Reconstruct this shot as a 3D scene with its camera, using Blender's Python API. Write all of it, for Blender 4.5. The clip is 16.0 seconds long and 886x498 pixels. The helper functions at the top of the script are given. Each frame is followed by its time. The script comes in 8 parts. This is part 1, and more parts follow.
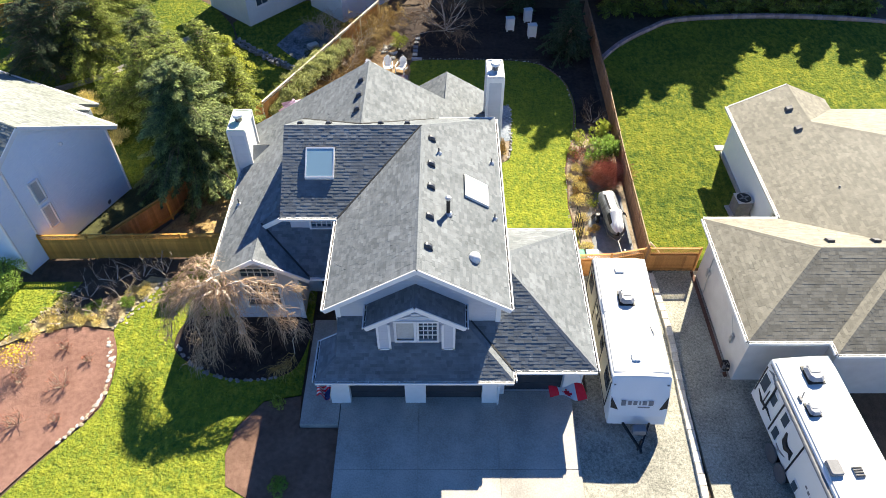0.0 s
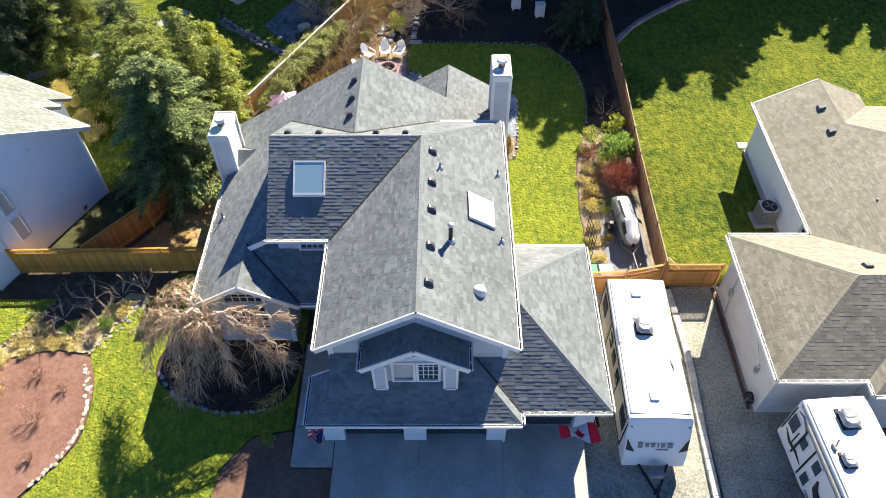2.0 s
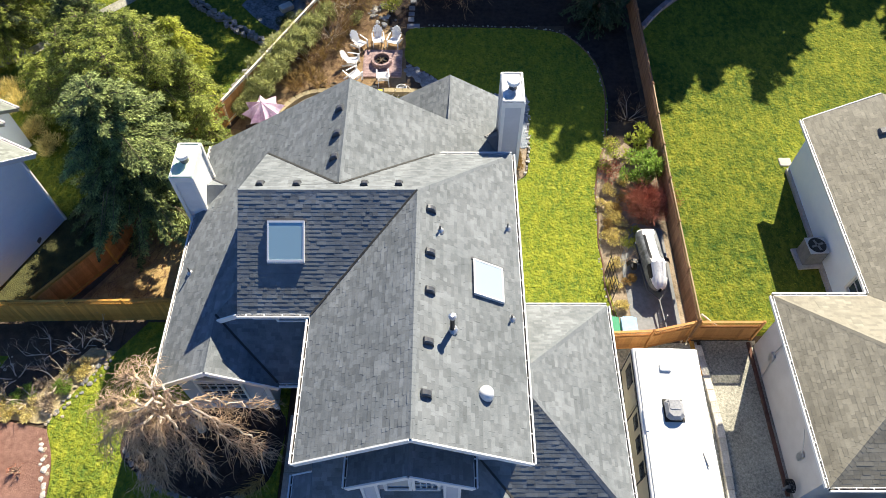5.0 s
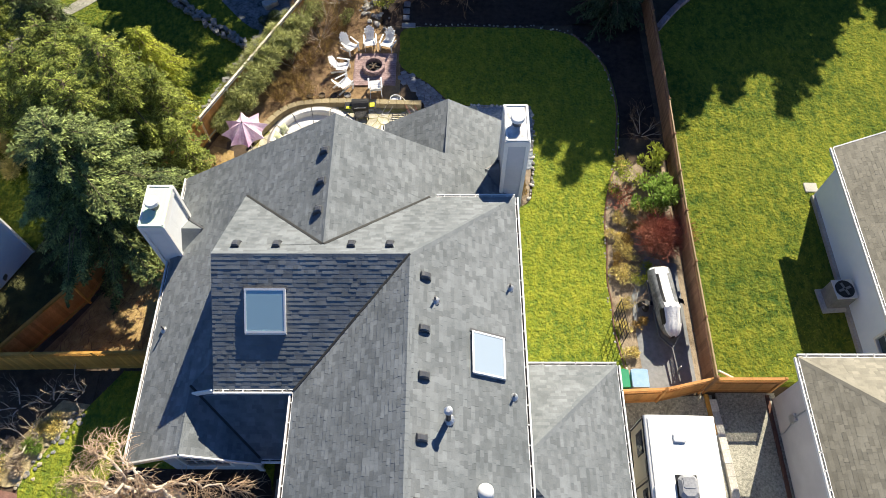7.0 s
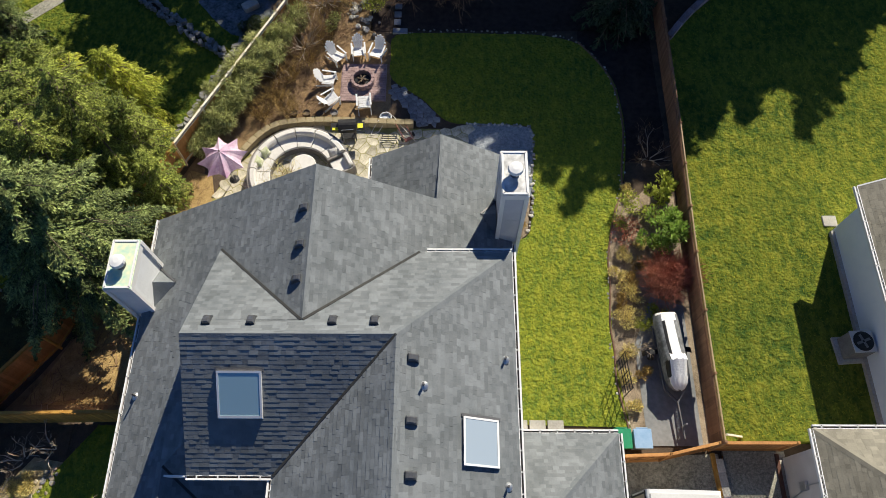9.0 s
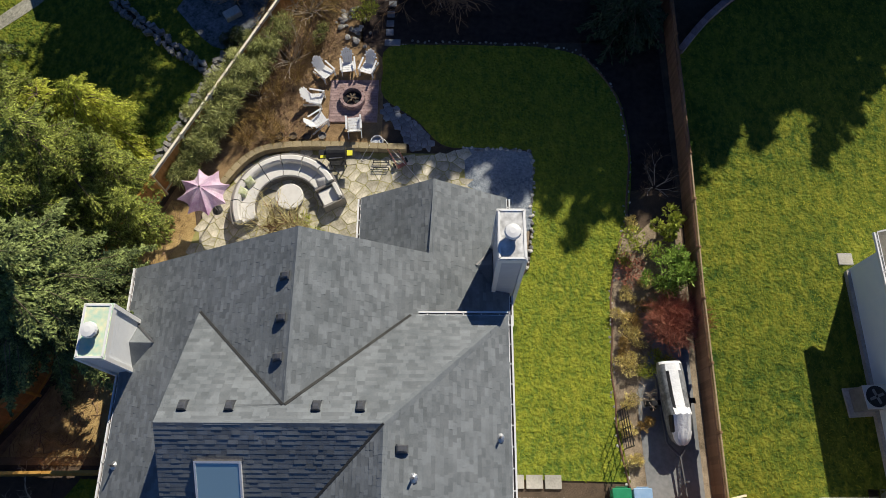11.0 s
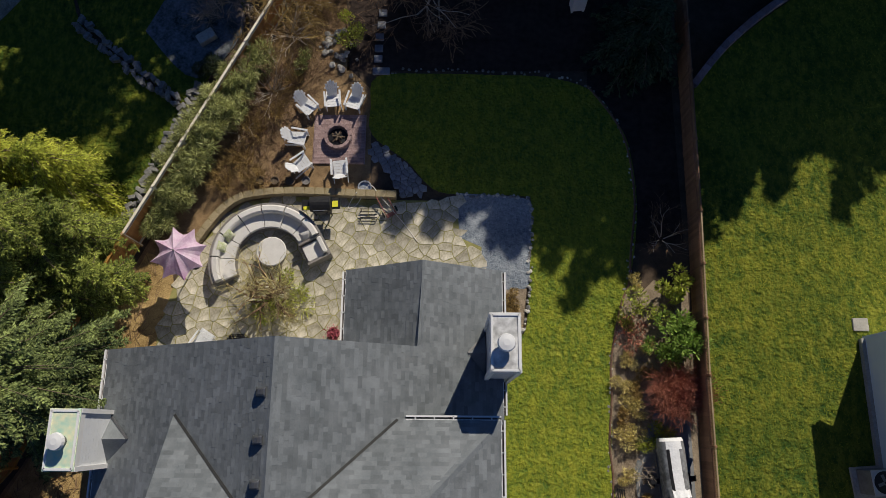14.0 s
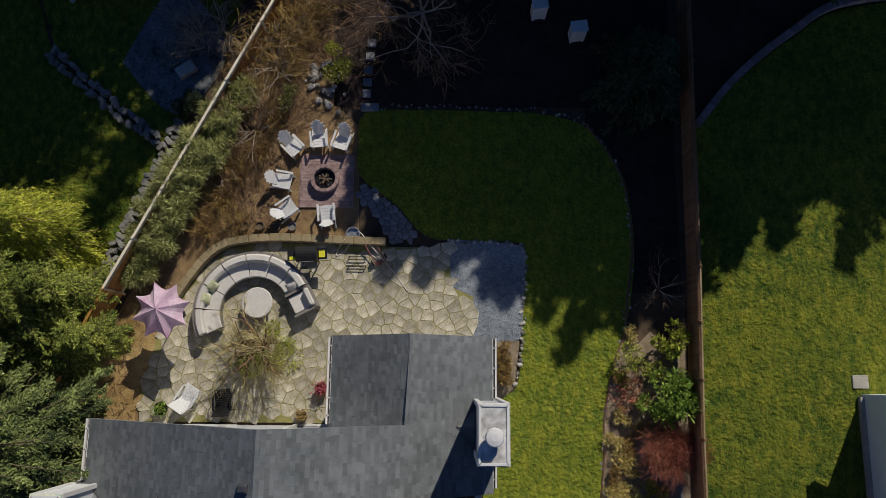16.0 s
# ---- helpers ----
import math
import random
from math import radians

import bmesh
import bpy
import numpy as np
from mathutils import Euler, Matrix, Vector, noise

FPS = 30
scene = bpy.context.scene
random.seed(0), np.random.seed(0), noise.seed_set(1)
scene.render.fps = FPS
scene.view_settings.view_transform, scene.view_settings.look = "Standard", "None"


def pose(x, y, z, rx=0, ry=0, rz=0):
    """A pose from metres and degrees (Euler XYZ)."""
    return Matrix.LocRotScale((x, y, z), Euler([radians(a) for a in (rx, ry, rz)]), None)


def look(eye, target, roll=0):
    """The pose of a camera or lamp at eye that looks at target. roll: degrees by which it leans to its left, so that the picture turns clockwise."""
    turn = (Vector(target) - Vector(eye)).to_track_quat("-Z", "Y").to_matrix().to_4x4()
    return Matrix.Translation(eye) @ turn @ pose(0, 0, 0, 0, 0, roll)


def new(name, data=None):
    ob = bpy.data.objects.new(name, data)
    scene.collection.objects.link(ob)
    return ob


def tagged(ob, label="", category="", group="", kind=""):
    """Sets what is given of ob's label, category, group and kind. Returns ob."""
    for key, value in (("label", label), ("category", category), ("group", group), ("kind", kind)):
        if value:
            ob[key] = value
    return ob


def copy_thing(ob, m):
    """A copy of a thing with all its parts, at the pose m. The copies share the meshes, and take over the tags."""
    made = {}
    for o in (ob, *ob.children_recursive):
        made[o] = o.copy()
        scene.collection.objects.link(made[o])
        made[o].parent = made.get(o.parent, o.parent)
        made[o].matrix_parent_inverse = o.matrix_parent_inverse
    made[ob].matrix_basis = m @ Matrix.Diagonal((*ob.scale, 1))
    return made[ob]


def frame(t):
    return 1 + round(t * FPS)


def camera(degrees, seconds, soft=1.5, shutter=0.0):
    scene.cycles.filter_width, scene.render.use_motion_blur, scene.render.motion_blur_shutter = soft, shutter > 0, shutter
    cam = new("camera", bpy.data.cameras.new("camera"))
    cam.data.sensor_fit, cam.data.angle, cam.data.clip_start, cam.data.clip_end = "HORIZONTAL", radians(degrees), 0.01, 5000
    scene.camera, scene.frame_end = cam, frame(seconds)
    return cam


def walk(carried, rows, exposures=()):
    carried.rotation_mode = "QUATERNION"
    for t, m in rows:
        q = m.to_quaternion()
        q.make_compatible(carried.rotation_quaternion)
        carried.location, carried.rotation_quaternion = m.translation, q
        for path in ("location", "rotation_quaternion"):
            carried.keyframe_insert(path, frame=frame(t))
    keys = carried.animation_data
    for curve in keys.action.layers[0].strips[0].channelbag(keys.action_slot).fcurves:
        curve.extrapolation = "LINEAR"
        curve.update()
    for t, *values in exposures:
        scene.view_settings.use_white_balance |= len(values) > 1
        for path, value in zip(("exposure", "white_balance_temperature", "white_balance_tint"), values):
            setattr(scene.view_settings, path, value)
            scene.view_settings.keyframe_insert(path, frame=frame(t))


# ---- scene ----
cam = camera(64.6, 16.0, soft=0.6)
METRES, EYE, TILT, LEAN, TURN = 34.0, 27.56, -46.7, 0.0, 0.0
ROWS = [
    (0.0, 0.0, 0.0, 0.0, -0.0, 0.0, 0.0),
    (0.5, 0.0003, 0.0189, 0.0191, 0.0, -0.89, -0.0),
    (1.0, -0.0001, 0.0383, 0.04, 0.02, -1.82, 0.0),
    (1.5, -0.0007, 0.0594, 0.0619, 0.04, -2.75, 0.01),
    (2.0, -0.0016, 0.0814, 0.084, 0.03, -3.65, 0.02),
    (2.5, -0.0014, 0.1049, 0.1069, 0.09, -4.62, 0.02),
    (3.0, -0.002, 0.1286, 0.1317, 0.1, -5.73, 0.02),
    (3.5, -0.0022, 0.1521, 0.1573, 0.1, -6.79, 0.02),
    (4.0, -0.0016, 0.1763, 0.1825, 0.13, -7.82, 0.02),
    (6.5, 0.003, 0.2955, 0.3101, 0.27, -13.21, 0.02),
    (7.0, 0.0045, 0.3181, 0.3346, 0.26, -14.26, 0.02),
    (7.5, 0.0074, 0.3405, 0.3586, 0.28, -15.3, 0.02),
    (8.0, 0.01, 0.3624, 0.3823, 0.31, -16.33, 0.01),
    (8.5, 0.0119, 0.3844, 0.4057, 0.3, -17.44, -0.03),
    (9.0, 0.0139, 0.4058, 0.4287, 0.33, -18.5, -0.03),
    (11.5, 0.0243, 0.5056, 0.5381, 0.51, -23.79, 0.02),
    (12.0, 0.0256, 0.5246, 0.5582, 0.53, -24.81, 0.01),
    (12.5, 0.0276, 0.5443, 0.5782, 0.58, -25.89, 0.01),
    (13.0, 0.0294, 0.563, 0.5976, 0.59, -26.87, 0.01),
    (13.5, 0.0313, 0.5826, 0.6186, 0.62, -27.92, 0.0),
    (14.0, 0.0331, 0.6024, 0.6398, 0.66, -28.97, -0.0),
    (14.5, 0.0353, 0.6223, 0.6609, 0.67, -29.97, -0.01),
    (15.0, 0.0377, 0.6432, 0.6831, 0.7, -31.02, 0.0),
    (15.5, 0.042, 0.6647, 0.7058, 0.79, -32.13, 0.01),
    (16.0, 0.0444, 0.6845, 0.7266, 0.79, -33.07, 0.0),
]
EXPOSURES = [(0.0, 1.64, 5970, 10), (4.0, 1.42, 5970, 10), (7.0, 1.08, 5950, 10), (9.0, 0.50, 5850, 10), (12.5, 0.05, 5750, 12), (16.0, -0.54, 5720, 13)]
walk(cam, [(t, pose(0, 0, EYE, TILT, LEAN, TURN) @ pose(METRES * x, METRES * y, METRES * z, 90 + pitch, roll, yaw)) for t, x, y, z, yaw, pitch, roll in ROWS], EXPOSURES)

# ---- light ----
SUN_DIR = Vector((0.336, 0.732, 0.592)).normalized()
world = bpy.data.worlds.new("sky")
scene.world = world
world.use_nodes = True
wn = world.node_tree
sky = wn.nodes.new("ShaderNodeTexSky")
sky.sky_type = "NISHITA"
sky.sun_disc = False
sky.sun_elevation = math.asin(SUN_DIR.z)
sky.air_density, sky.dust_density, sky.ozone_density = 0.8, 0.0, 10.0
sky.sun_rotation = math.atan2(SUN_DIR.x, SUN_DIR.y)
wn.links.new(sky.outputs[0], wn.nodes["Background"].inputs[0])
wn.nodes["Background"].inputs[1].default_value = 0.058
sun = new("sun", bpy.data.lights.new("sun", "SUN"))
sun.data.energy, sun.data.angle, sun.data.color = 5.0, radians(0.53), (1.0, 0.86, 0.63)
sun.matrix_world = look(SUN_DIR * 80, (0, 0, 0))

# ---- materials ----
def mat(name, c1, c2, scale=8.0, rough=0.85, bump=0.3, dist=0.02, fine=60.0, island=0.0, rnd=0.0, metal=0.0, big=0.5, spec=0.3, trans=0.0):
    """Two tones mixed by noise at two scales, with fine relief; island and rnd vary brightness piece by piece."""
    m = bpy.data.materials.new(name)
    m.use_nodes = True
    t = m.node_tree
    N, L = t.nodes, t.links
    b = N["Principled BSDF"]
    co = N.new("ShaderNodeTexCoord")
    n1 = N.new("ShaderNodeTexNoise")
    n1.inputs["Scale"].default_value, n1.inputs["Detail"].default_value = scale, 5.0
    n2 = N.new("ShaderNodeTexNoise")
    n2.inputs["Scale"].default_value, n2.inputs["Detail"].default_value = fine, 3.0
    n3 = N.new("ShaderNodeTexNoise")
    n3.inputs["Scale"].default_value, n3.inputs["Detail"].default_value = big, 3.0
    for n in (n1, n2, n3):
        L.new(co.outputs["Object"], n.inputs["Vector"])
    add = N.new("ShaderNodeMath")
    add.operation = "ADD"
    L.new(n1.outputs[0], add.inputs[0])
    L.new(n2.outputs[0], add.inputs[1])
    add2 = N.new("ShaderNodeMath")
    add2.operation = "ADD"
    L.new(add.outputs[0], add2.inputs[0])
    L.new(n3.outputs[0], add2.inputs[1])
    mr = N.new("ShaderNodeMapRange")
    mr.inputs["From Min"].default_value, mr.inputs["From Max"].default_value = 1.15, 1.85
    L.new(add2.outputs[0], mr.inputs["Value"])
    mix = N.new("ShaderNodeMix")
    mix.data_type = "RGBA"
    mix.inputs[6].default_value, mix.inputs[7].default_value = (*c1, 1), (*c2, 1)
    L.new(mr.outputs[0], mix.inputs[0])
    out = mix.outputs[2]
    for amount, node, socket in ((island, "ShaderNodeNewGeometry", "Random Per Island"), (rnd, "ShaderNodeObjectInfo", "Random")):
        if amount:
            g = N.new(node)
            r = N.new("ShaderNodeMapRange")
            r.inputs["To Min"].default_value, r.inputs["To Max"].default_value = 1 - amount, 1 + amount
            L.new(g.outputs[socket], r.inputs["Value"])
            hsv = N.new("ShaderNodeHueSaturation")
            L.new(r.outputs[0], hsv.inputs["Value"])
            L.new(out, hsv.inputs["Color"])
            out = hsv.outputs[0]
    L.new(out, b.inputs["Base Color"])
    b.inputs["Roughness"].default_value, b.inputs["Metallic"].default_value = rough, metal
    b.inputs["Specular IOR Level"].default_value = spec
    if bump:
        bp = N.new("ShaderNodeBump")
        bp.inputs["Strength"].default_value, bp.inputs["Distance"].default_value = bump, dist
        L.new(add.outputs[0], bp.inputs["Height"])
        L.new(bp.outputs[0], b.inputs["Normal"])
    if trans:
        tl = N.new("ShaderNodeBsdfTranslucent")
        L.new(out, tl.inputs["Color"])
        ms = N.new("ShaderNodeMixShader")
        ms.inputs[0].default_value = trans
        L.new(b.outputs[0], ms.inputs[1])
        L.new(tl.outputs[0], ms.inputs[2])
        L.new(ms.outputs[0], N["Material Output"].inputs["Surface"])
    return m


def lapped(name, c1, c2, pitch=0.18):
    """Painted lap siding: boards overlap every pitch metres up the wall."""
    m = mat(name, c1, c2, scale=3.0, rough=0.6, bump=0.0)
    N, L = m.node_tree.nodes, m.node_tree.links
    co = N.new("ShaderNodeTexCoord")
    sx = N.new("ShaderNodeSeparateXYZ")
    L.new(co.outputs["Object"], sx.inputs[0])
    d = N.new("ShaderNodeMath")
    d.operation = "DIVIDE"
    d.inputs[1].default_value = pitch
    L.new(sx.outputs["Z"], d.inputs[0])
    f = N.new("ShaderNodeMath")
    f.operation = "FRACT"
    L.new(d.outputs[0], f.inputs[0])
    bp = N.new("ShaderNodeBump")
    bp.invert = True
    bp.inputs["Strength"].default_value, bp.inputs["Distance"].default_value = 0.8, 0.02
    L.new(f.outputs[0], bp.inputs["Height"])
    L.new(bp.outputs[0], N["Principled BSDF"].inputs["Normal"])
    return m


def glassy(name, tint, rough=0.04):
    m = bpy.data.materials.new(name)
    m.use_nodes = True
    b = m.node_tree.nodes["Principled BSDF"]
    b.inputs["Base Color"].default_value = (*tint, 1)
    b.inputs["Roughness"].default_value = rough
    b.inputs["Specular IOR Level"].default_value = 0.8
    return m


SHINGLE = mat("asphalt shingle grey", (0.124, 0.138, 0.146), (0.210, 0.226, 0.236), scale=2.2, fine=40, rough=0.85, bump=0.35, dist=0.006, island=0.2, rnd=0.05, big=0.35, spec=0.3)
SHINGLE_TAN = mat("asphalt shingle weathered tan", (0.165, 0.152, 0.115), (0.26, 0.243, 0.19), scale=2.2, fine=40, rough=0.7, bump=0.35, dist=0.006, island=0.2, big=0.35, spec=0.4)
SHINGLE_PALE = mat("asphalt shingle pale", (0.18, 0.195, 0.175), (0.27, 0.285, 0.26), scale=1.6, fine=40, rough=0.9, bump=0.3, dist=0.006, island=0.22, big=0.35, spec=0.25)
CAP = mat("ridge shingle", (0.128, 0.142, 0.152), (0.200, 0.218, 0.230), scale=3, fine=40, rough=0.8, island=0.1, dist=0.006, spec=0.3)
SIDING = lapped("grey lap siding", (0.50, 0.52, 0.56), (0.57, 0.59, 0.63))
SIDING_BLUE = lapped("pale blue lap siding", (0.78, 0.84, 0.92), (0.85, 0.90, 0.95))
STUCCO = mat("pale stucco", (0.58, 0.56, 0.53), (0.68, 0.66, 0.63), scale=2, fine=90, rough=0.9, bump=0.3, dist=0.005)
WHITE = mat("white painted trim", (0.74, 0.74, 0.73), (0.82, 0.82, 0.81), scale=4, rough=0.5, bump=0.05)
WALL_WHITE = lapped("white lap siding", (0.66, 0.68, 0.70), (0.74, 0.76, 0.78))
# cap rail tone, paler than the boards of its fence
FENCE_CAP = mat("tan-brown fence cap", (0.30, 0.215, 0.125), (0.47, 0.355, 0.22), scale=6, fine=40, rough=0.85)
AIRCON = mat("weathered white shroud", (0.24, 0.245, 0.26), (0.42, 0.43, 0.45), scale=3, fine=14, rough=0.4, bump=0.1)
DARKTIMBER = mat("dark red-brown timber", (0.075, 0.038, 0.028), (0.15, 0.078, 0.055), scale=5, fine=30, rough=0.9)
# much darker than the white gutter it lies in
TROUGH = mat("dark gutter trough", (0.055, 0.045, 0.042), (0.13, 0.105, 0.095), scale=6, rough=0.9)
DARK = mat("dark flashing", (0.03, 0.03, 0.03), (0.06, 0.06, 0.055), scale=6, rough=0.8)
GLASS = glassy("window glass", (0.05, 0.07, 0.09))
# light base colour that carries the sky's reflection in the pane
SKYGLASS = glassy("skylight glass", (0.36, 0.53, 0.58), 0.25)
STAINEDCAP = mat("stained white cap", (0.30, 0.30, 0.29), (0.84, 0.84, 0.83), scale=2.4, fine=5, rough=0.5, bump=0.05, big=1.5)
PATTERN = mat("leaf-patterned cloth", (0.36, 0.42, 0.16), (0.74, 0.73, 0.58), scale=9, fine=16, rough=0.95, bump=0.1)
CURTAIN = mat("drawn curtain", (0.42, 0.42, 0.40), (0.55, 0.55, 0.52), scale=9, rough=0.9)
VENT_BLACK = mat("black enamelled vent", (0.05, 0.052, 0.058), (0.10, 0.103, 0.11), scale=6, rough=0.28, bump=0.05, spec=0.6)
VENT_GREY = mat("painted metal vent", (0.10, 0.10, 0.105), (0.16, 0.16, 0.165), scale=6, rough=0.5, metal=0.2)
METAL = mat("galvanised metal", (0.45, 0.46, 0.47), (0.60, 0.61, 0.62), scale=7, rough=0.35, metal=0.8)
COPPERY = mat("weathered chimney cap", (0.38, 0.66, 0.55), (0.86, 0.82, 0.54), scale=2.5, fine=6, rough=0.55, bump=0.1, big=1.2)
BLACK = mat("black enamel", (0.012, 0.012, 0.014), (0.03, 0.03, 0.03), scale=10, rough=0.4)
RUBBER = mat("rubber", (0.015, 0.015, 0.015), (0.035, 0.034, 0.033), scale=20, rough=0.8)
def lawn(name, dark, mid, dry, seed):
    """Mown turf: green mixed with yellow clumps and dry straw at three sizes, with uneven relief."""
    m = mat(name, dark, mid, scale=2.6, fine=7, rough=0.95, bump=1.0, dist=0.13, big=0.3, spec=0.05)
    N, L = m.node_tree.nodes, m.node_tree.links
    co = N.new("ShaderNodeTexCoord")
    mp = N.new("ShaderNodeMapping")
    mp.inputs["Location"].default_value = (seed, seed * 2.0, 0)
    mp.inputs["Scale"].default_value = (1.0, 0.55, 1.0)
    L.new(co.outputs["Object"], mp.inputs["Vector"])
    n = N.new("ShaderNodeTexNoise")
    n.inputs["Scale"].default_value, n.inputs["Detail"].default_value, n.inputs["Roughness"].default_value = 3.6, 9.0, 0.72
    L.new(mp.outputs[0], n.inputs["Vector"])
    r = N.new("ShaderNodeMapRange")
    r.inputs["From Min"].default_value, r.inputs["From Max"].default_value, r.inputs["To Max"].default_value = 0.45, 0.68, 0.8
    L.new(n.outputs[0], r.inputs["Value"])
    mix = N.new("ShaderNodeMix")
    mix.data_type = "RGBA"
    mix.inputs[7].default_value = (*dry, 1)
    b = N["Principled BSDF"]
    L.new(b.inputs["Base Color"].links[0].from_socket, mix.inputs[6])
    L.new(r.outputs[0], mix.inputs[0])
    n2 = N.new("ShaderNodeTexNoise")
    n2.inputs["Scale"].default_value, n2.inputs["Detail"].default_value, n2.inputs["Roughness"].default_value = 0.55, 5.0, 0.6
    L.new(mp.outputs[0], n2.inputs["Vector"])
    r2 = N.new("ShaderNodeMapRange")
    r2.inputs["From Min"].default_value, r2.inputs["From Max"].default_value, r2.inputs["To Max"].default_value = 0.42, 0.66, 0.38
    L.new(n2.outputs[0], r2.inputs["Value"])
    mix2 = N.new("ShaderNodeMix")
    mix2.data_type = "RGBA"
    mix2.inputs[7].default_value = (*(0.65 * u + 0.35 * v for u, v in zip(dark, mid)), 1)
    L.new(mix.outputs[2], mix2.inputs[6])
    L.new(r2.outputs[0], mix2.inputs[0])
    L.new(mix2.outputs[2], b.inputs["Base Color"])
    return m


GRASS = lawn("spring lawn", (0.082, 0.138, 0.026), (0.226, 0.262, 0.026), (0.39, 0.38, 0.042), 3.0)
GRASS_B = lawn("greener lawn", (0.036, 0.080, 0.018), (0.146, 0.178, 0.019), (0.32, 0.31, 0.038), 8.0)
BLADES = mat("grass blades", (0.118, 0.165, 0.015), (0.35, 0.365, 0.034), scale=2.6, fine=11, rough=0.9, bump=0, island=0.25, big=0.3, spec=0.05)
BLADES_B = mat("darker grass blades", (0.074, 0.110, 0.014), (0.29, 0.29, 0.031), scale=2.6, fine=11, rough=0.9, bump=0, island=0.3, big=0.3, spec=0.05)
SOIL = mat("bare garden soil", (0.055, 0.040, 0.028), (0.13, 0.095, 0.065), scale=3, fine=35, rough=0.95, bump=0.8, dist=0.03)
MULCH = mat("bark mulch", (0.135, 0.086, 0.044), (0.40, 0.275, 0.140), scale=3, fine=30, rough=0.95, bump=0.9, dist=0.03)
REDMULCH = mat("red bark mulch", (0.17, 0.088, 0.065), (0.30, 0.17, 0.13), scale=5, fine=38, rough=0.95, bump=0.9, dist=0.03)
REDBROWN = mat("brown bark mulch", (0.13, 0.075, 0.05), (0.26, 0.155, 0.11), scale=5, fine=38, rough=0.95, bump=0.9, dist=0.03)
# mulch darkened well below its own tone: shade on the beds is in the colour
DARKBED = mat("dark mulch with shade mixed in", (0.020, 0.014, 0.012), (0.068, 0.048, 0.038), scale=4, fine=30, rough=0.95, bump=0.9, dist=0.03)
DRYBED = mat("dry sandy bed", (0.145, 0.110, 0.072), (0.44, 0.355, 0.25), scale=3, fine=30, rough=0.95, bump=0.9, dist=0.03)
CONCRETE = mat("broom-finished concrete", (0.32, 0.305, 0.27), (0.52, 0.49, 0.435), scale=1.2, fine=14, rough=0.9, bump=0.25, dist=0.006, rnd=0.05)
AGGREGATE = mat("exposed aggregate concrete", (0.17, 0.18, 0.185), (0.28, 0.285, 0.29), scale=6, fine=55, rough=0.9, bump=0.5, dist=0.01, rnd=0.05)
GRAVEL = mat("crushed gravel", (0.15, 0.15, 0.125), (0.50, 0.48, 0.40), scale=9, fine=22, rough=0.95, bump=0.8, dist=0.02)
STRAWBED = mat("dry straw litter", (0.24, 0.185, 0.095), (0.56, 0.47, 0.27), scale=5, fine=34, rough=0.95, bump=0.9, dist=0.03)
LEAFBED = mat("ochre leaf litter", (0.23, 0.15, 0.055), (0.56, 0.40, 0.17), scale=3, fine=26, rough=0.95, bump=0.9, dist=0.03)
# dark olive, since the tree shade over this grass is put into the colour
SHADEGRASS = mat("grass darkened for shade", (0.030, 0.030, 0.014), (0.10, 0.102, 0.034), scale=2.4, fine=22, rough=0.95, bump=0.9, dist=0.05)
PEBBLE = mat("blue-grey river gravel", (0.09, 0.12, 0.16), (0.40, 0.43, 0.46), scale=9, fine=22, rough=0.8, bump=1.0, dist=0.03)
FLAG = mat("sandstone flag", (0.29, 0.265, 0.175), (0.64, 0.59, 0.48), scale=2.2, fine=20, rough=0.85, bump=0.4, dist=0.01, rnd=0.26)
WALLSTONE = mat("mossy wall stone", (0.26, 0.21, 0.10), (0.44, 0.37, 0.25), scale=2.5, fine=20, rough=0.9, bump=0.4, dist=0.01, rnd=0.08)
FLAG_MOSS = mat("mossy joint", (0.20, 0.19, 0.06), (0.40, 0.375, 0.14), scale=3, fine=25, rough=0.95)
SLATE = mat("grey slate flag", (0.16, 0.17, 0.19), (0.30, 0.31, 0.34), scale=3, fine=25, rough=0.8, bump=0.4, dist=0.01, rnd=0.2)
ROCK = mat("field rock", (0.17, 0.165, 0.16), (0.38, 0.37, 0.35), scale=4, fine=18, rough=0.9, bump=0.6, dist=0.03, rnd=0.25)
PALEROCK = mat("pale edging rock", (0.45, 0.42, 0.37), (0.72, 0.69, 0.63), scale=4, fine=18, rough=0.9, bump=0.5, dist=0.03, rnd=0.18)
BEIGEROCK = mat("weathered beige rock", (0.30, 0.25, 0.17), (0.56, 0.48, 0.36), scale=5, fine=18, rough=0.9, bump=0.5, dist=0.03, rnd=0.25)
BRICK = mat("red block", (0.22, 0.085, 0.07), (0.36, 0.16, 0.125), scale=5, fine=30, rough=0.9, bump=0.4, dist=0.01, rnd=0.2)
PAVER = mat("dusty pink paver", (0.25, 0.17, 0.165), (0.42, 0.315, 0.30), scale=4, fine=30, rough=0.9, bump=0.3, dist=0.01, rnd=0.2)
CEDAR = mat("orange cedar board", (0.34, 0.155, 0.045), (0.56, 0.29, 0.10), scale=3, fine=30, rough=0.75, bump=0.3, dist=0.008, rnd=0.2)
FENCE_BROWN = mat("weathered brown cedar board", (0.20, 0.105, 0.055), (0.36, 0.21, 0.12), scale=3, fine=30, rough=0.8, bump=0.3, dist=0.008, rnd=0.2)
CEDAR_OLD = mat("golden cedar board", (0.40, 0.20, 0.035), (0.62, 0.36, 0.085), scale=3, fine=30, rough=0.75, bump=0.3, dist=0.008, rnd=0.2)
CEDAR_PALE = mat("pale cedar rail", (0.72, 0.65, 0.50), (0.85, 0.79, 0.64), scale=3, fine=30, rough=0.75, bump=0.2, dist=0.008)
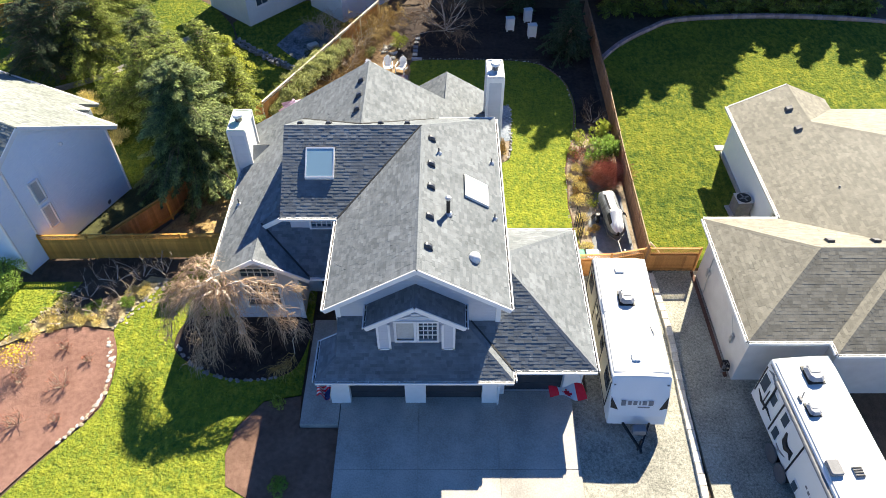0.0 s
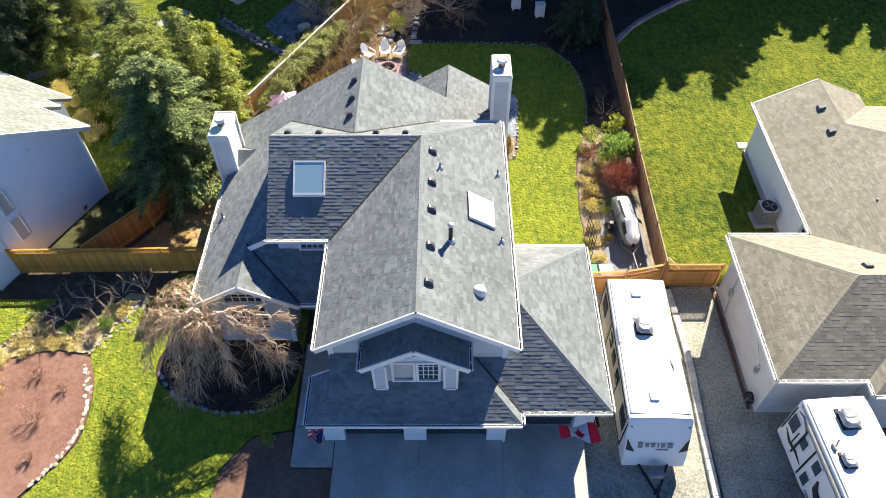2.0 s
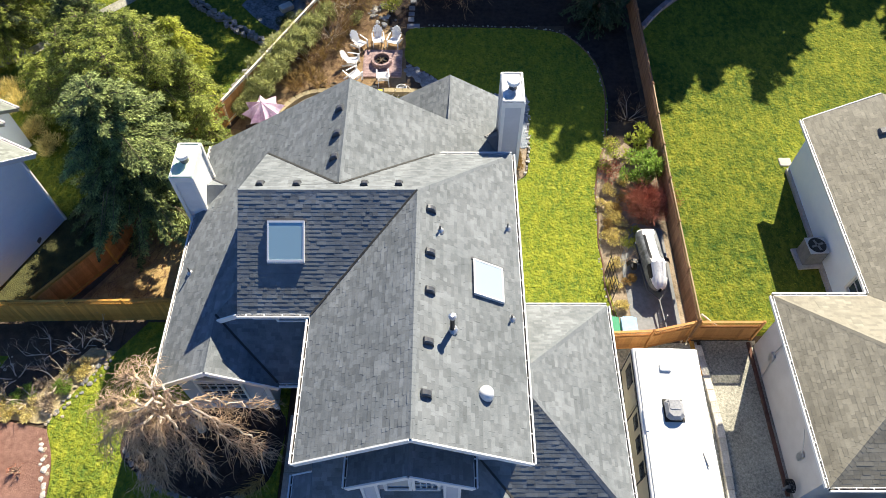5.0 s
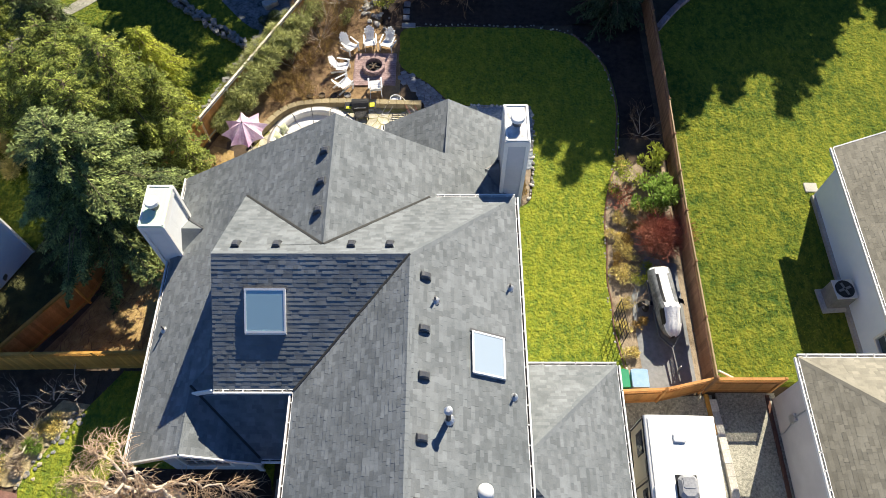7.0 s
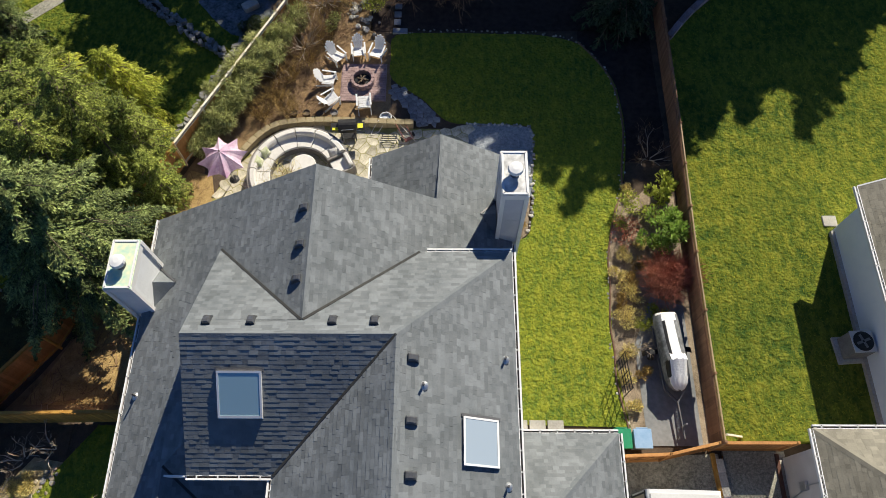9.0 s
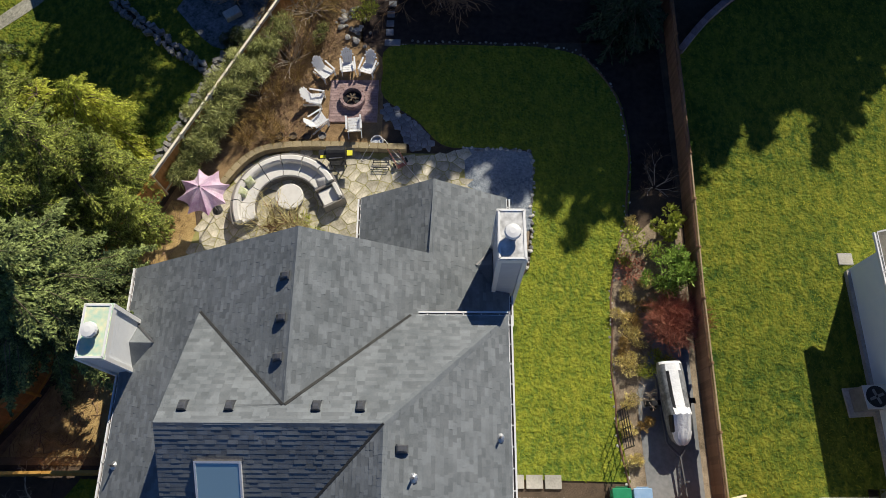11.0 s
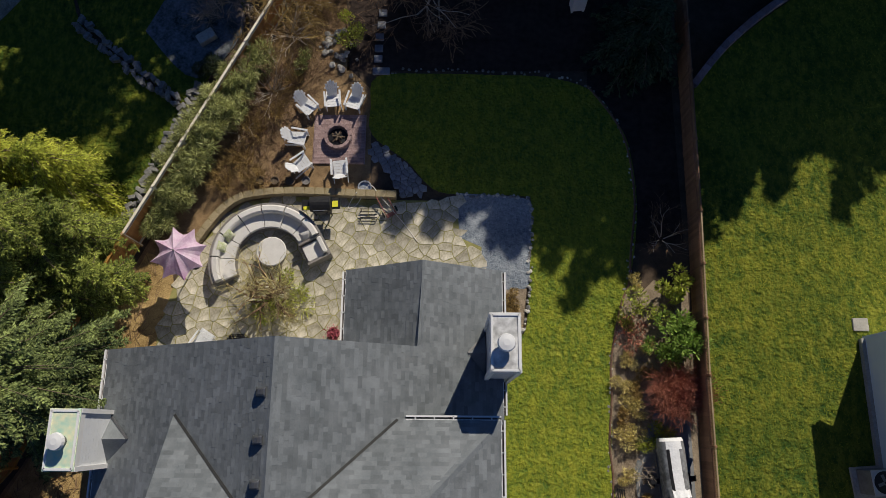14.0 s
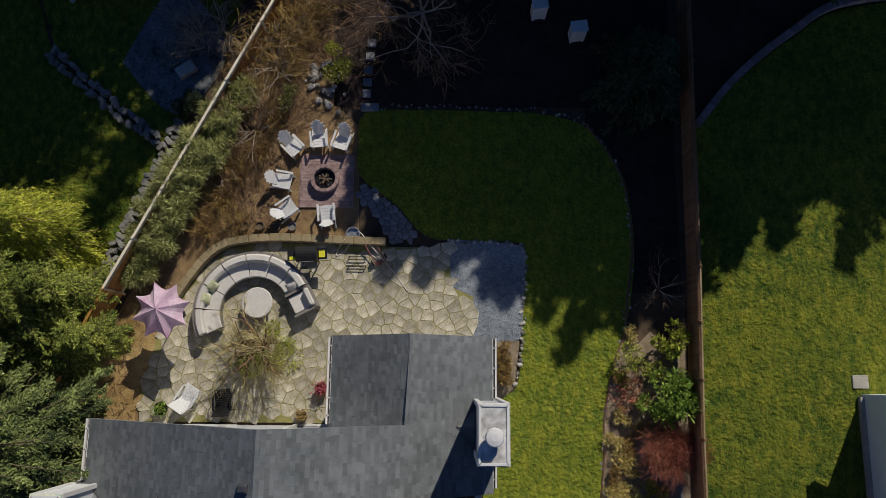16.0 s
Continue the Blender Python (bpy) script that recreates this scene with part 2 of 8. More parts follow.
BARK = mat("bark", (0.10, 0.075, 0.05), (0.22, 0.17, 0.12), scale=8, fine=30, rough=0.95, bump=0.8, dist=0.03)
PALEBARK = mat("pale grey bark", (0.42, 0.35, 0.27), (0.70, 0.61, 0.50), scale=6, fine=25, rough=0.9, bump=0.5, dist=0.02)
TWIG = mat("dry twigs", (0.26, 0.20, 0.14), (0.50, 0.41, 0.30), scale=2, fine=10, rough=0.9, bump=0, island=0.3)
SPRUCE = mat("blue spruce needles", (0.014, 0.034, 0.012), (0.36, 0.43, 0.13), scale=1.6, fine=22, rough=0.7, bump=0, island=0.6, big=0.4, trans=0.1)
CEDARLEAF = mat("cedar foliage", (0.042, 0.078, 0.014), (0.50, 0.55, 0.10), scale=1.4, fine=18, rough=0.75, bump=0, island=0.6, big=0.3, trans=0.18)
GOLDLEAF = mat("yellow-green foliage", (0.17, 0.23, 0.02), (0.74, 0.74, 0.09), scale=0.8, fine=9, rough=0.75, bump=0, island=0.45, big=0.3, trans=0.28)
FIRLEAF = mat("dark fir foliage", (0.018, 0.035, 0.016), (0.05, 0.085, 0.035), scale=0.8, fine=9, rough=0.8, bump=0, island=0.4)
SHRUB = mat("evergreen shrub leaves", (0.17, 0.28, 0.04), (0.46, 0.60, 0.13), scale=2, fine=12, rough=0.6, bump=0, island=0.45, trans=0.4)
LIME = mat("lime shrub leaves", (0.26, 0.32, 0.03), (0.58, 0.60, 0.11), scale=2, fine=12, rough=0.6, bump=0, island=0.4, trans=0.25)
JUNIPER = mat("grey-green juniper", (0.235, 0.262, 0.080), (0.60, 0.61, 0.26), scale=2, fine=12, rough=0.8, bump=0, island=0.65, trans=0.3)
BROWNTWIG = mat("dark brown twigs", (0.15, 0.09, 0.05), (0.30, 0.20, 0.12), scale=2, fine=10, rough=0.9, bump=0, island=0.3)
DARKFLAG = mat("blue-grey fine gravel", (0.035, 0.05, 0.04), (0.25, 0.265, 0.295), scale=1.6, fine=9, rough=0.9, bump=0.6, dist=0.02, big=0.6)
WEEPTWIG = mat("grey weeping twigs", (0.30, 0.205, 0.125), (0.64, 0.48, 0.32), scale=2, fine=10, rough=0.9, bump=0, island=0.3)
BERRY = mat("dull pink flowers", (0.34, 0.06, 0.08), (0.55, 0.16, 0.20), scale=6, rough=0.8, bump=0, island=0.3)
DRYTWIG = mat("yellowed dry twigs", (0.30, 0.25, 0.10), (0.55, 0.48, 0.22), scale=2, fine=10, rough=0.9, bump=0, island=0.35)
REDTWIG = mat("red twigs", (0.26, 0.085, 0.05), (0.54, 0.23, 0.15), scale=2, fine=12, rough=0.8, bump=0, island=0.35)
OCHRE = mat("ochre dry shrub", (0.24, 0.16, 0.05), (0.48, 0.34, 0.12), scale=2, fine=12, rough=0.9, bump=0, island=0.4)
STRAW = mat("straw-yellow dry leaves", (0.54, 0.45, 0.15), (0.90, 0.78, 0.34), scale=2, fine=12, rough=0.9, bump=0, island=0.4, trans=0.2)
YELLOW = mat("yellow blossom", (0.75, 0.50, 0.02), (0.85, 0.65, 0.06), scale=3, rough=0.8, bump=0, island=0.2)
FIBRE = mat("white fibreglass", (0.74, 0.75, 0.74), (0.80, 0.80, 0.79), scale=1.5, rough=0.35, bump=0.03, big=0.4)
ROOFMEMBRANE = mat("white roof membrane", (0.62, 0.62, 0.59), (0.73, 0.73, 0.70), scale=1.0, fine=12, rough=0.6, bump=0.06, big=0.4)
CREAM = mat("cream trailer panel", (0.55, 0.50, 0.36), (0.64, 0.58, 0.43), scale=2, rough=0.45, bump=0.03)
GREYPLASTIC = mat("grey plastic", (0.16, 0.16, 0.165), (0.26, 0.26, 0.265), scale=5, rough=0.5, bump=0.05)
CHAIRWHITE = mat("white resin", (0.86, 0.87, 0.88), (0.91, 0.92, 0.93), scale=3, rough=0.45, bump=0.03, trans=0.25)
CUSHION = mat("pale grey cushion", (0.60, 0.58, 0.54), (0.73, 0.71, 0.67), scale=5, fine=70, rough=0.95, bump=0.2, dist=0.005, rnd=0.06)
WICKER = mat("grey wicker", (0.15, 0.14, 0.13), (0.30, 0.28, 0.26), scale=20, fine=90, rough=0.8, bump=0.6, dist=0.01)
CANVAS = mat("faded lilac canvas", (0.55, 0.29, 0.50), (1.0, 0.86, 0.96), scale=2.5, fine=60, rough=0.95, bump=0.1, trans=0.3)
COVER = mat("silver-white boat cover", (0.72, 0.73, 0.74), (0.84, 0.85, 0.86), scale=3, rough=0.5, bump=0.5, dist=0.03, fine=12)
SHEEN = mat("glossy grey vinyl", (0.12, 0.125, 0.13), (0.30, 0.31, 0.32), scale=2, rough=0.25, bump=0.2, dist=0.02, fine=8)
BINGREEN = mat("green bin", (0.02, 0.22, 0.10), (0.04, 0.30, 0.15), scale=5, rough=0.5, bump=0.05)
BINBLUE = mat("pale blue bin", (0.22, 0.38, 0.60), (0.35, 0.50, 0.70), scale=5, rough=0.5, bump=0.05)
RED = mat("red cloth", (0.72, 0.02, 0.05), (0.80, 0.04, 0.07), scale=5, rough=0.9, bump=0.1, trans=0.3)
CLOTHWHITE = mat("white cloth", (0.72, 0.72, 0.72), (0.80, 0.80, 0.80), scale=5, rough=0.9, bump=0.1)
NAVY = mat("navy cloth", (0.02, 0.03, 0.12), (0.03, 0.05, 0.18), scale=5, rough=0.9)
LIGHTYELLOW = mat("bright yellow handle", (0.75, 0.72, 0.02), (0.82, 0.80, 0.06), scale=5, rough=0.5)
YEW = mat("dark yew foliage", (0.035, 0.055, 0.025), (0.10, 0.13, 0.06), scale=0.8, fine=9, rough=0.8, bump=0, island=0.4, trans=0.2)
# greyer pane; the reflected sky is again put into the base colour
ROOFGLASS = glassy("pale skylight glass", (0.36, 0.43, 0.50), 0.08)
GARAGE = mat("dark garage door", (0.035, 0.037, 0.042), (0.06, 0.062, 0.068), scale=3, rough=0.5, bump=0.05)

# ---- mesh building ----
class Mesh:
    """Collects vertices and faces of one part, in the coordinates of its thing."""

    def __init__(self):
        self.v, self.f = [], []

    def add(self, verts, faces):
        k = len(self.v)
        self.v += [tuple(p) for p in verts]
        self.f += [tuple(i + k for i in q) for q in faces]
        return self

    def box(self, c, s, turn=None, bevel=0.0):
        """A box of size s round c; with bevel its upright edges and rims are chamfered."""
        x, y, z = s[0] / 2, s[1] / 2, s[2] / 2
        if not bevel:
            vs = [(i, j, k) for i in (-x, x) for j in (-y, y) for k in (-z, z)]
            fs = [(0, 1, 3, 2), (4, 6, 7, 5), (0, 4, 5, 1), (2, 3, 7, 6), (0, 2, 6, 4), (1, 5, 7, 3)]
        else:
            b = min(bevel, x * 0.9, y * 0.9, z * 0.9)
            ring = lambda ax, ay, zz: [(ax - b, -ay, zz), (ax, -ay + b, zz), (ax, ay - b, zz), (ax - b, ay, zz), (-ax + b, ay, zz), (-ax, ay - b, zz), (-ax, -ay + b, zz), (-ax + b, -ay, zz)]
            vs = ring(x - b * 0.7, y - b * 0.7, -z) + ring(x, y, -z + b) + ring(x, y, z - b) + ring(x - b * 0.7, y - b * 0.7, z)
            fs = [tuple(range(7, -1, -1)), tuple(range(24, 32))]
            for r in range(3):
                fs += [(r * 8 + i, r * 8 + (i + 1) % 8, r * 8 + 8 + (i + 1) % 8, r * 8 + 8 + i) for i in range(8)]
        m = Matrix.Translation(c) @ (turn.to_4x4() if turn else Matrix())
        return self.add([m @ Vector(p) for p in vs], fs)

    def prism(self, poly, z0, z1):
        """An upright prism on a plan polygon; z0 and z1 are heights or functions of x, y."""
        lo = z0 if callable(z0) else (lambda x, y: z0)
        hi = z1 if callable(z1) else (lambda x, y: z1)
        a = sum(poly[i - 1][0] * poly[i][1] - poly[i][0] * poly[i - 1][1] for i in range(len(poly)))
        p = list(poly) if a > 0 else list(poly)[::-1]
        n = len(p)
        vs = [(x, y, lo(x, y)) for x, y in p] + [(x, y, hi(x, y)) for x, y in p]
        return self.add(vs, [tuple(range(n - 1, -1, -1)), tuple(range(n, 2 * n))] + [(i, (i + 1) % n, n + (i + 1) % n, n + i) for i in range(n)])

    def tube(self, pts, r, n=6, caps=True):
        """A round bar along points; r is a radius or one for each point."""
        pts = [Vector(p) for p in pts]
        rs = r if isinstance(r, (list, tuple)) else [r] * len(pts)
        vs, fs = [], []
        for i, p in enumerate(pts):
            d = (pts[min(i + 1, len(pts) - 1)] - pts[max(i - 1, 0)]).normalized()
            a = d.cross(Vector((0, 0, 1)) if abs(d.z) < 0.9 else Vector((1, 0, 0))).normalized()
            b = d.cross(a)
            vs += [p + (a * math.cos(2 * math.pi * k / n) + b * math.sin(2 * math.pi * k / n)) * rs[i] for k in range(n)]
        for i in range(len(pts) - 1):
            fs += [(i * n + k, i * n + (k + 1) % n, (i + 1) * n + (k + 1) % n, (i + 1) * n + k) for k in range(n)]
        if caps:
            fs += [tuple(range(n - 1, -1, -1)), tuple(range((len(pts) - 1) * n, len(pts) * n))]
        return self.add(vs, fs)

    def lathe(self, profile, c=(0, 0, 0), n=16):
        """A turned form from rows of radius, height."""
        vs, fs = [], []
        for r, z in profile:
            vs += [(c[0] + r * math.cos(2 * math.pi * k / n), c[1] + r * math.sin(2 * math.pi * k / n), c[2] + z) for k in range(n)]
        for i in range(len(profile) - 1):
            fs += [(i * n + k, i * n + (k + 1) % n, (i + 1) * n + (k + 1) % n, (i + 1) * n + k) for k in range(n)]
        fs += [tuple(range(n - 1, -1, -1)), tuple(range((len(profile) - 1) * n, len(profile) * n))]
        return self.add(vs, fs)

    def bar(self, a, b, w, h):
        """A square bar from a to b, w wide and h deep."""
        a, b = Vector(a), Vector(b)
        d = b - a
        return self.box((a + b) / 2, (d.length, w, h), d.to_track_quat("X", "Z").to_matrix())

    def data(self, name, material, smooth=False):
        me = bpy.data.meshes.new(name)
        me.from_pydata(self.v, [], self.f)
        me.materials.append(material)
        if smooth:
            me.polygons.foreach_set("use_smooth", [True] * len(me.polygons))
        me.update()
        return me


def thing(name, loc, label, category, rz=0.0, group="", kind=""):
    ob = new(name)
    ob.matrix_basis = pose(*loc, 0, 0, rz)
    return tagged(ob, label, category, group, kind)


def part(name, m, material, parent, label="", smooth=False):
    """Links a Mesh as one object under a thing or a part; it stands in its parent's coordinates."""
    ob = new(name, m.data(name, material, smooth))
    ob.parent = parent
    return tagged(ob, label) if label else ob


def solo(name, m, material, label, category="", kind="", smooth=False, loc=(0, 0, 0), group=""):
    ob = new(name, m.data(name, material, smooth))
    ob.location = loc
    return tagged(ob, label, category, group, kind)


def piece(name, me, parent, m):
    """One of many alike pieces that share a mesh."""
    ob = new(name, me)
    ob.parent = parent
    ob.matrix_basis = m
    return ob


def inside(x, y, poly):
    hit = False
    for i in range(len(poly)):
        (x0, y0), (x1, y1) = poly[i - 1], poly[i]
        if (y0 > y) != (y1 > y) and x < (x1 - x0) * (y - y0) / (y1 - y0) + x0:
            hit = not hit
    return hit


def smooth_loop(pts, n=6):
    """A closed curve through plan points."""
    out = []
    k = len(pts)
    for i in range(k):
        p0, p1, p2, p3 = (Vector(pts[(i + j) % k]) for j in (-1, 0, 1, 2))
        for s in range(n):
            t = s / n
            q = 0.5 * ((2 * p1) + (p2 - p0) * t + (2 * p0 - 5 * p1 + 4 * p2 - p3) * t * t + (3 * p1 - p0 - 3 * p2 + p3) * t ** 3)
            out.append((q.x, q.y))
    return out


def smooth_line(pts, n=6):
    k = len(pts)
    out = []
    for i in range(k - 1):
        p0, p1, p2, p3 = (Vector(pts[min(max(i + j, 0), k - 1)]) for j in (-1, 0, 1, 2))
        for s in range(n):
            t = s / n
            out.append(tuple(0.5 * ((2 * p1) + (p2 - p0) * t + (2 * p0 - 5 * p1 + 4 * p2 - p3) * t * t + (3 * p1 - p0 - 3 * p2 + p3) * t ** 3)))
    return out + [tuple(pts[-1])]

# ---- ground ----
g = Mesh()
g.add([(-900, -900, -0.02), (900, -900, -0.02), (900, 900, -0.02), (-900, 900, -0.02)], [(0, 1, 2, 3)])
solo("ground", g, SOIL, "bare brown garden soil reaching to the horizon", "ground", "structure")


def patch(name, poly, z, material, label, base=-0.05):
    m = Mesh().prism(poly, base, z)
    return solo(name, m, material, label, "ground", "structure")


REAR_LAWN = smooth_line([(2.8, 25.3), (2.8, 28), (2.8, 31), (3.3, 32.9), (4.05, 33.5), (4.25, 34.8), (4.45, 38.6), (4.1, 39.2), (1.7, 39.25), (0.4, 39.5), (-0.7, 40.7), (-2.2, 41.9), (-2.3, 43.2), (-2.1, 44.6), (0.3, 44.75), (2.9, 44.7), (5.2, 44.6), (7.1, 44.0), (8.2, 42.5), (8.65, 41.2), (8.8, 39), (8.55, 36.7), (8.05, 34.8), (7.5, 32.8), (7.32, 30.2), (7.25, 28.5), (7.4, 26.7), (7.6, 25.2)], 4)
patch("lawn_rear", REAR_LAWN, 0.03, GRASS, "mown yellow-green spring lawn behind the house")
RIGHT_LAWN = smooth_line([(10.85, 24.6), (10.9, 31), (11.1, 38), (11.3, 43.6), (12.9, 45.6), (15.3, 47.6), (18.0, 49.1), (24.4, 49.6), (31, 49.2), (36, 48), (40, 40)], 4) + [(40, 25), (16, 25), (16, 24.6)]
patch("lawn_right", RIGHT_LAWN, 0.62, GRASS_B, "mown green lawn of the neighbouring house")
FRONT_LAWN = smooth_line([(-14.2, 23.6), (-15.2, 22.2), (-16.0, 20.6), (-15.5, 19.4), (-15.2, 18.0), (-15.25, 16.2), (-16.4, 14.4), (-17.6, 12.6), (-19.5, 9.5), (-21, 6)], 4) + [(-7.0, 6), (-7.6, 12.0), (-8.7, 12.6), (-9.25, 14.0), (-9.0, 15.3), (-8.0, 16.6), (-6.4, 16.9), (-6.4, 22.9), (-10, 25.2), (-13, 25.2)]
patch("lawn_front", FRONT_LAWN, 0.05, GRASS, "sunlit mown front lawn with a curved edge")
SIDE_LAWN = smooth_line([(-18.6, 23.6), (-19.2, 22.4), (-21.2, 20.0), (-24, 16), (-30, 10)], 4) + [(-40, 10), (-40, 23.6)]
patch("lawn_side", SIDE_LAWN, 0.05, GRASS, "small mown lawn beside the neighbouring house")
BACK_LAWN = smooth_line([(-16.5, 31.5), (-15.0, 34.6), (-12.3, 37.4), (-11.3, 39.6), (-10.4, 42.6), (-12.7, 44.9), (-15.3, 47.1), (-16.5, 50), (-20, 54), (-30, 60)], 4) + [(-45, 60), (-45, 36), (-24, 34.6), (-18.6, 30.6), (-17.0, 29.6)]
patch("lawn_back", BACK_LAWN, 0.03, GRASS_B, "shaded mown lawn beyond the cedar fence")
patch("lawn_terrace", [(-15.25, 47.25), (-12.7, 45.0), (-10.45, 43.3), (-9.5, 44.3), (-7.6, 49.0), (-6.6, 53.0), (-14.0, 54.0), (-16.3, 50.0)], 0.022, GRASS_B, "rough shaded grass round a small terrace")
# shade of the nearby trees is painted into this strip
patch("lawn_strip", [(-21.0, 25.6), (-17.7, 25.7), (-15.5, 28.5), (-14.0, 32), (-15.8, 33.0), (-17.6, 32.6), (-18.2, 31.0)], 0.034, SHADEGRASS, "narrow grass strip beside the blue house, shade painted into its colour")
patch("lawn_path", smooth_line([(-26.5, 40.6), (-24.2, 42.0), (-22.6, 43.5), (-21.3, 45.0), (-19.2, 47.0), (-18.0, 48.6)], 3) + smooth_line([(-18.6, 48.9), (-19.8, 47.5), (-21.8, 45.5), (-23.1, 44.0), (-24.6, 42.6), (-26.8, 41.3)], 3), 0.045, GRAVEL, "pale curved footpath across a lawn")
patch("mulch_patio", smooth_line([(-16.9, 25.7), (-15.0, 28.4), (-13.0, 33), (-11.3, 36.9), (-5.2, 49.4)], 3) + [(-3.6, 49), (-3.3, 45), (-2.3, 44), (-2.2, 39.1), (-10.6, 37), (-10.3, 25.7)], 0.0, MULCH, "brown bark mulch between fence and patio")
patch("bed_leaf", [(-16.2, 26.0), (-14.6, 28.9), (-12.8, 33.2), (-11.2, 36.7), (-10.2, 36.4), (-9.7, 34.2), (-10.6, 32.6), (-10.7, 26.0)], 0.012, LEAFBED, "ochre leaf litter between the house and the cedar fence")
# the deep shade on the rear bed is put into its colour
patch("bed_rear", [(-3.4, 44.9), (10.6, 44.9), (10.6, 52.5), (-3.4, 52.5)], 0.0, DARKBED, "planting bed with deep shade put into its dark colour")
# one fence bed in two tones: darkened where shade lies, paler in the sun
patch("bed_side", smooth_line([(7.55, 25.0), (7.25, 27), (7.25, 29), (7.45, 32.5), (8.0, 34.8), (8.5, 36.7), (8.75, 39), (8.6, 41.2), (8.1, 42.6), (7.0, 44.2)], 3) + [(7, 45), (10.6, 45), (10.6, 37.2), (8.6, 37.2), (8.0, 34.8), (7.4, 32.6), (7.2, 29), (7.2, 27), (7.5, 25.0)], 0.0, DARKBED, "mulch bed along the fence, shade put into its dark colour")
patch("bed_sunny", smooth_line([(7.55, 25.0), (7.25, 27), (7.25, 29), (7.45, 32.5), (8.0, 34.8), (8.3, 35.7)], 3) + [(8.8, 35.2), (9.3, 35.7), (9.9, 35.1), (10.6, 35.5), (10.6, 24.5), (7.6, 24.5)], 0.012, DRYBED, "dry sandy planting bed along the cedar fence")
patch("gravel_yard", [(8.2, 24.5), (10.3, 24.5), (10.3, 30.2), (9.0, 30.6), (8.1, 28.5)], 0.02, AGGREGATE, "grey compacted gravel under a trailer")
RED_BED = smooth_line([(-16.0, 20.4), (-15.45, 19.2), (-15.25, 17.8), (-15.35, 16.2), (-16.5, 14.5), (-17.7, 12.7), (-19.6, 9.6), (-21.2, 6)], 4) + [(-27, 6), (-24.5, 14)] + smooth_line([(-21.6, 18.6), (-19.6, 20.2), (-17.6, 20.7)], 4)
patch("bed_red", RED_BED, 0.07, REDMULCH, "red bark mulch bed in the front garden")
patch("bed_dry", smooth_line([(-14.0, 23.8), (-15.1, 22.3), (-16.0, 20.7), (-17.6, 20.8), (-19.6, 20.4), (-21.3, 19.5), (-20.4, 21.0), (-18.7, 23.4), (-18.0, 25.2), (-14, 25.2)], 3), 0.02, SOIL, "brown planting bed with dead stalks")
patch("bed_rim", smooth_line([(-14.0, 23.8), (-15.1, 22.3), (-16.0, 20.7), (-17.6, 20.8), (-19.6, 20.4), (-21.3, 19.5), (-20.7, 20.5), (-19.4, 21.3), (-17.6, 21.9), (-16.4, 22.6), (-15.2, 24.0)], 3), 0.032, STRAWBED, "dry straw-strewn rim of a planting bed")
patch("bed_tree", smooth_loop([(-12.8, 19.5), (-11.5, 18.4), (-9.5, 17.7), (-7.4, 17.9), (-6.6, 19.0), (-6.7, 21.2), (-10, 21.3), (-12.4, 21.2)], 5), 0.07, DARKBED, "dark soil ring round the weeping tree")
patch("bed_entry", [(-9.2, 14.0), (-8.9, 12.6), (-7.8, 12.0), (-7.2, 6), (-4.5, 6), (-4.5, 15.2), (-6.25, 15.2), (-6.35, 16.8), (-8.0, 16.5), (-9.0, 15.2)], 0.08, REDBROWN, "brown bark mulch bed beside the driveway")
patch("gravel_pad", [(5.75, 4), (10.55, 4), (10.75, 24.2), (6.5, 24.0), (6.5, 16.95), (5.72, 16.95)], 0.16, GRAVEL, "pale crushed gravel parking pad")
patch("gravel_side", [(10.95, 4), (17.5, 4), (17.5, 17.8), (13.28, 17.8), (13.28, 24.3), (10.95, 24.3)], 0.12, GRAVEL, "grey crushed gravel strip beside the neighbouring house")
patch("road", [(-60, -30), (60, -30), (60, 3.5), (-60, 3.5)], 0.0, AGGREGATE, "grey asphalt street in front of the plots")
patch("strip_river", smooth_line([(1.4, 39.3), (4.1, 39.1), (4.45, 38.6), (4.35, 36.6), (4.25, 35.4), (3.7, 35.3), (3.1, 35.2)], 3) + [(2.4, 35.2), (2.4, 37.0), (1.5, 37.4)], 0.05, PEBBLE, "blue-grey river gravel strip round the patio")

patch("bed_chimney", [(2.5, 31.0), (3.3, 32.9), (4.0, 33.5), (4.2, 35.3), (2.5, 35.3)], 0.035, DRYBED, "dry sandy bed round the chimney foot")

drive = thing("driveway", (0, 0, 0), "wide concrete driveway of square slabs", "driveway", kind="structure")
slope = lambda x, y: 0.17 + 0.018 * max(0.0, y - 6)
part("base", Mesh().prism([(-4.5, 3.5), (5.7, 3.5), (5.7, 16.9), (-4.5, 16.9)], -0.05, lambda x, y: slope(x, y) - 0.03), CONCRETE, drive)
for x0, x1 in ((-4.5, -1.07), (-1.05, 2.33), (2.35, 5.7)):
    for y0, y1 in ((3.5, 6.58), (6.6, 9.88), (9.9, 13.18), (13.2, 16.9)):
        part("slab", Mesh().prism([(x0 + 0.008, y0 + 0.008), (x1 - 0.008, y0 + 0.008), (x1 - 0.008, y1 - 0.008), (x0 + 0.008, y1 - 0.008)], lambda x, y: slope(x, y) - 0.06, slope), CONCRETE, drive)
front_walk = thing("front_walk", (0, 0, 0), "concrete front walk beside the garage", "path", kind="structure")
for y0, y1 in ((15.25, 16.9), (16.92, 18.6), (18.62, 20.9)):
    part("slab", Mesh().prism([(-6.2, y0), (-4.53, y0), (-4.53, y1), (-6.2, y1)], -0.05, 0.33), CONCRETE, front_walk)

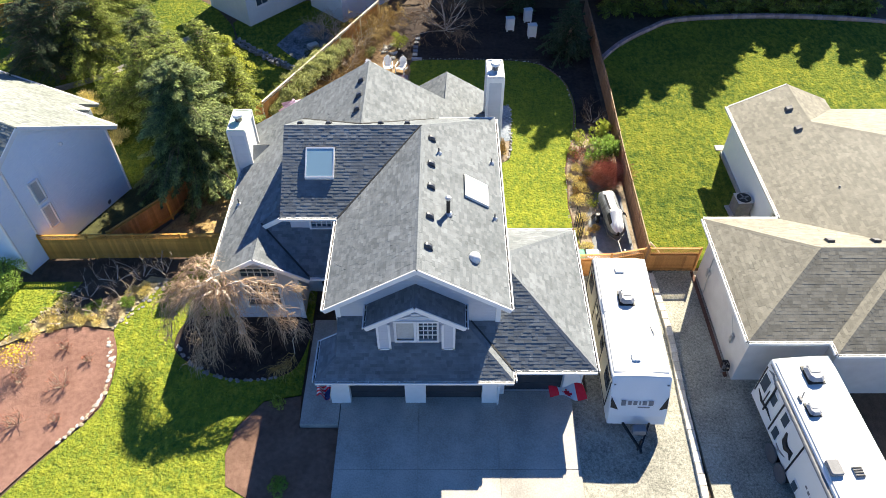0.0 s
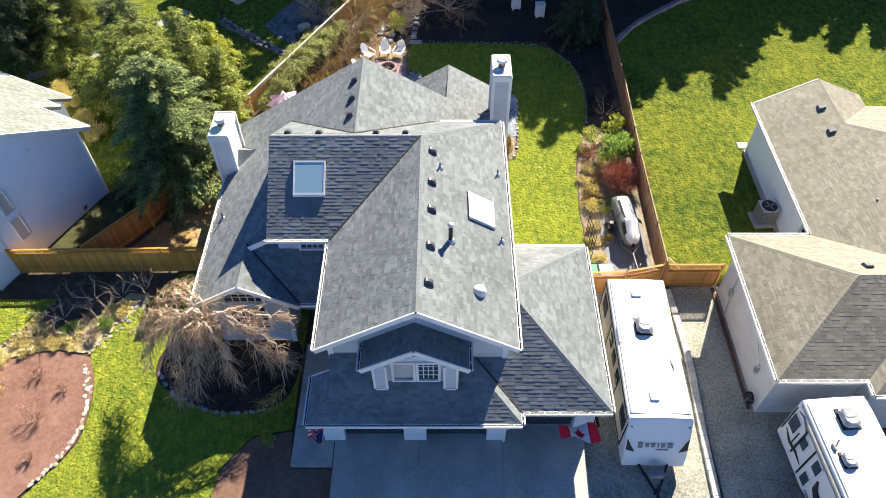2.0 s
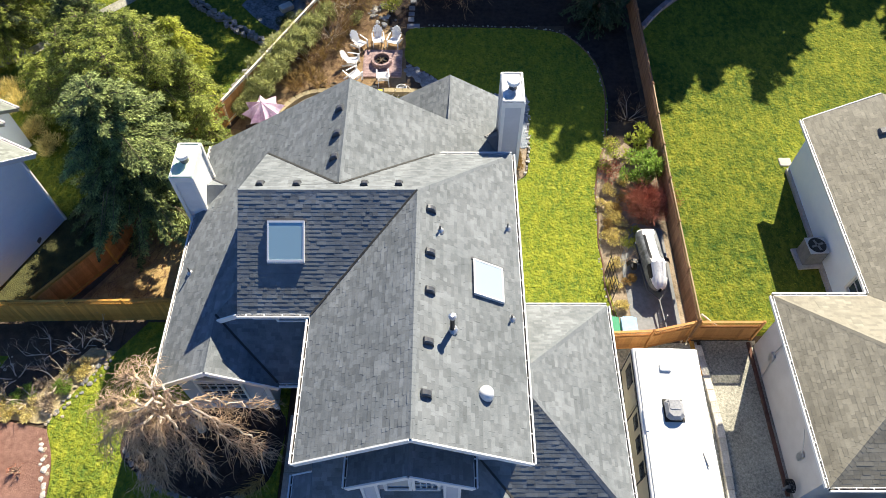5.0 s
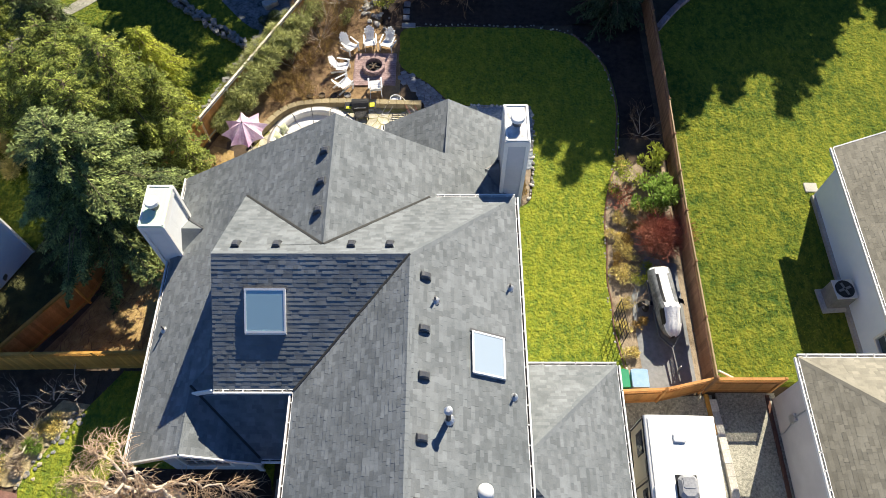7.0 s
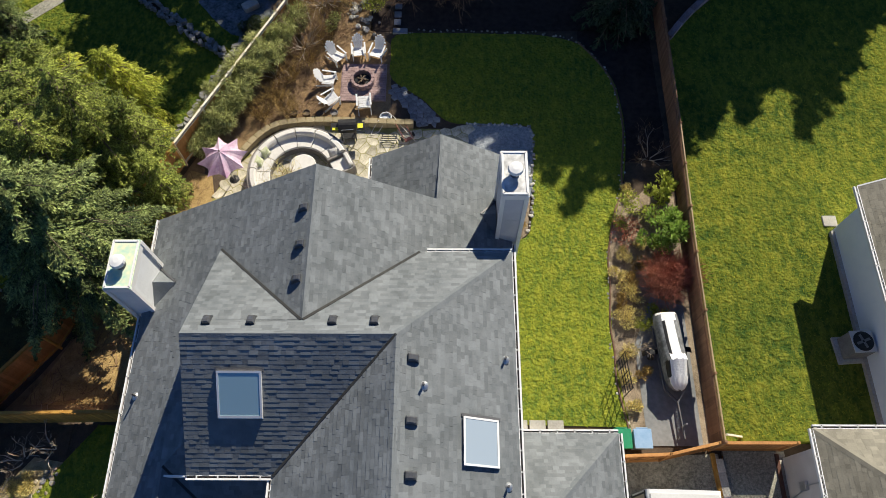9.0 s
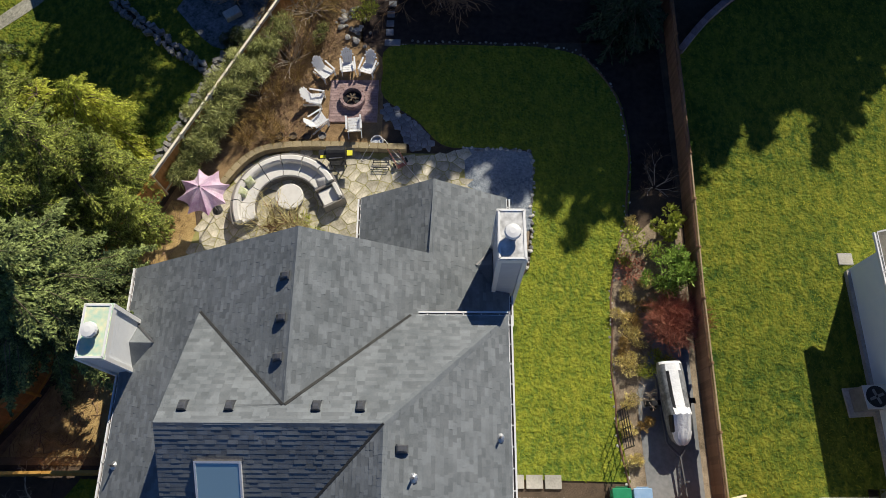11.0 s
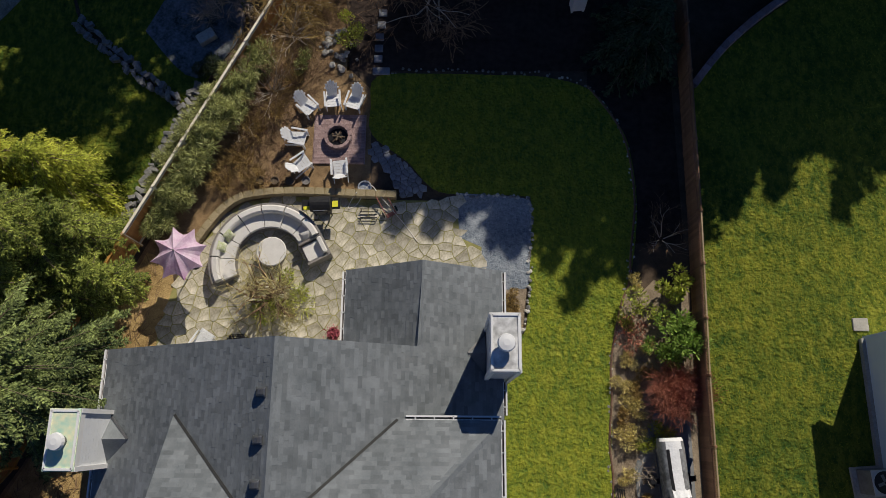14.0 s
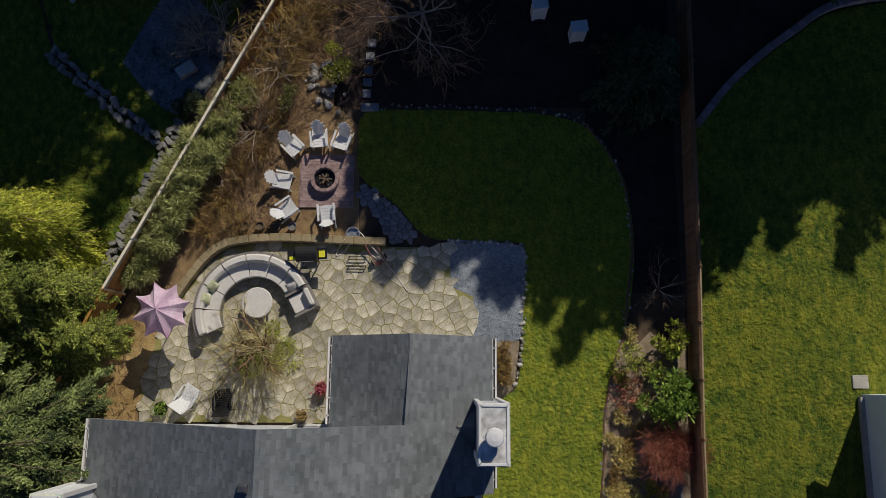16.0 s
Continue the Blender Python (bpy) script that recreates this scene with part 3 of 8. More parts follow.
# ---- roofs and walls ----
def roof(parent, poly, top, up, material, keep=None, tab=0.27, course=0.145, thick=0.2):
    """A roof plane on a plan polygon; top(x, y) is its height, up the plan way up the slope. keep: plan box whose shingles are single pieces."""
    ob = part("roof", Mesh().prism(poly, lambda x, y: top(x, y) - thick, lambda x, y: top(x, y) - 0.007), material, parent)
    up = Vector(up).normalized()
    along = Vector((up.y, -up.x))
    rise = top(up.x, up.y) - top(0, 0)
    step = course / math.sqrt(1 + rise * rise)
    uv = [(Vector(p).dot(along), Vector(p).dot(up)) for p in poly]

    def spans(v):
        xs = []
        for i in range(len(uv)):
            (u0, v0), (u1, v1) = uv[i - 1], uv[i]
            if (v0 > v) != (v1 > v):
                xs.append(u0 + (u1 - u0) * (v - v0) / (v1 - v0))
        xs.sort()
        return list(zip(xs[::2], xs[1::2]))

    rng = random.Random(len(poly) * 7 + int(poly[0][0] * 100))
    m, single = Mesh(), 0
    lo, hi = min(v for _, v in uv), max(v for _, v in uv)
    v = lo - 0.02
    while v < hi - 0.02:
        vm = min(max(v + step / 2, lo + 0.003), hi - 0.003)
        for a, b in spans(vm):
            ends = []
            for vv in (v, min(v + step * 1.12, hi)):
                near = [s for s in spans(min(max(vv, lo + 0.001), hi - 0.001)) if s[0] < b and s[1] > a]
                ends.append(near[0] if near else (a, b))
            u = min(e[0] for e in ends) - rng.random() * tab
            stop = max(e[1] for e in ends)
            while u < stop:
                w = tab * rng.uniform(0.45, 1.35)
                t = rng.choice((0.005, 0.008, 0.015)) * (0.5 if material is SHINGLE_TAN else 1.0)
                c = []
                for (e0, e1), vv in zip(ends, (v, min(v + step * 1.12, hi))):
                    for q in (u, u + w - 0.003):
                        c.append((min(max(q, e0), e1), vv))
                u += w
                if c[1][0] - c[0][0] < 0.01 and c[3][0] - c[2][0] < 0.01:
                    continue
                pts = [along * p[0] + up * p[1] for p in c]
                z = [top(p.x, p.y) for p in pts]
                vs = [(pts[0].x, pts[0].y, z[0] + t), (pts[1].x, pts[1].y, z[1] + t), (pts[3].x, pts[3].y, z[3] + 0.001), (pts[2].x, pts[2].y, z[2] + 0.001), (pts[0].x, pts[0].y, z[0] - 0.012), (pts[1].x, pts[1].y, z[1] - 0.012)]
                fs = [(0, 1, 2, 3), (4, 5, 1, 0), (4, 0, 3), (5, 2, 1)]
                if keep and single < 290 and keep[0] < pts[0].x < keep[1] and keep[2] < pts[0].y < keep[3]:
                    part("shingle", Mesh().add(vs, fs), material, ob)
                    single += 1
                else:
                    m.add(vs, fs)
        v += step
    tagged(part("shingles", m, material, ob), kind="stuff")
    return ob


def caps(parent, a, b, drop, material, w=0.13):
    """Ridge or hip shingles from a up to b; drop: how far their flanks fall."""
    a, b = Vector(a), Vector(b)
    d = (b - a).normalized()
    side = d.cross(Vector((0, 0, 1))).normalized() * w
    n = max(2, int((b - a).length / 0.2))
    for i in range(n):
        p, q = a + (b - a) * (i / n), a + (b - a) * ((i + 1.15) / n)
        hp, hq = Vector((0, 0, 0.014)), Vector((0, 0, 0.008))
        dz = Vector((0, 0, drop))
        vs = [p + hp, p + hp + side - dz, p + hp - side - dz, q + hq, q + hq + side - dz, q + hq - side - dz, p + side - dz * 1.2, p - side - dz * 1.2]
        part("ridge_shingle", Mesh().add(vs, [(0, 3, 4, 1), (0, 2, 5, 3), (0, 1, 6, 7, 2)]), material, parent)


def gutter(parent, a, b, out):
    """A white gutter with a dark trough and hangers along an eave."""
    a, b, out = Vector(a), Vector(b), Vector((*out, 0)).normalized()
    ob = part("gutter", Mesh().bar(a + out * 0.105 - Vector((0, 0, 0.05)), b + out * 0.105 - Vector((0, 0, 0.05)), 0.055, 0.12).bar(a - Vector((0, 0, 0.09)), b - Vector((0, 0, 0.09)), 0.03, 0.2), WHITE, parent, "white metal gutter")
    part("trough", Mesh().bar(a + out * 0.055 - Vector((0, 0, 0.085)), b + out * 0.055 - Vector((0, 0, 0.085)), 0.075, 0.03), TROUGH, ob)
    m = Mesh()
    n = max(2, round((b - a).length / 0.62))
    for i in range(n):
        p = a + (b - a) * ((i + 0.5) / n)
        m.bar(p, p + out * 0.12, 0.04, 0.02)
    tagged(part("hanger", m, WHITE, ob), kind="stuff")


RAKES = []


def rake(parent, a, b, w=0.05, h=0.22, drop=0.0):
    RAKES.append(a)
    w += 0.006 * (len(RAKES) % 2)
    m = Mesh().bar(Vector(a) - Vector((0, 0, h / 2 - 0.02 + drop)), Vector(b) - Vector((0, 0, h / 2 - 0.02 + drop)), w, h)
    return part("rake_board", m, WHITE, parent, "white painted rake board")


def wall(parent, a, b, z0, top, material, holes=(), thick=0.2):
    """A wall whose outer face runs from a to b (outside on the right hand); holes are rows of start, end, foot, head along it."""
    a, b = Vector(a), Vector(b)
    L = (b - a).length
    d = (b - a) / L
    n = Vector((-d.y, d.x)) * thick
    hi = top if callable(top) else (lambda x, y: top)
    cuts = sorted({0.003, L - 0.003, L / 2, *(s for h in holes for s in h[:2])})
    m = Mesh()
    for s0, s1 in zip(cuts, cuts[1:]):
        if s1 - s0 < 1e-4:
            continue
        p, q = a + d * s0, a + d * s1
        poly = [tuple(p), tuple(q), tuple(q + n), tuple(p + n)]
        over = [h for h in holes if h[0] <= s0 + 1e-6 and h[1] >= s1 - 1e-6]
        z = z0
        for h in sorted(over, key=lambda k: k[2]):
            if h[2] > z + 1e-3:
                m.prism(poly, z, h[2])
            z = h[3]
        m.prism(poly, z, hi)
    ob = part("wall", m, material, parent)
    bm = bmesh.new()
    bm.from_mesh(ob.data)
    bmesh.ops.remove_doubles(bm, verts=bm.verts, dist=0.002)
    bm.to_mesh(ob.data)
    bm.free()
    return ob


def window(parent, a, b, z0, z1, cols=2, rows=1, glass=None, out=(0, -1), arch=0.0, trim=0.09):
    """A framed window from plan point a to b, set in its opening; bars part it into cols and rows."""
    a, b, o = Vector((*a, 0)), Vector((*b, 0)), Vector((*out, 0)).normalized()
    U = Vector((0, 0, 1))
    m = Mesh()
    for z in (z0 - trim / 2, z1 + trim / 2):
        m.bar(a - (b - a).normalized() * trim + U * z + o * 0.02, b + (b - a).normalized() * trim + U * z + o * 0.02, 0.1, trim)
    for p in (a - (b - a).normalized() * trim / 2, b + (b - a).normalized() * trim / 2):
        m.bar(p + U * z0 + o * 0.02, p + U * z1 + o * 0.02, trim if abs(o.y) > 0.5 else 0.1, 0.1 if abs(o.y) > 0.5 else trim)
    ob = part("window", m, WHITE, parent, "white-framed window with dark glass")
    part("pane", Mesh().prism([tuple((a - o * 0.08).xy), tuple((b - o * 0.08).xy), tuple((b - o * 0.06).xy), tuple((a - o * 0.06).xy)], z0, z1), glass or GLASS, ob)
    g = Mesh()
    for i in range(1, cols):
        p = a + (b - a) * i / cols
        g.bar(p + U * z0 - o * 0.03, p + U * z1 - o * 0.03, 0.035, 0.035)
    for j in range(1, rows):
        z = z0 + (z1 - z0) * j / rows
        g.bar(a + U * z - o * 0.03, b + U * z - o * 0.03, 0.035, 0.035)
    if cols > 1 or rows > 1:
        part("glazing_bar", g, WHITE, ob)
    return ob


S = 0.64
house = thing("house", (0, 0, 0), "grey-sided two-storey family house with shingled gables and two chimneys", "house")
zUL = lambda x, y: 7.9 - S * (-1.0 - x)
zUR = lambda x, y: 7.9 - S * (x + 1.0)
zWF = lambda x, y: 7.9 - S * (26.4 - y)
zWB = lambda x, y: 7.9 - S * (y - 26.4)
zRL = lambda x, y: 7.57 - 0.612 * (-3.87 - x)
zRR = lambda x, y: 7.57 - 0.6026 * (x + 3.87)
zR2 = lambda x, y: 5.105 - 0.6 * (0.22 - x)
zBR = lambda x, y: 4.798 - 0.59 * (x + 8.4)
zEN = lambda x, y: 3.45 + S * (y - 20.95)
zGF = lambda x, y: 2.95 + S * (y - 15.75)
zGL = lambda x, y: 2.95 + S * (x + 5.25)
zGS = lambda x, y: 2.95 + S * (2.92 - x)
zG3 = lambda x, y: 2.95 + S * (y - 16.25)
zGR = lambda x, y: 2.95 + S * (6.4 - x)
zGB = lambda x, y: 2.95 + S * (24.45 - y)
zDL = lambda x, y: 6.45 - S * (-1.1 - x)
zDR = lambda x, y: 6.45 - S * (x + 1.1)

roof(house, [(-4.78, 17.45), (-1.0, 17.45), (-1.0, 26.4), (-4.78, 22.66)], zUL, (1, 0), SHINGLE)
roof(house, [(2.72, 17.45), (2.72, 30.12), (-1.0, 26.4), (-1.0, 17.45)], zUR, (-1, 0), SHINGLE)
roof(house, [(-7.36, 22.7), (-4.74, 22.7), (-1.0, 26.4), (-7.36, 26.4)], zWF, (0, 1), SHINGLE, keep=(-7.4, -3.2, 23.6, 25.4))
roof(house, [(-1.0, 26.4), (2.72, 30.12), (-0.45, 30.12), (-3.87, 26.92), (-7.36, 30.25), (-7.36, 26.4)], zWB, (0, -1), SHINGLE)
roof(house, [(-10.6, 20.8), (-8.4, 20.8), (-8.4, 23.06), (-7.0, 24.39), (-7.0, 29.91), (-3.87, 26.92), (-3.87, 32.4), (-10.6, 32.4)], zRL, (1, 0), SHINGLE)
roof(house, [(-3.87, 26.92), (-0.45, 30.12), (2.95, 30.12), (2.95, 35.25), (0.22, 35.25), (0.22, 32.4), (-3.87, 32.4)], zRR, (-1, 0), SHINGLE)
roof(house, [(-2.53, 32.0), (0.22, 32.0), (0.22, 35.25), (-2.53, 35.25)], zR2, (1, 0), SHINGLE)
roof(house, [(-8.4, 20.8), (-6.1, 20.8), (-6.1, 20.95), (-8.4, 23.06)], zBR, (-1, 0), SHINGLE)
roof(house, [(-6.1, 20.95), (-4.35, 20.95), (-4.35, 23.1), (-7.0, 23.1), (-7.0, 24.39), (-8.4, 23.06)], zEN, (0, 1), SHINGLE)
roof(house, [(-5.25, 15.75), (2.92, 15.75), (0.67, 18.0), (-4.4, 18.0), (-4.4, 16.6)], zGF, (0, 1), SHINGLE)
roof(house, [(-5.25, 15.75), (-4.4, 16.6), (-4.4, 17.8), (-5.25, 17.8)], zGL, (1, 0), SHINGLE)
roof(house, [(2.92, 15.75), (2.92, 16.25), (1.17, 18.0), (0.67, 18.0)], zGS, (-1, 0), SHINGLE)
roof(house, [(2.92, 16.25), (6.4, 16.25), (2.3, 20.35), (2.3, 18.0), (1.17, 18.0)], zG3, (0, 1), SHINGLE)
roof(house, [(6.4, 16.25), (6.4, 24.45), (2.3, 20.35)], zGR, (-1, 0), SHINGLE)
roof(house, [(6.4, 24.45), (2.3, 24.45), (2.3, 20.35)], zGB, (0, -1), SHINGLE)
roof(house, [(-3.1, 16.8), (-1.1, 16.8), (-1.1, 18.0), (-3.1, 18.0)], zDL, (1, 0), SHINGLE)
roof(house, [(0.9, 16.8), (-1.1, 16.8), (-1.1, 18.0), (0.9, 18.0)], zDR, (-1, 0), SHINGLE)

for a, b, drop in (((-1, 17.45, 7.9), (-1, 26.4, 7.9), 0.09), ((-7.36, 26.4, 7.9), (-1, 26.4, 7.9), 0.09), ((-3.87, 32.4, 7.57), (-3.87, 26.95, 7.57), 0.09), ((0.22, 35.25, 5.105), (0.22, 32.4, 5.105), 0.09), ((2.72, 30.12, 5.52), (-1, 26.4, 7.9), 0.06), ((-8.4, 20.8, 4.8), (-8.4, 23.05, 4.8), 0.09),
                   ((6.4, 16.25, 2.95), (2.3, 20.35, 5.57), 0.06), ((6.4, 24.45, 2.95), (2.3, 20.35, 5.57), 0.06), ((2.92, 15.75, 2.95), (0.67, 18.0, 4.39), 0.06), ((-5.25, 15.75, 2.95), (-4.4, 16.6, 3.49), 0.06), ((-1.1, 16.8, 6.45), (-1.1, 18, 6.45), 0.09)):
    caps(house, a, b, drop, CAP)
for a, b in (((-4.76, 22.68, 5.5), (-1, 26.4, 7.88)), ((-7.33, 30.22, 5.45), (-3.9, 26.95, 7.55)), ((-0.45, 30.12, 5.51), (-3.84, 26.95, 7.55)), ((-6.1, 20.97, 3.46), (-8.4, 23.06, 4.79)), ((2.92, 16.25, 2.96), (1.17, 18, 4.05))):
    part("valley_flashing", Mesh().bar(Vector(a) + Vector((0, 0, 0.035)), Vector(b) + Vector((0, 0, 0.035)), 0.08, 0.02), DARK, house, "dark metal valley flashing")
for a, b, o in (((-4.78, 17.45, 5.48), (-4.78, 22.6, 5.48), (-1, 0)), ((2.72, 17.45, 5.52), (2.72, 30.12, 5.52), (1, 0)), ((-7.36, 22.7, 5.53), (-4.8, 22.7, 5.53), (0, -1)), ((-0.2, 30.12, 5.52), (2.72, 30.12, 5.52), (0, 1)), ((-10.6, 20.8, 3.45), (-10.6, 28.5, 3.45), (-1, 0)), ((-10.6, 30.4, 3.45), (-10.6, 32.4, 3.45), (-1, 0)), ((2.95, 30.3, 3.46), (2.95, 31.4, 3.46), (1, 0)), ((2.95, 33.2, 3.46), (2.95, 35.2, 3.46), (1, 0)), ((-2.53, 32.3, 3.45), (-2.53, 35.2, 3.45), (-1, 0))):
    gutter(house, a, b, o)
for a, b, o in (((-6.05, 20.95, 3.45), (-4.4, 20.95, 3.45), (0, -1)), ((-5.25, 15.75, 2.95), (2.92, 15.75, 2.95), (0, -1)), ((-5.25, 15.75, 2.95), (-5.25, 17.8, 2.95), (-1, 0)), ((2.92, 15.75, 2.95), (2.92, 16.2, 2.95), (1, 0)), ((2.95, 16.25, 2.95), (6.4, 16.25, 2.95), (0, -1)), ((6.4, 16.25, 2.95), (6.4, 24.45, 2.95), (1, 0)), ((2.8, 24.45, 2.95), (6.4, 24.45, 2.95), (0, 1)), ((-3.1, 16.8, 5.17), (-3.1, 18, 5.17), (-1, 0)), ((0.9, 16.8, 5.17), (0.9, 18, 5.17), (1, 0))):
    gutter(house, a, b, o)
for a, b in (((-4.8, 17.43, 5.47), (-1, 17.43, 7.9)), ((-1, 17.43, 7.9), (2.74, 17.43, 5.5)), ((-10.6, 20.78, 3.45), (-8.4, 20.78, 4.8)), ((-8.4, 20.78, 4.8), (-6.08, 20.78, 3.42)), ((-3.1, 16.78, 5.17), (-1.1, 16.78, 6.45)), ((-1.1, 16.78, 6.45), (0.9, 16.78, 5.17)), 
             ((-8.2, 22.75, 4.95), (-7.36, 22.68, 5.52)), ((-5.25, 17.79, 2.95), (-4.4, 17.79, 3.5))):
    rake(house, a, b)
# bargeboards tucked under the overhang of the rear gables
for a, b in (((-7.33, 22.75, 5.5), (-7.33, 26.4, 7.9)), ((-7.33, 26.4, 7.9), (-7.33, 30.1, 5.53)), ((-10.55, 32.36, 3.47), (-3.87, 32.36, 7.57)), ((-3.87, 32.36, 7.57), (0.1, 32.36, 5.18)), ((-2.45, 35.21, 3.5), (0.22, 35.21, 5.105)), ((0.22, 35.21, 5.105), (2.9, 35.21, 3.48))):
    rake(house, a, b, drop=0.12)

low = lambda f, d=0.16: (lambda x, y: f(x, y) - d)
gab = lambda f, g, d=0.16: (lambda x, y: min(f(x, y), g(x, y)) - d)
wall(house, (-4.35, 18.0), (2.3, 18.0), 2.8, gab(zUL, zUR), SIDING)
wall(house, (2.3, 18.0), (2.3, 29.7), 0.0, 5.55, SIDING)
wall(house, (2.3, 29.7), (-0.6, 29.7), 3.4, 5.55, SIDING)
wall(house, (-4.35, 23.1), (-4.35, 18.0), 0.0, 5.5, SIDING)
wall(house, (-7.0, 22.9), (-4.35, 22.9), 3.0, 5.45, SIDING, [(0.95, 2.35, 4.74, 5.2)])
window(house, (-6.05, 22.9), (-4.65, 22.9), 4.74, 5.2, 6, 2)
wall(house, (-7.0, 29.6), (-7.0, 22.9), 4.2, gab(zWF, zWB), SIDING)
wall(house, (-10.1, 32.0), (-10.1, 21.3), 0.0, low(zRL), SIDING)
wall(house, (-10.1, 21.3), (-6.8, 21.3), 0.0, gab(zRL, zBR), SIDING, [(0.75, 2.35, 3.05, 3.7), (0.75, 2.35, 1.0, 2.75)])
window(house, (-9.35, 21.3), (-7.75, 21.3), 1.0, 2.75, 5, 4)
window(house, (-9.35, 21.3), (-7.75, 21.3), 3.05, 3.7, 5, 2)
wall(house, (-6.8, 21.3), (-6.8, 23.2), 0.0, 3.4, SIDING)
wall(house, (-6.8, 23.0), (-4.35, 23.0), 0.0, 3.4, SIDING, [(0.7, 1.7, 0.35, 2.4)])
part("front_door", Mesh().box((-5.6, 23.06, 1.38), (1.0, 0.06, 2.04), bevel=0.01), BLACK, house, "dark front door")
wall(house, (2.5, 32.0), (-10.1, 32.0), 0.0, gab(zRL, zRR), SIDING, [(9.0, 10.8, 0.9, 2.1), (5.2, 6.8, 0.1, 2.1)])
window(house, (-6.5, 32.0), (-8.3, 32.0), 0.9, 2.1, 2, 1, out=(0, 1))
window(house, (-2.7, 32.0), (-4.3, 32.0), 0.1, 2.1, 2, 1, out=(0, 1))
wall(house, (2.55, 24.2), (2.55, 34.9), 0.0, low(zRR), SIDING)
wall(house, (2.55, 34.9), (-2.1, 34.9), 0.0, gab(zR2, zRR), SIDING, [(1.2, 3.4, 0.9, 2.1)])
window(house, (1.35, 34.9), (-0.85, 34.9), 0.9, 2.1, 2, 1, out=(0, 1))
wall(house, (-2.1, 34.9), (-2.1, 32.0), 0.0, low(zR2), SIDING)
wall(house, (-4.9, 16.3), (2.45, 16.3), 0.0, 2.86, WHITE, [(0.85, 3.25, 0.3, 2.5), (4.15, 6.6, 0.3, 2.5)], thick=0.45)
wall(house, (2.45, 16.75), (6.05, 16.75), 0.0, 2.86, WHITE, [(0.25, 2.8, 0.3, 2.5)], thick=0.45)
wall(house, (2.45, 16.3), (2.45, 16.75), 0.0, 2.86, WHITE)
wall(house, (6.05, 16.75), (6.05, 24.1), 0.0, 2.9, SIDING)
wall(house, (6.05, 24.1), (2.3, 24.1), 0.0, 2.9, SIDING)
wall(house, (-4.9, 17.75), (-4.9, 16.3), 0.0, 2.9, SIDING)
for x0, x1, y in ((-4.05, -1.65, 16.6), (-0.75, 1.7, 16.6), (2.7, 5.25, 17.05)):
    m = Mesh()
    for k in range(4):
        m.box(((x0 + x1) / 2, y, 0.58 + k * 0.55), (x1 - x0, 0.05, 0.53), bevel=0.012)
    part("garage_door", m, GARAGE, house, "dark panelled garage door")
for x, y, z0, z1 in ((-4.35, 18.0, 3.9, 5.6), (2.3, 18.0, 3.9, 5.6), (-6.82, 21.28, 0.05, 3.3)):
    part("corner_board", Mesh().box((x, y - 0.02, (z0 + z1) / 2), (0.2, 0.06, z1 - z0)), WHITE, house, "white corner board")
# window bay over the garage
for x in (-2.4, 0.22):
    part("bay_pier", Mesh().box((x, 17.35, 4.45), (0.5, 1.0, 1.9), bevel=0.01), SIDING, house)
    m = Mesh()
    for dx in (-0.235, 0.235):
        m.box((x + dx, 16.83, 4.45), (0.09, 0.05, 1.75))
    m.box((x, 16.83, 3.68), (0.56, 0.05, 0.09))
    part("pier_trim", m, WHITE, house, "white trim on the bay")
wall(house, (-2.2, 17.1), (0.0, 17.1), 3.4, gab(zDL, zDR), SIDING, [(0.3, 1.95, 3.95, 5.15)])
window(house, (-1.9, 17.1), (-1.18, 17.1), 3.95, 5.15, 1, 1, CURTAIN)
window(house, (-0.98, 17.1), (-0.25, 17.1), 3.95, 5.15, 4, 4)
m = Mesh()
m.tube([(-2.05 + 1.95 * i / 10, 17.05, 5.28 + 0.28 * math.sin(math.pi * i / 10)) for i in range(11)], 0.05, 6)
m.box((-1.1, 16.95, 5.85), (0.35, 0.12, 0.1), bevel=0.02)
part("bay_arch", m, WHITE, house, "white arched head trim")
m = Mesh()
m.tube([(-6.95, 22.62, 5.42), (-6.85, 22.85, 5.2), (-6.75, 23.02, 5.0), (-6.75, 23.02, 4.75)], 0.045)
m.tube([(2.4, 16.25, 2.85), (2.4, 16.22, 0.4)], 0.045)
part("downpipe", m, WHITE, house)


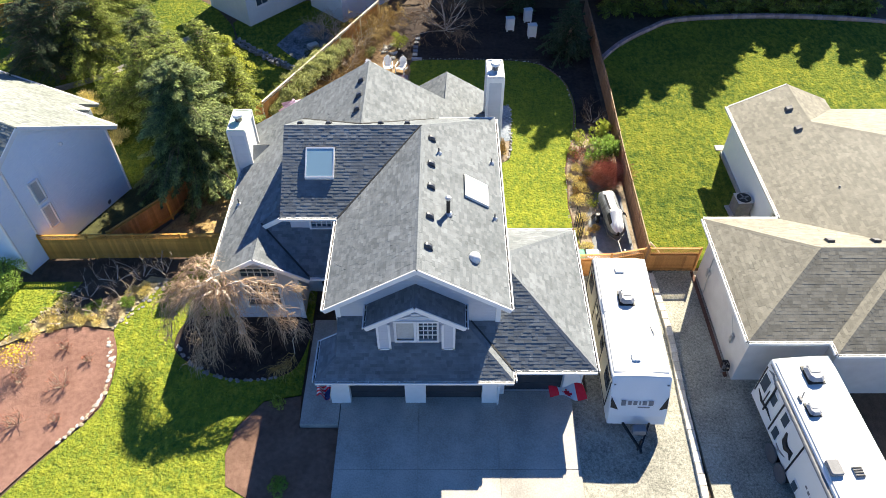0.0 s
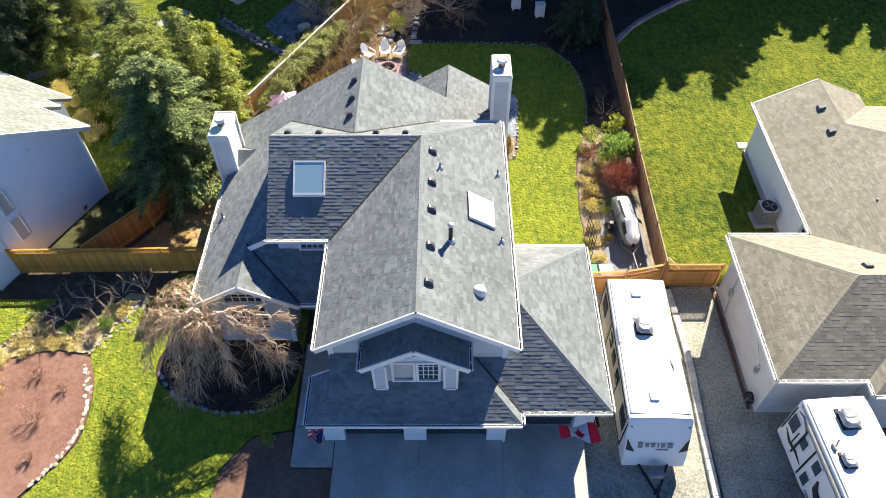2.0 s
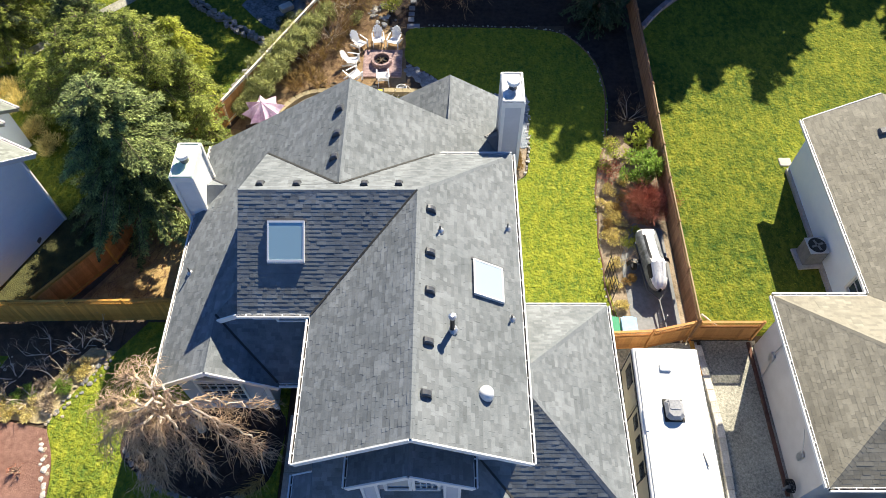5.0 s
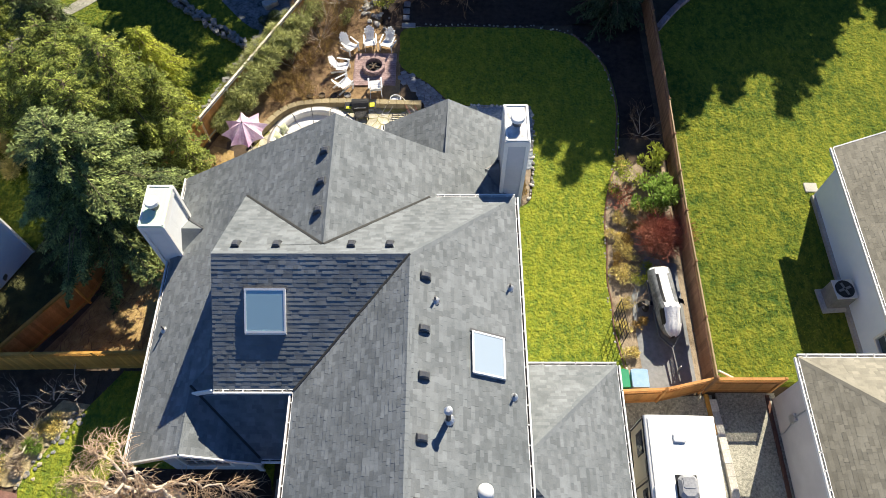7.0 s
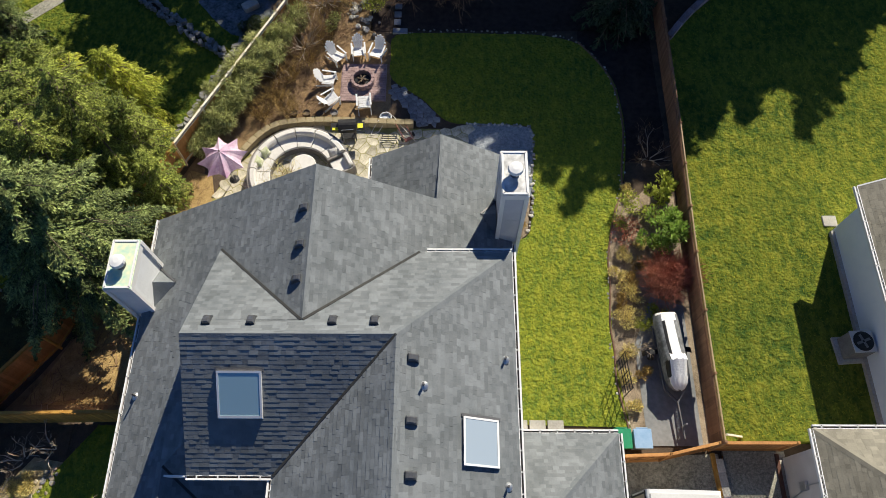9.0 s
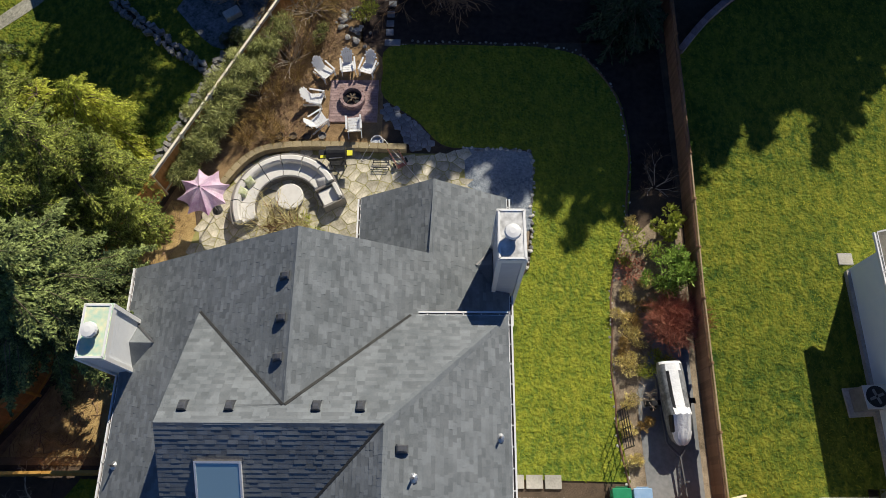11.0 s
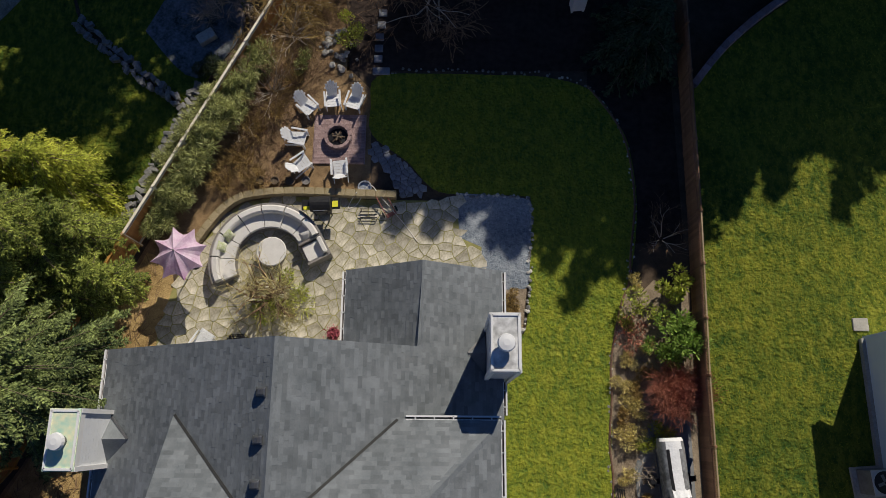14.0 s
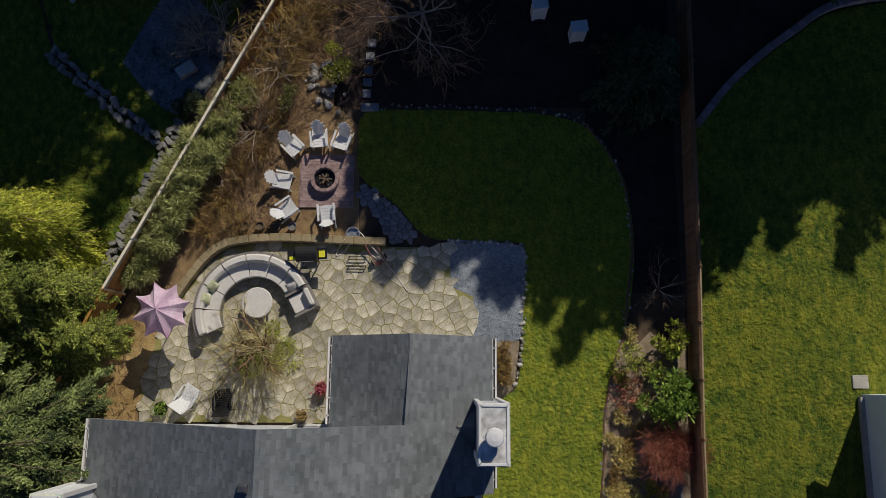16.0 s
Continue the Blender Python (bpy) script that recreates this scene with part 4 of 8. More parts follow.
def chimney(x0, x1, y0, y1, z1, capmat, face):
    c = part("chimney", Mesh().prism([(x0, y0), (x1, y0), (x1, y1), (x0, y1)], 0.0, z1 - 0.28), face, house, "sided chimney with white trim")
    m = Mesh()
    for x in (x0, x1):
        for y in (y0, y1):
            m.box((x, y, z1 / 2), (0.14, 0.14, z1 - 0.1))
    part("corner_trim", m, WHITE, c)
    part("crown", Mesh().box(((x0 + x1) / 2, (y0 + y1) / 2, z1 - 0.17), (x1 - x0 + 0.1, y1 - y0 + 0.1, 0.3), bevel=0.015), WHITE, c)
    cx, cy = (x0 + x1) / 2, (y0 + y1) / 2
    m = Mesh().prism([(x0 - 0.06, y0 - 0.06), (x1 + 0.06, y0 - 0.06), (x1 + 0.06, y1 + 0.06), (x0 - 0.06, y1 + 0.06)], z1 - 0.02, z1 + 0.012)
    part("cap_sheet", m, capmat, c, "stained metal chimney cap")
    m = Mesh()
    for p, q in (((x0, y0), (x1, y0)), ((x1, y0), (x1, y1)), ((x1, y1), (x0, y1)), ((x0, y1), (x0, y0))):
        m.bar((*p, z1 + 0.02), (*q, z1 + 0.02), 0.07, 0.05)
    part("cap_rim", m, WHITE, c, "white folded rim")
    m = Mesh().lathe([(0.17, 0.0), (0.17, 0.2)], (cx, cy - 0.05, z1), 14)
    part("flue", m, VENT_GREY, c)
    m = Mesh().lathe([(0.10, 0.28), (0.26, 0.29), (0.27, 0.33), (0.24, 0.43), (0.10, 0.46)], (cx, cy - 0.05, z1), 16)
    for k in range(4):
        a = k * math.pi / 2
        m.tube([(cx + 0.16 * math.cos(a), cy - 0.05 + 0.16 * math.sin(a), z1 + 0.18), (cx + 0.2 * math.cos(a), cy - 0.05 + 0.2 * math.sin(a), z1 + 0.3)], 0.015, 4)
    part("rain_cap", m, FIBRE, c, "pale metal rain cap", smooth=False)
    return c


chimney(2.36, 3.16, 31.5, 33.12, 7.15, STAINEDCAP, SIDING)
chimney(-10.87, -10.04, 28.6, 30.3, 5.95, COPPERY, WALL_WHITE)
# crickets behind the chimneys
for sx, x0, x1, ya, yb, f in ((1, -10.04, -9.2, 28.7, 30.2, zRL), (-1, 2.33, 1.75, 31.6, 33.0, zRR)):
    ym = (ya + yb) / 2
    zt = f(x1, ym) + 0.02
    m = Mesh().add([(x0, ya, f(x0, ya)), (x1, ym, zt), (x0, ym, zt + 0.02), (x0, yb, f(x0, yb))], [(0, 1, 2) if sx > 0 else (0, 2, 1), (2, 1, 3) if sx > 0 else (2, 3, 1), (0, 2, 3)])
    part("cricket", m, SHINGLE, house, "small shingled saddle behind a chimney")
    part("flashing", Mesh().bar((x1, ym, zt + 0.03), (x0 - 0.03 * sx, yb, f(x0, yb) + 0.06), 0.06, 0.02), VENT_GREY, house, "grey metal flashing behind a chimney")


def skylight(f, x0, x1, y0, y1, h, frame_mat, glass, words):
    s = Mesh()
    w = 0.06
    up = lambda k: (lambda x, y: f(x, y) + k)
    for px in ([(x0, y0), (x1, y0), (x1, y0 + w), (x0, y0 + w)], [(x0, y1 - w), (x1, y1 - w), (x1, y1), (x0, y1)], [(x0, y0 + w), (x0 + w, y0 + w), (x0 + w, y1 - w), (x0, y1 - w)], [(x1 - w, y0 + w), (x1, y0 + w), (x1, y1 - w), (x1 - w, y1 - w)]):
        s.prism(px, up(-0.05), up(h))
    ob = part("skylight", s, frame_mat, house, words)
    part("pane", Mesh().prism([(x0 + w, y0 + w), (x1 - w, y0 + w), (x1 - w, y1 - w), (x0 + w, y1 - w)], up(0.0), up(h - 0.015)), glass, ob)
    part("flashing", Mesh().prism([(x0 - 0.06, y1), (x1 + 0.06, y1), (x1 + 0.06, y1 + 0.1), (x0 - 0.06, y1 + 0.1)], up(0.0), up(0.05)), VENT_GREY, ob)


skylight(zWF, -6.29, -4.97, 24.2, 25.42, 0.13, WHITE, SKYGLASS, "square skylight, pale frame, sky reflection painted teal into the glass")
skylight(zUR, 0.98, 2.06, 22.86, 24.26, 0.15, FIBRE, ROOFGLASS, "square skylight, pale frame, sky reflection painted blue into the glass")


def box_vent(x, y, f, dx, dy):
    """A square roof vent; its hood opens down the slope dx, dy."""
    m = Mesh()
    rows = ((-1.0, 0.0, 1.0), (-0.96, 0.09, 0.92), (-0.7, 0.16, 0.8), (-0.2, 0.2, 0.76), (0.4, 0.21, 0.76), (0.85, 0.18, 0.82), (1.0, 0.1, 0.9), (1.0, 0.0, 1.0))
    vs = []
    for b, h, w in rows:
        for a, t in ((-1.0, 0.0), (-0.93, 0.8), (-0.6, 1.0), (0.6, 1.0), (0.93, 0.8), (1.0, 0.0)):
            ox, oy = (a * w * 0.15) * -dy + (b * 0.16) * dx, (a * w * 0.15) * dx + (b * 0.16) * dy
            vs.append((x + ox, y + oy, f(x + ox, y + oy) + h * t))
    part("roof_vent", m.add(vs, [(i * 6 + j, i * 6 + j + 1, i * 6 + j + 7, i * 6 + j + 6) for i in range(len(rows) - 1) for j in range(5)]), VENT_BLACK, house, "low black domed roof vent")


for x, y in ((-0.49, 25.75), (-0.50, 23.94), (-0.49, 22.46), (-0.52, 20.62), (-0.56, 18.89)):
    box_vent(x, y, zUR, 1, 0)
for x in (-6.70, -5.37, -2.93, -1.68):
    box_vent(x, 26.92, zWB, 0, 1)
for y in (30.82, 29.51, 28.33):
    box_vent(-4.2, y, zRL, -1, 0)


def pipe(x, y, f, h, r, material=VENT_GREY, boot=True):
    z = f(x, y)
    ob = part("vent_pipe", Mesh().tube([(x, y, z - 0.05), (x, y, z + h)], r, 10), material, house)
    if boot:
        part("boot", Mesh().lathe([(r + 0.12, -0.02), (r + 0.1, 0.03), (r + 0.01, 0.1)], (x, y, z), 10), METAL, ob)
    return ob


pipe(-0.19, 25.0, zUR, 0.32, 0.035)
pipe(2.34, 26.23, zUR, 0.32, 0.035)
pipe(2.30, 22.37, zUR, 0.32, 0.035)
pipe(-10.12, 25.49, zRL, 0.4, 0.035)
stack = pipe(0.22, 21.29, zUR, 0.85, 0.085, BLACK)
part("stack_cap", Mesh().lathe([(0.09, 0.84), (0.13, 0.86), (0.13, 0.93), (0.06, 0.97)], (0.22, 21.29, zUR(0.22, 21.29)), 12), METAL, stack)
part("sun_tube", Mesh().lathe([(0.26, -0.1), (0.25, 0.05), (0.24, 0.14), (0.20, 0.22), (0.12, 0.27), (0.03, 0.29)], (1.29, 19.37, zUR(1.29, 19.37)), 18), FIBRE, house, "white domed sun tunnel", smooth=True)

# ---- fences ----
def lattice(m, a, b, z0, z1, t=0.012):
    """Crossed laths between two posts."""
    a, b = Vector((*a, 0)), Vector((*b, 0))
    L = (b - a).length
    d = (b - a) / L
    h = z1 - z0
    s = -h
    while s < L:
        for way in (1, -1):
            p0, p1 = (s, s + h) if way > 0 else (s + h, s)
            q = []
            for k in range(2):
                pos, z = (p0, z0) if k == 0 else (p1, z1)
                q.append([pos, z])
            (s0, za), (s1, zb) = q
            f0, f1 = min(max(s0, 0), L), min(max(s1, 0), L)
            if abs(f1 - f0) < 0.03:
                continue
            k = (zb - za) / (s1 - s0)
            m.bar(a + d * f0 + Vector((0, 0, za + k * (f0 - s0))), a + d * f1 + Vector((0, 0, za + k * (f1 - s0))), t, 0.026)
        s += 0.125


def fence(path, label, material, h=1.8, ground=0.0, lat=0.0, rail=None, step=2.4, proud=0.03, cap=0.10, cap_mat=None):
    """A board fence along plan points, posts every step metres; lat: height of a lattice strip at its top."""
    f = thing("fence", (path[0][0], path[0][1], ground), label, "fence", group="cedar fences")
    o = Vector((path[0][0], path[0][1], 0))
    board = Mesh().box((0, 0, (h - lat) / 2 + 0.02), (0.146, 0.02, h - lat - 0.06)).data("board", material)
    post = Mesh().box((0, 0, h / 2 + 0.02), (0.1, 0.1, h + 0.1), bevel=0.012).data("post", rail or material)
    count = 0
    for p, q in zip(path, path[1:]):
        p, q = Vector((*p, 0)) - o, Vector((*q, 0)) - o
        L = (q - p).length
        d = (q - p) / L
        turn = math.atan2(d.y, d.x)
        n = max(1, round(L / step))
        for i in range(n + 1):
            piece("post", post, f, Matrix.Translation(p + d * (L * i / n)) @ Matrix.Rotation(turn, 4, "Z"))
        for z in (0.25, h - lat - 0.12):
            part("rail", Mesh().bar(p + Vector((0, 0, z)), q + Vector((0, 0, z)), 0.09, 0.04), rail or material, f)
        part("cap_rail", Mesh().bar(p + Vector((0, 0, h + 0.01)), q + Vector((0, 0, h + 0.01)), cap, 0.035), cap_mat or rail or material, f)
        side = Vector((-d.y, d.x, 0)) * proud
        k = int(L / 0.145) + 1
        rng = random.Random(k)
        for i in range(k):
            piece("board", board, f, Matrix.Translation(p + side * (1.0 + 0.3 * (i % 2)) + d * (L * (i + 0.5) / k) + Vector((0, 0, rng.uniform(-0.01, 0.01)))) @ Matrix.Rotation(turn + rng.uniform(-0.02, 0.02), 4, "Z"))
        if lat:
            part("lattice_rail", Mesh().bar(p + Vector((0, 0, h - lat)), q + Vector((0, 0, h - lat)), 0.06, 0.035), rail or material, f)
            m = Mesh()
            lattice(m, (p.x, p.y), (q.x, q.y), h - lat, h)
            tagged(part("lattice", m, rail or material, f), kind="stuff")
    return f


fence([(-11.2, 25.4), (-20.9, 25.25)], "golden cedar board fence between two houses", CEDAR_OLD, 1.75, rail=CEDAR_OLD, lat=0.28)
fence([(-17.4, 25.5), (-15.2, 28.3), (-13.2, 33.0), (-11.46, 37.0)], "orange cedar board fence running behind spruce", CEDAR, 1.75, rail=CEDAR_OLD)
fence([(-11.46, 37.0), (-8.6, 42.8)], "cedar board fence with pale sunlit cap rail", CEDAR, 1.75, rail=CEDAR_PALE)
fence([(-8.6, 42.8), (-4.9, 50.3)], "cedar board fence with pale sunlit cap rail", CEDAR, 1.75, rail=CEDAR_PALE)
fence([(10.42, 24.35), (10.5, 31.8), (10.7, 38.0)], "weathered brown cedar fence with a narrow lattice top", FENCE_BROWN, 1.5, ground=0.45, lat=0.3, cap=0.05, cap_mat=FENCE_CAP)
fence([(10.7, 38.0), (10.8, 43.9), (10.9, 50.5)], "weathered brown cedar fence with a narrow lattice top in shade", FENCE_BROWN, 1.5, ground=0.45, lat=0.3, cap=0.05)
fence([(6.2, 23.85), (8.5, 23.95), (10.3, 24.35)], "orange cedar gate fence behind the travel trailer", CEDAR, 1.75, lat=0.3, rail=CEDAR)
fence([(10.5, 24.35), (13.1, 24.35)], "orange cedar side gate with lattice top", CEDAR, 1.75, lat=0.35, rail=CEDAR)
fence([(-36.0, 48.6), (-28.5, 51.6)], "golden cedar board fence on a far plot", CEDAR_OLD, 1.75)
prop = Mesh().bar((10.5, 24.6, 1.95), (11.55, 24.75, 0.65), 0.07, 0.07)
solo("prop_beam", prop, CEDAR_PALE, "pale timber brace leaning on the fence", "beam")
solo("timber_edging", Mesh().bar((10.6, 22.6, 0.2), (10.5, 24.2, 0.2), 0.14, 0.22), CEDAR_OLD, "timber edging beam on gravel", "edging")

solo("timber_edging", Mesh().bar((12.95, 17.8, 0.13), (12.95, 24.2, 0.13), 0.14, 0.14), DARKTIMBER, "brown timber edging along the bungalow wall", "edging")
reel = thing("hose_reel", (12.88, 18.05, 0.12), "dark coiled garden hose on a wall reel", "hose reel", 90)
for k in range(4):
    part("hose_coil", Mesh().tube([(0.24 * math.cos(a), 0.05 * k - 0.08, 0.55 + 0.24 * math.sin(a)) for a in [6.2832 * i / 20 for i in range(21)]], 0.022, 5), RUBBER, reel)
part("bracket", Mesh().box((0, 0.0, 0.28), (0.08, 0.2, 0.56), bevel=0.01), GREYPLASTIC, reel)

# ---- neighbouring houses ----
def plain_house(name, loc, label, rz=0.0):
    return thing(name, loc, label, "house", rz)


right_house = plain_house("neighbour_house", (0, 0, 0), "pale stucco bungalow with a tan shingled hip roof")
K = 0.5
fL = lambda x, y: 3.7 + K * (x - 12.72)
fF = lambda x, y: 3.7 + K * (y - 17.2)
fB = lambda x, y: 3.7 + K * (24.5 - y)
fF2 = lambda x, y: 3.7 + K * (y - 16.55)
fS2 = lambda x, y: 3.7 + K * (x - 16.2)
roof(right_house, [(12.72, 17.2), (12.72, 24.5), (16.37, 20.85)], fL, (1, 0), SHINGLE_TAN)
roof(right_house, [(12.72, 17.2), (16.2, 17.2), (19.85, 20.85), (16.37, 20.85)], fF, (0, 1), SHINGLE_TAN)
roof(right_house, [(12.72, 24.5), (16.37, 20.85), (20.5, 20.85), (16.4, 24.5)], fB, (0, -1), SHINGLE_TAN)
roof(right_house, [(16.2, 17.2), (16.2, 16.55), (20.5, 20.85), (19.85, 20.85)], fS2, (1, 0), SHINGLE_TAN)
roof(right_house, [(16.2, 16.55), (30, 16.55), (30, 20.85), (20.5, 20.85)], fF2, (0, 1), SHINGLE_TAN)
gL = lambda x, y: 3.7 + 0.4 * (x - 16.45)
gR = lambda x, y: 4.96 - 0.4 * (x - 19.6)
gB = lambda x, y: 4.96 + 0.4 * (30.7 - y)
roof(right_house, [(16.45, 24.5), (16.45, 33.8), (16.6, 33.8), (19.6, 34.2), (19.6, 30.7), (25.9, 24.4), (25.9, 20.85), (20.5, 20.85)], gL, (1, 0), SHINGLE_TAN)
roof(right_house, [(19.6, 34.2), (19.6, 30.7), (22.1, 33.2), (22.1, 34.2)], gR, (-1, 0), SHINGLE_TAN)
roof(right_house, [(19.6, 30.7), (25.9, 24.4), (32, 24.4), (32, 33.2), (22.1, 33.2)], gB, (0, -1), SHINGLE_TAN)
for a, b, d in (((12.72, 17.2, 3.7), (16.37, 20.85, 5.525), 0.05), ((12.72, 24.5, 3.7), (16.37, 20.85, 5.525), 0.05), ((16.37, 20.85, 5.525), (20.5, 20.85, 5.525), 0.07), ((19.6, 34.2, 4.96), (19.6, 30.7, 4.96), 0.06), ((19.6, 30.7, 4.96), (25.9, 24.4, 7.48), 0.04), ((16.2, 16.55, 3.7), (20.5, 20.85, 5.85), 0.05)):
    caps(right_house, a, b, d, SHINGLE_TAN)
for a, b, o in (((12.72, 17.2, 3.7), (12.72, 24.5, 3.7), (-1, 0)), ((12.72, 17.2, 3.7), (16.2, 17.2, 3.7), (0, -1)), ((16.2, 16.55, 3.7), (30, 16.55, 3.7), (0, -1)), ((16.2, 16.55, 3.7), (16.2, 17.2, 3.7), (-1, 0)), ((16.45, 24.6, 3.7), (16.45, 33.8, 3.7), (-1, 0)), ((12.72, 24.5, 3.7), (16.35, 24.5, 3.7), (0, 1))):
    gutter(right_house, a, b, o)
rake(right_house, (16.5, 33.82, 3.7), (19.6, 34.22, 4.96))
wall(right_house, (13.17, 24.05), (13.17, 17.65), 0.0, 3.6, STUCCO)
wall(right_house, (13.17, 17.65), (16.65, 17.65), 0.0, 3.6, STUCCO)
wall(right_house, (16.65, 17.65), (16.65, 17.0), 0.0, 3.6, STUCCO)
wall(right_house, (16.65, 17.0), (30, 17.0), 0.0, 3.6, STUCCO)
wall(right_house, (16.9, 33.4), (16.9, 24.05), 0.0, 3.62, SIDING_BLUE, [(7.5, 8.3, 1.9, 2.9)])
window(right_house, (16.9, 25.9), (16.9, 25.1), 1.9, 2.9, 1, 2, out=(-1, 0))
wall(right_house, (30, 33.4), (16.9, 33.4), 0.0, lambda x, y: min(gL(x, y), gR(x, y)) - 0.1 if x < 21.4 else 3.62, SIDING_BLUE)
wall(right_house, (16.9, 24.05), (13.17, 24.05), 0.0, 3.6, STUCCO)
wall(right_house, (30, 17.0), (30, 33.4), 0.0, 3.62, STUCCO)
part("foundation", Mesh().box((16.9, 28.7, 0.45), (0.3, 9.2, 0.75)), CONCRETE, right_house)
for x, y, f in ((19.05, 32.1, gL), (18.97, 30.35, gL), (17.15, 21.6, fB), (19.2, 21.6, fB)):
    m = Mesh()
    vs = [(x + a * 0.17, y + b * 0.17, f(x + a * 0.17, y + b * 0.17) + t) for a, b, t in ((-1, -1, 0), (1, -1, 0), (1, 1, 0), (-1, 1, 0), (-0.8, -0.8, 0.14), (0.8, -0.8, 0.14), (0.8, 0.8, 0.14), (-0.8, 0.8, 0.14))]
    m.add(vs, [(0, 1, 5, 4), (1, 2, 6, 5), (2, 3, 7, 6), (3, 0, 4, 7), (4, 5, 6, 7)])
    part("roof_vent", m, VENT_GREY, right_house, "low grey roof vent")
part("vent_pipe", Mesh().tube([(19.3, 25.6, 3.5), (19.3, 25.6, 4.9)], 0.05, 8), VENT_GREY, right_house)
m = Mesh().box((13.11, 22.9, 1.5), (0.12, 0.3, 0.45), bevel=0.02).tube([(13.09, 22.9, 1.7), (13.09, 22.9, 2.6)], 0.025).tube([(13.09, 22.75, 1.3), (13.09, 22.6, 0.6), (13.09, 22.6, 0.2)], 0.02)
part("utility_meter", m, METAL, right_house, "grey utility meter with conduits")
m = Mesh().box((13.11, 18.9, 1.6), (0.1, 0.25, 0.5), bevel=0.02).tube([(13.07, 18.9, 1.85), (13.02, 19.2, 2.3), (13.07, 19.6, 2.5)], 0.02)
part("utility_meter", m, METAL, right_house, "grey utility meter with conduits")

left_house = plain_house("neighbour_house", (0, 0, 0), "pale blue sided house with a light grey gable roof")
P0, P1 = Vector((-18.315, 30.845)), Vector((-21.6, 24.0))
dw = (P1 - P0).normalized()
nw = Vector((dw.y, -dw.x))
if nw.x > 0:
    nw = -nw
zp = lambda s: 4.6 + 0.655 * s if s < 4.47 else 4.6 + 0.655 * (8.94 - s)
at = lambda s, o=0.0: tuple(P0 + dw * s + nw * o)
zw = lambda x, y: zp((Vector((x, y)) - P0).dot(dw))
wall(left_house, at(4.47), at(0), 0.0, lambda x, y: zw(x, y) - 0.1, SIDING_BLUE)
wall(left_house, at(7.42), at(4.47), 0.0, lambda x, y: zw(x, y) - 0.1, SIDING_BLUE)
wall(left_house, at(7.42, 14), at(7.42), 0.0, 5.4, SIDING_BLUE)
wall(left_house, at(-2.85, 14), at(7.42, 14), 0.0, lambda x, y: zw(x, y) - 0.1, SIDING_BLUE)
for a, b in (((0, 0), (0, 3.6)), ((0, 3.6), (-1.25, 3.6)), ((-1.25, 3.6), (-1.25, 4.9)), ((-1.25, 4.9), (-2.85, 4.9)), ((-2.85, 4.9), (-2.85, 14))):
    wall(left_house, at(*a), at(*b), 0.0, lambda x, y: zw(x, y) - 0.1, SIDING_BLUE)
gutter(left_house, (*at(-3.2, 4.6), zp(-3.2)), (*at(-3.2, 14), zp(-3.2)), tuple(-dw))
gutter(left_house, (*at(-1.64, 3.28), zp(-1.64)), (*at(-1.64, 4.6), zp(-1.64)), tuple(-dw))
gutter(left_house, (*at(-0.5, -0.2), zp(-0.5)), (*at(-0.5, 3.28), zp(-0.5)), tuple(-dw))
roof(left_house, [at(-0.5, -0.2), at(4.47, -0.2), at(4.47, 14), at(-3.2, 14), at(-3.2, 4.6), at(-1.64, 4.6), at(-1.64, 3.28), at(-0.5, 3.28)], zw, tuple(dw), SHINGLE_PALE)
roof(left_house, [at(8.15, -0.2), at(4.47, -0.2), at(4.47, 14), at(8.15, 14)], zw, tuple(-dw), SHINGLE_PALE)
rake(left_house, (*at(-0.5, -0.22), zp(-0.5)), (*at(4.47, -0.22), zp(4.47)))
rake(left_house, (*at(4.47, -0.22), zp(4.47)), (*at(8.15, -0.22), zp(8.15)))
for s in (0.05, 6.08, 7.38):
    part("corner_board", Mesh().box((*at(s, -0.02), zp(s) / 2 - 0.1), (0.09, 0.09, zp(s) - 0.2)), WHITE, left_house, "white corner board")
for z0, z1 in ((1.47, 2.86), (3.18, 4.48)):
    w = Mesh()
    a, b = Vector((*at(4.72, -0.03), 0)), Vector((*at(5.24, -0.03), 0))
    for z in (z0, z1):
        w.bar(a + Vector((0, 0, z)), b + Vector((0, 0, z)), 0.1, 0.1)
    for p in (a, b):
        w.bar(p + Vector((0, 0, z0)), p + Vector((0, 0, z1)), 0.1, 0.1)
    ob = part("window", w, WHITE, left_house, "tall white-framed window")
    part("pane", Mesh().prism([at(4.72, -0.02), at(5.24, -0.02), at(5.24, 0.0), at(4.72, 0.0)], z0, z1), CURTAIN, ob)
part("wall_lamp", Mesh().box((*at(2.75, -0.08), 5.3), (0.16, 0.16, 0.16), bevel=0.03), WHITE, left_house)
part("crawl_vent", Mesh().box((*at(1.6, -0.01), 0.35), (0.06, 0.35, 0.18)), VENT_GREY, left_house)
part("crawl_vent", Mesh().box((*at(4.9, -0.01), 0.35), (0.06, 0.35, 0.18)), VENT_GREY, left_house)

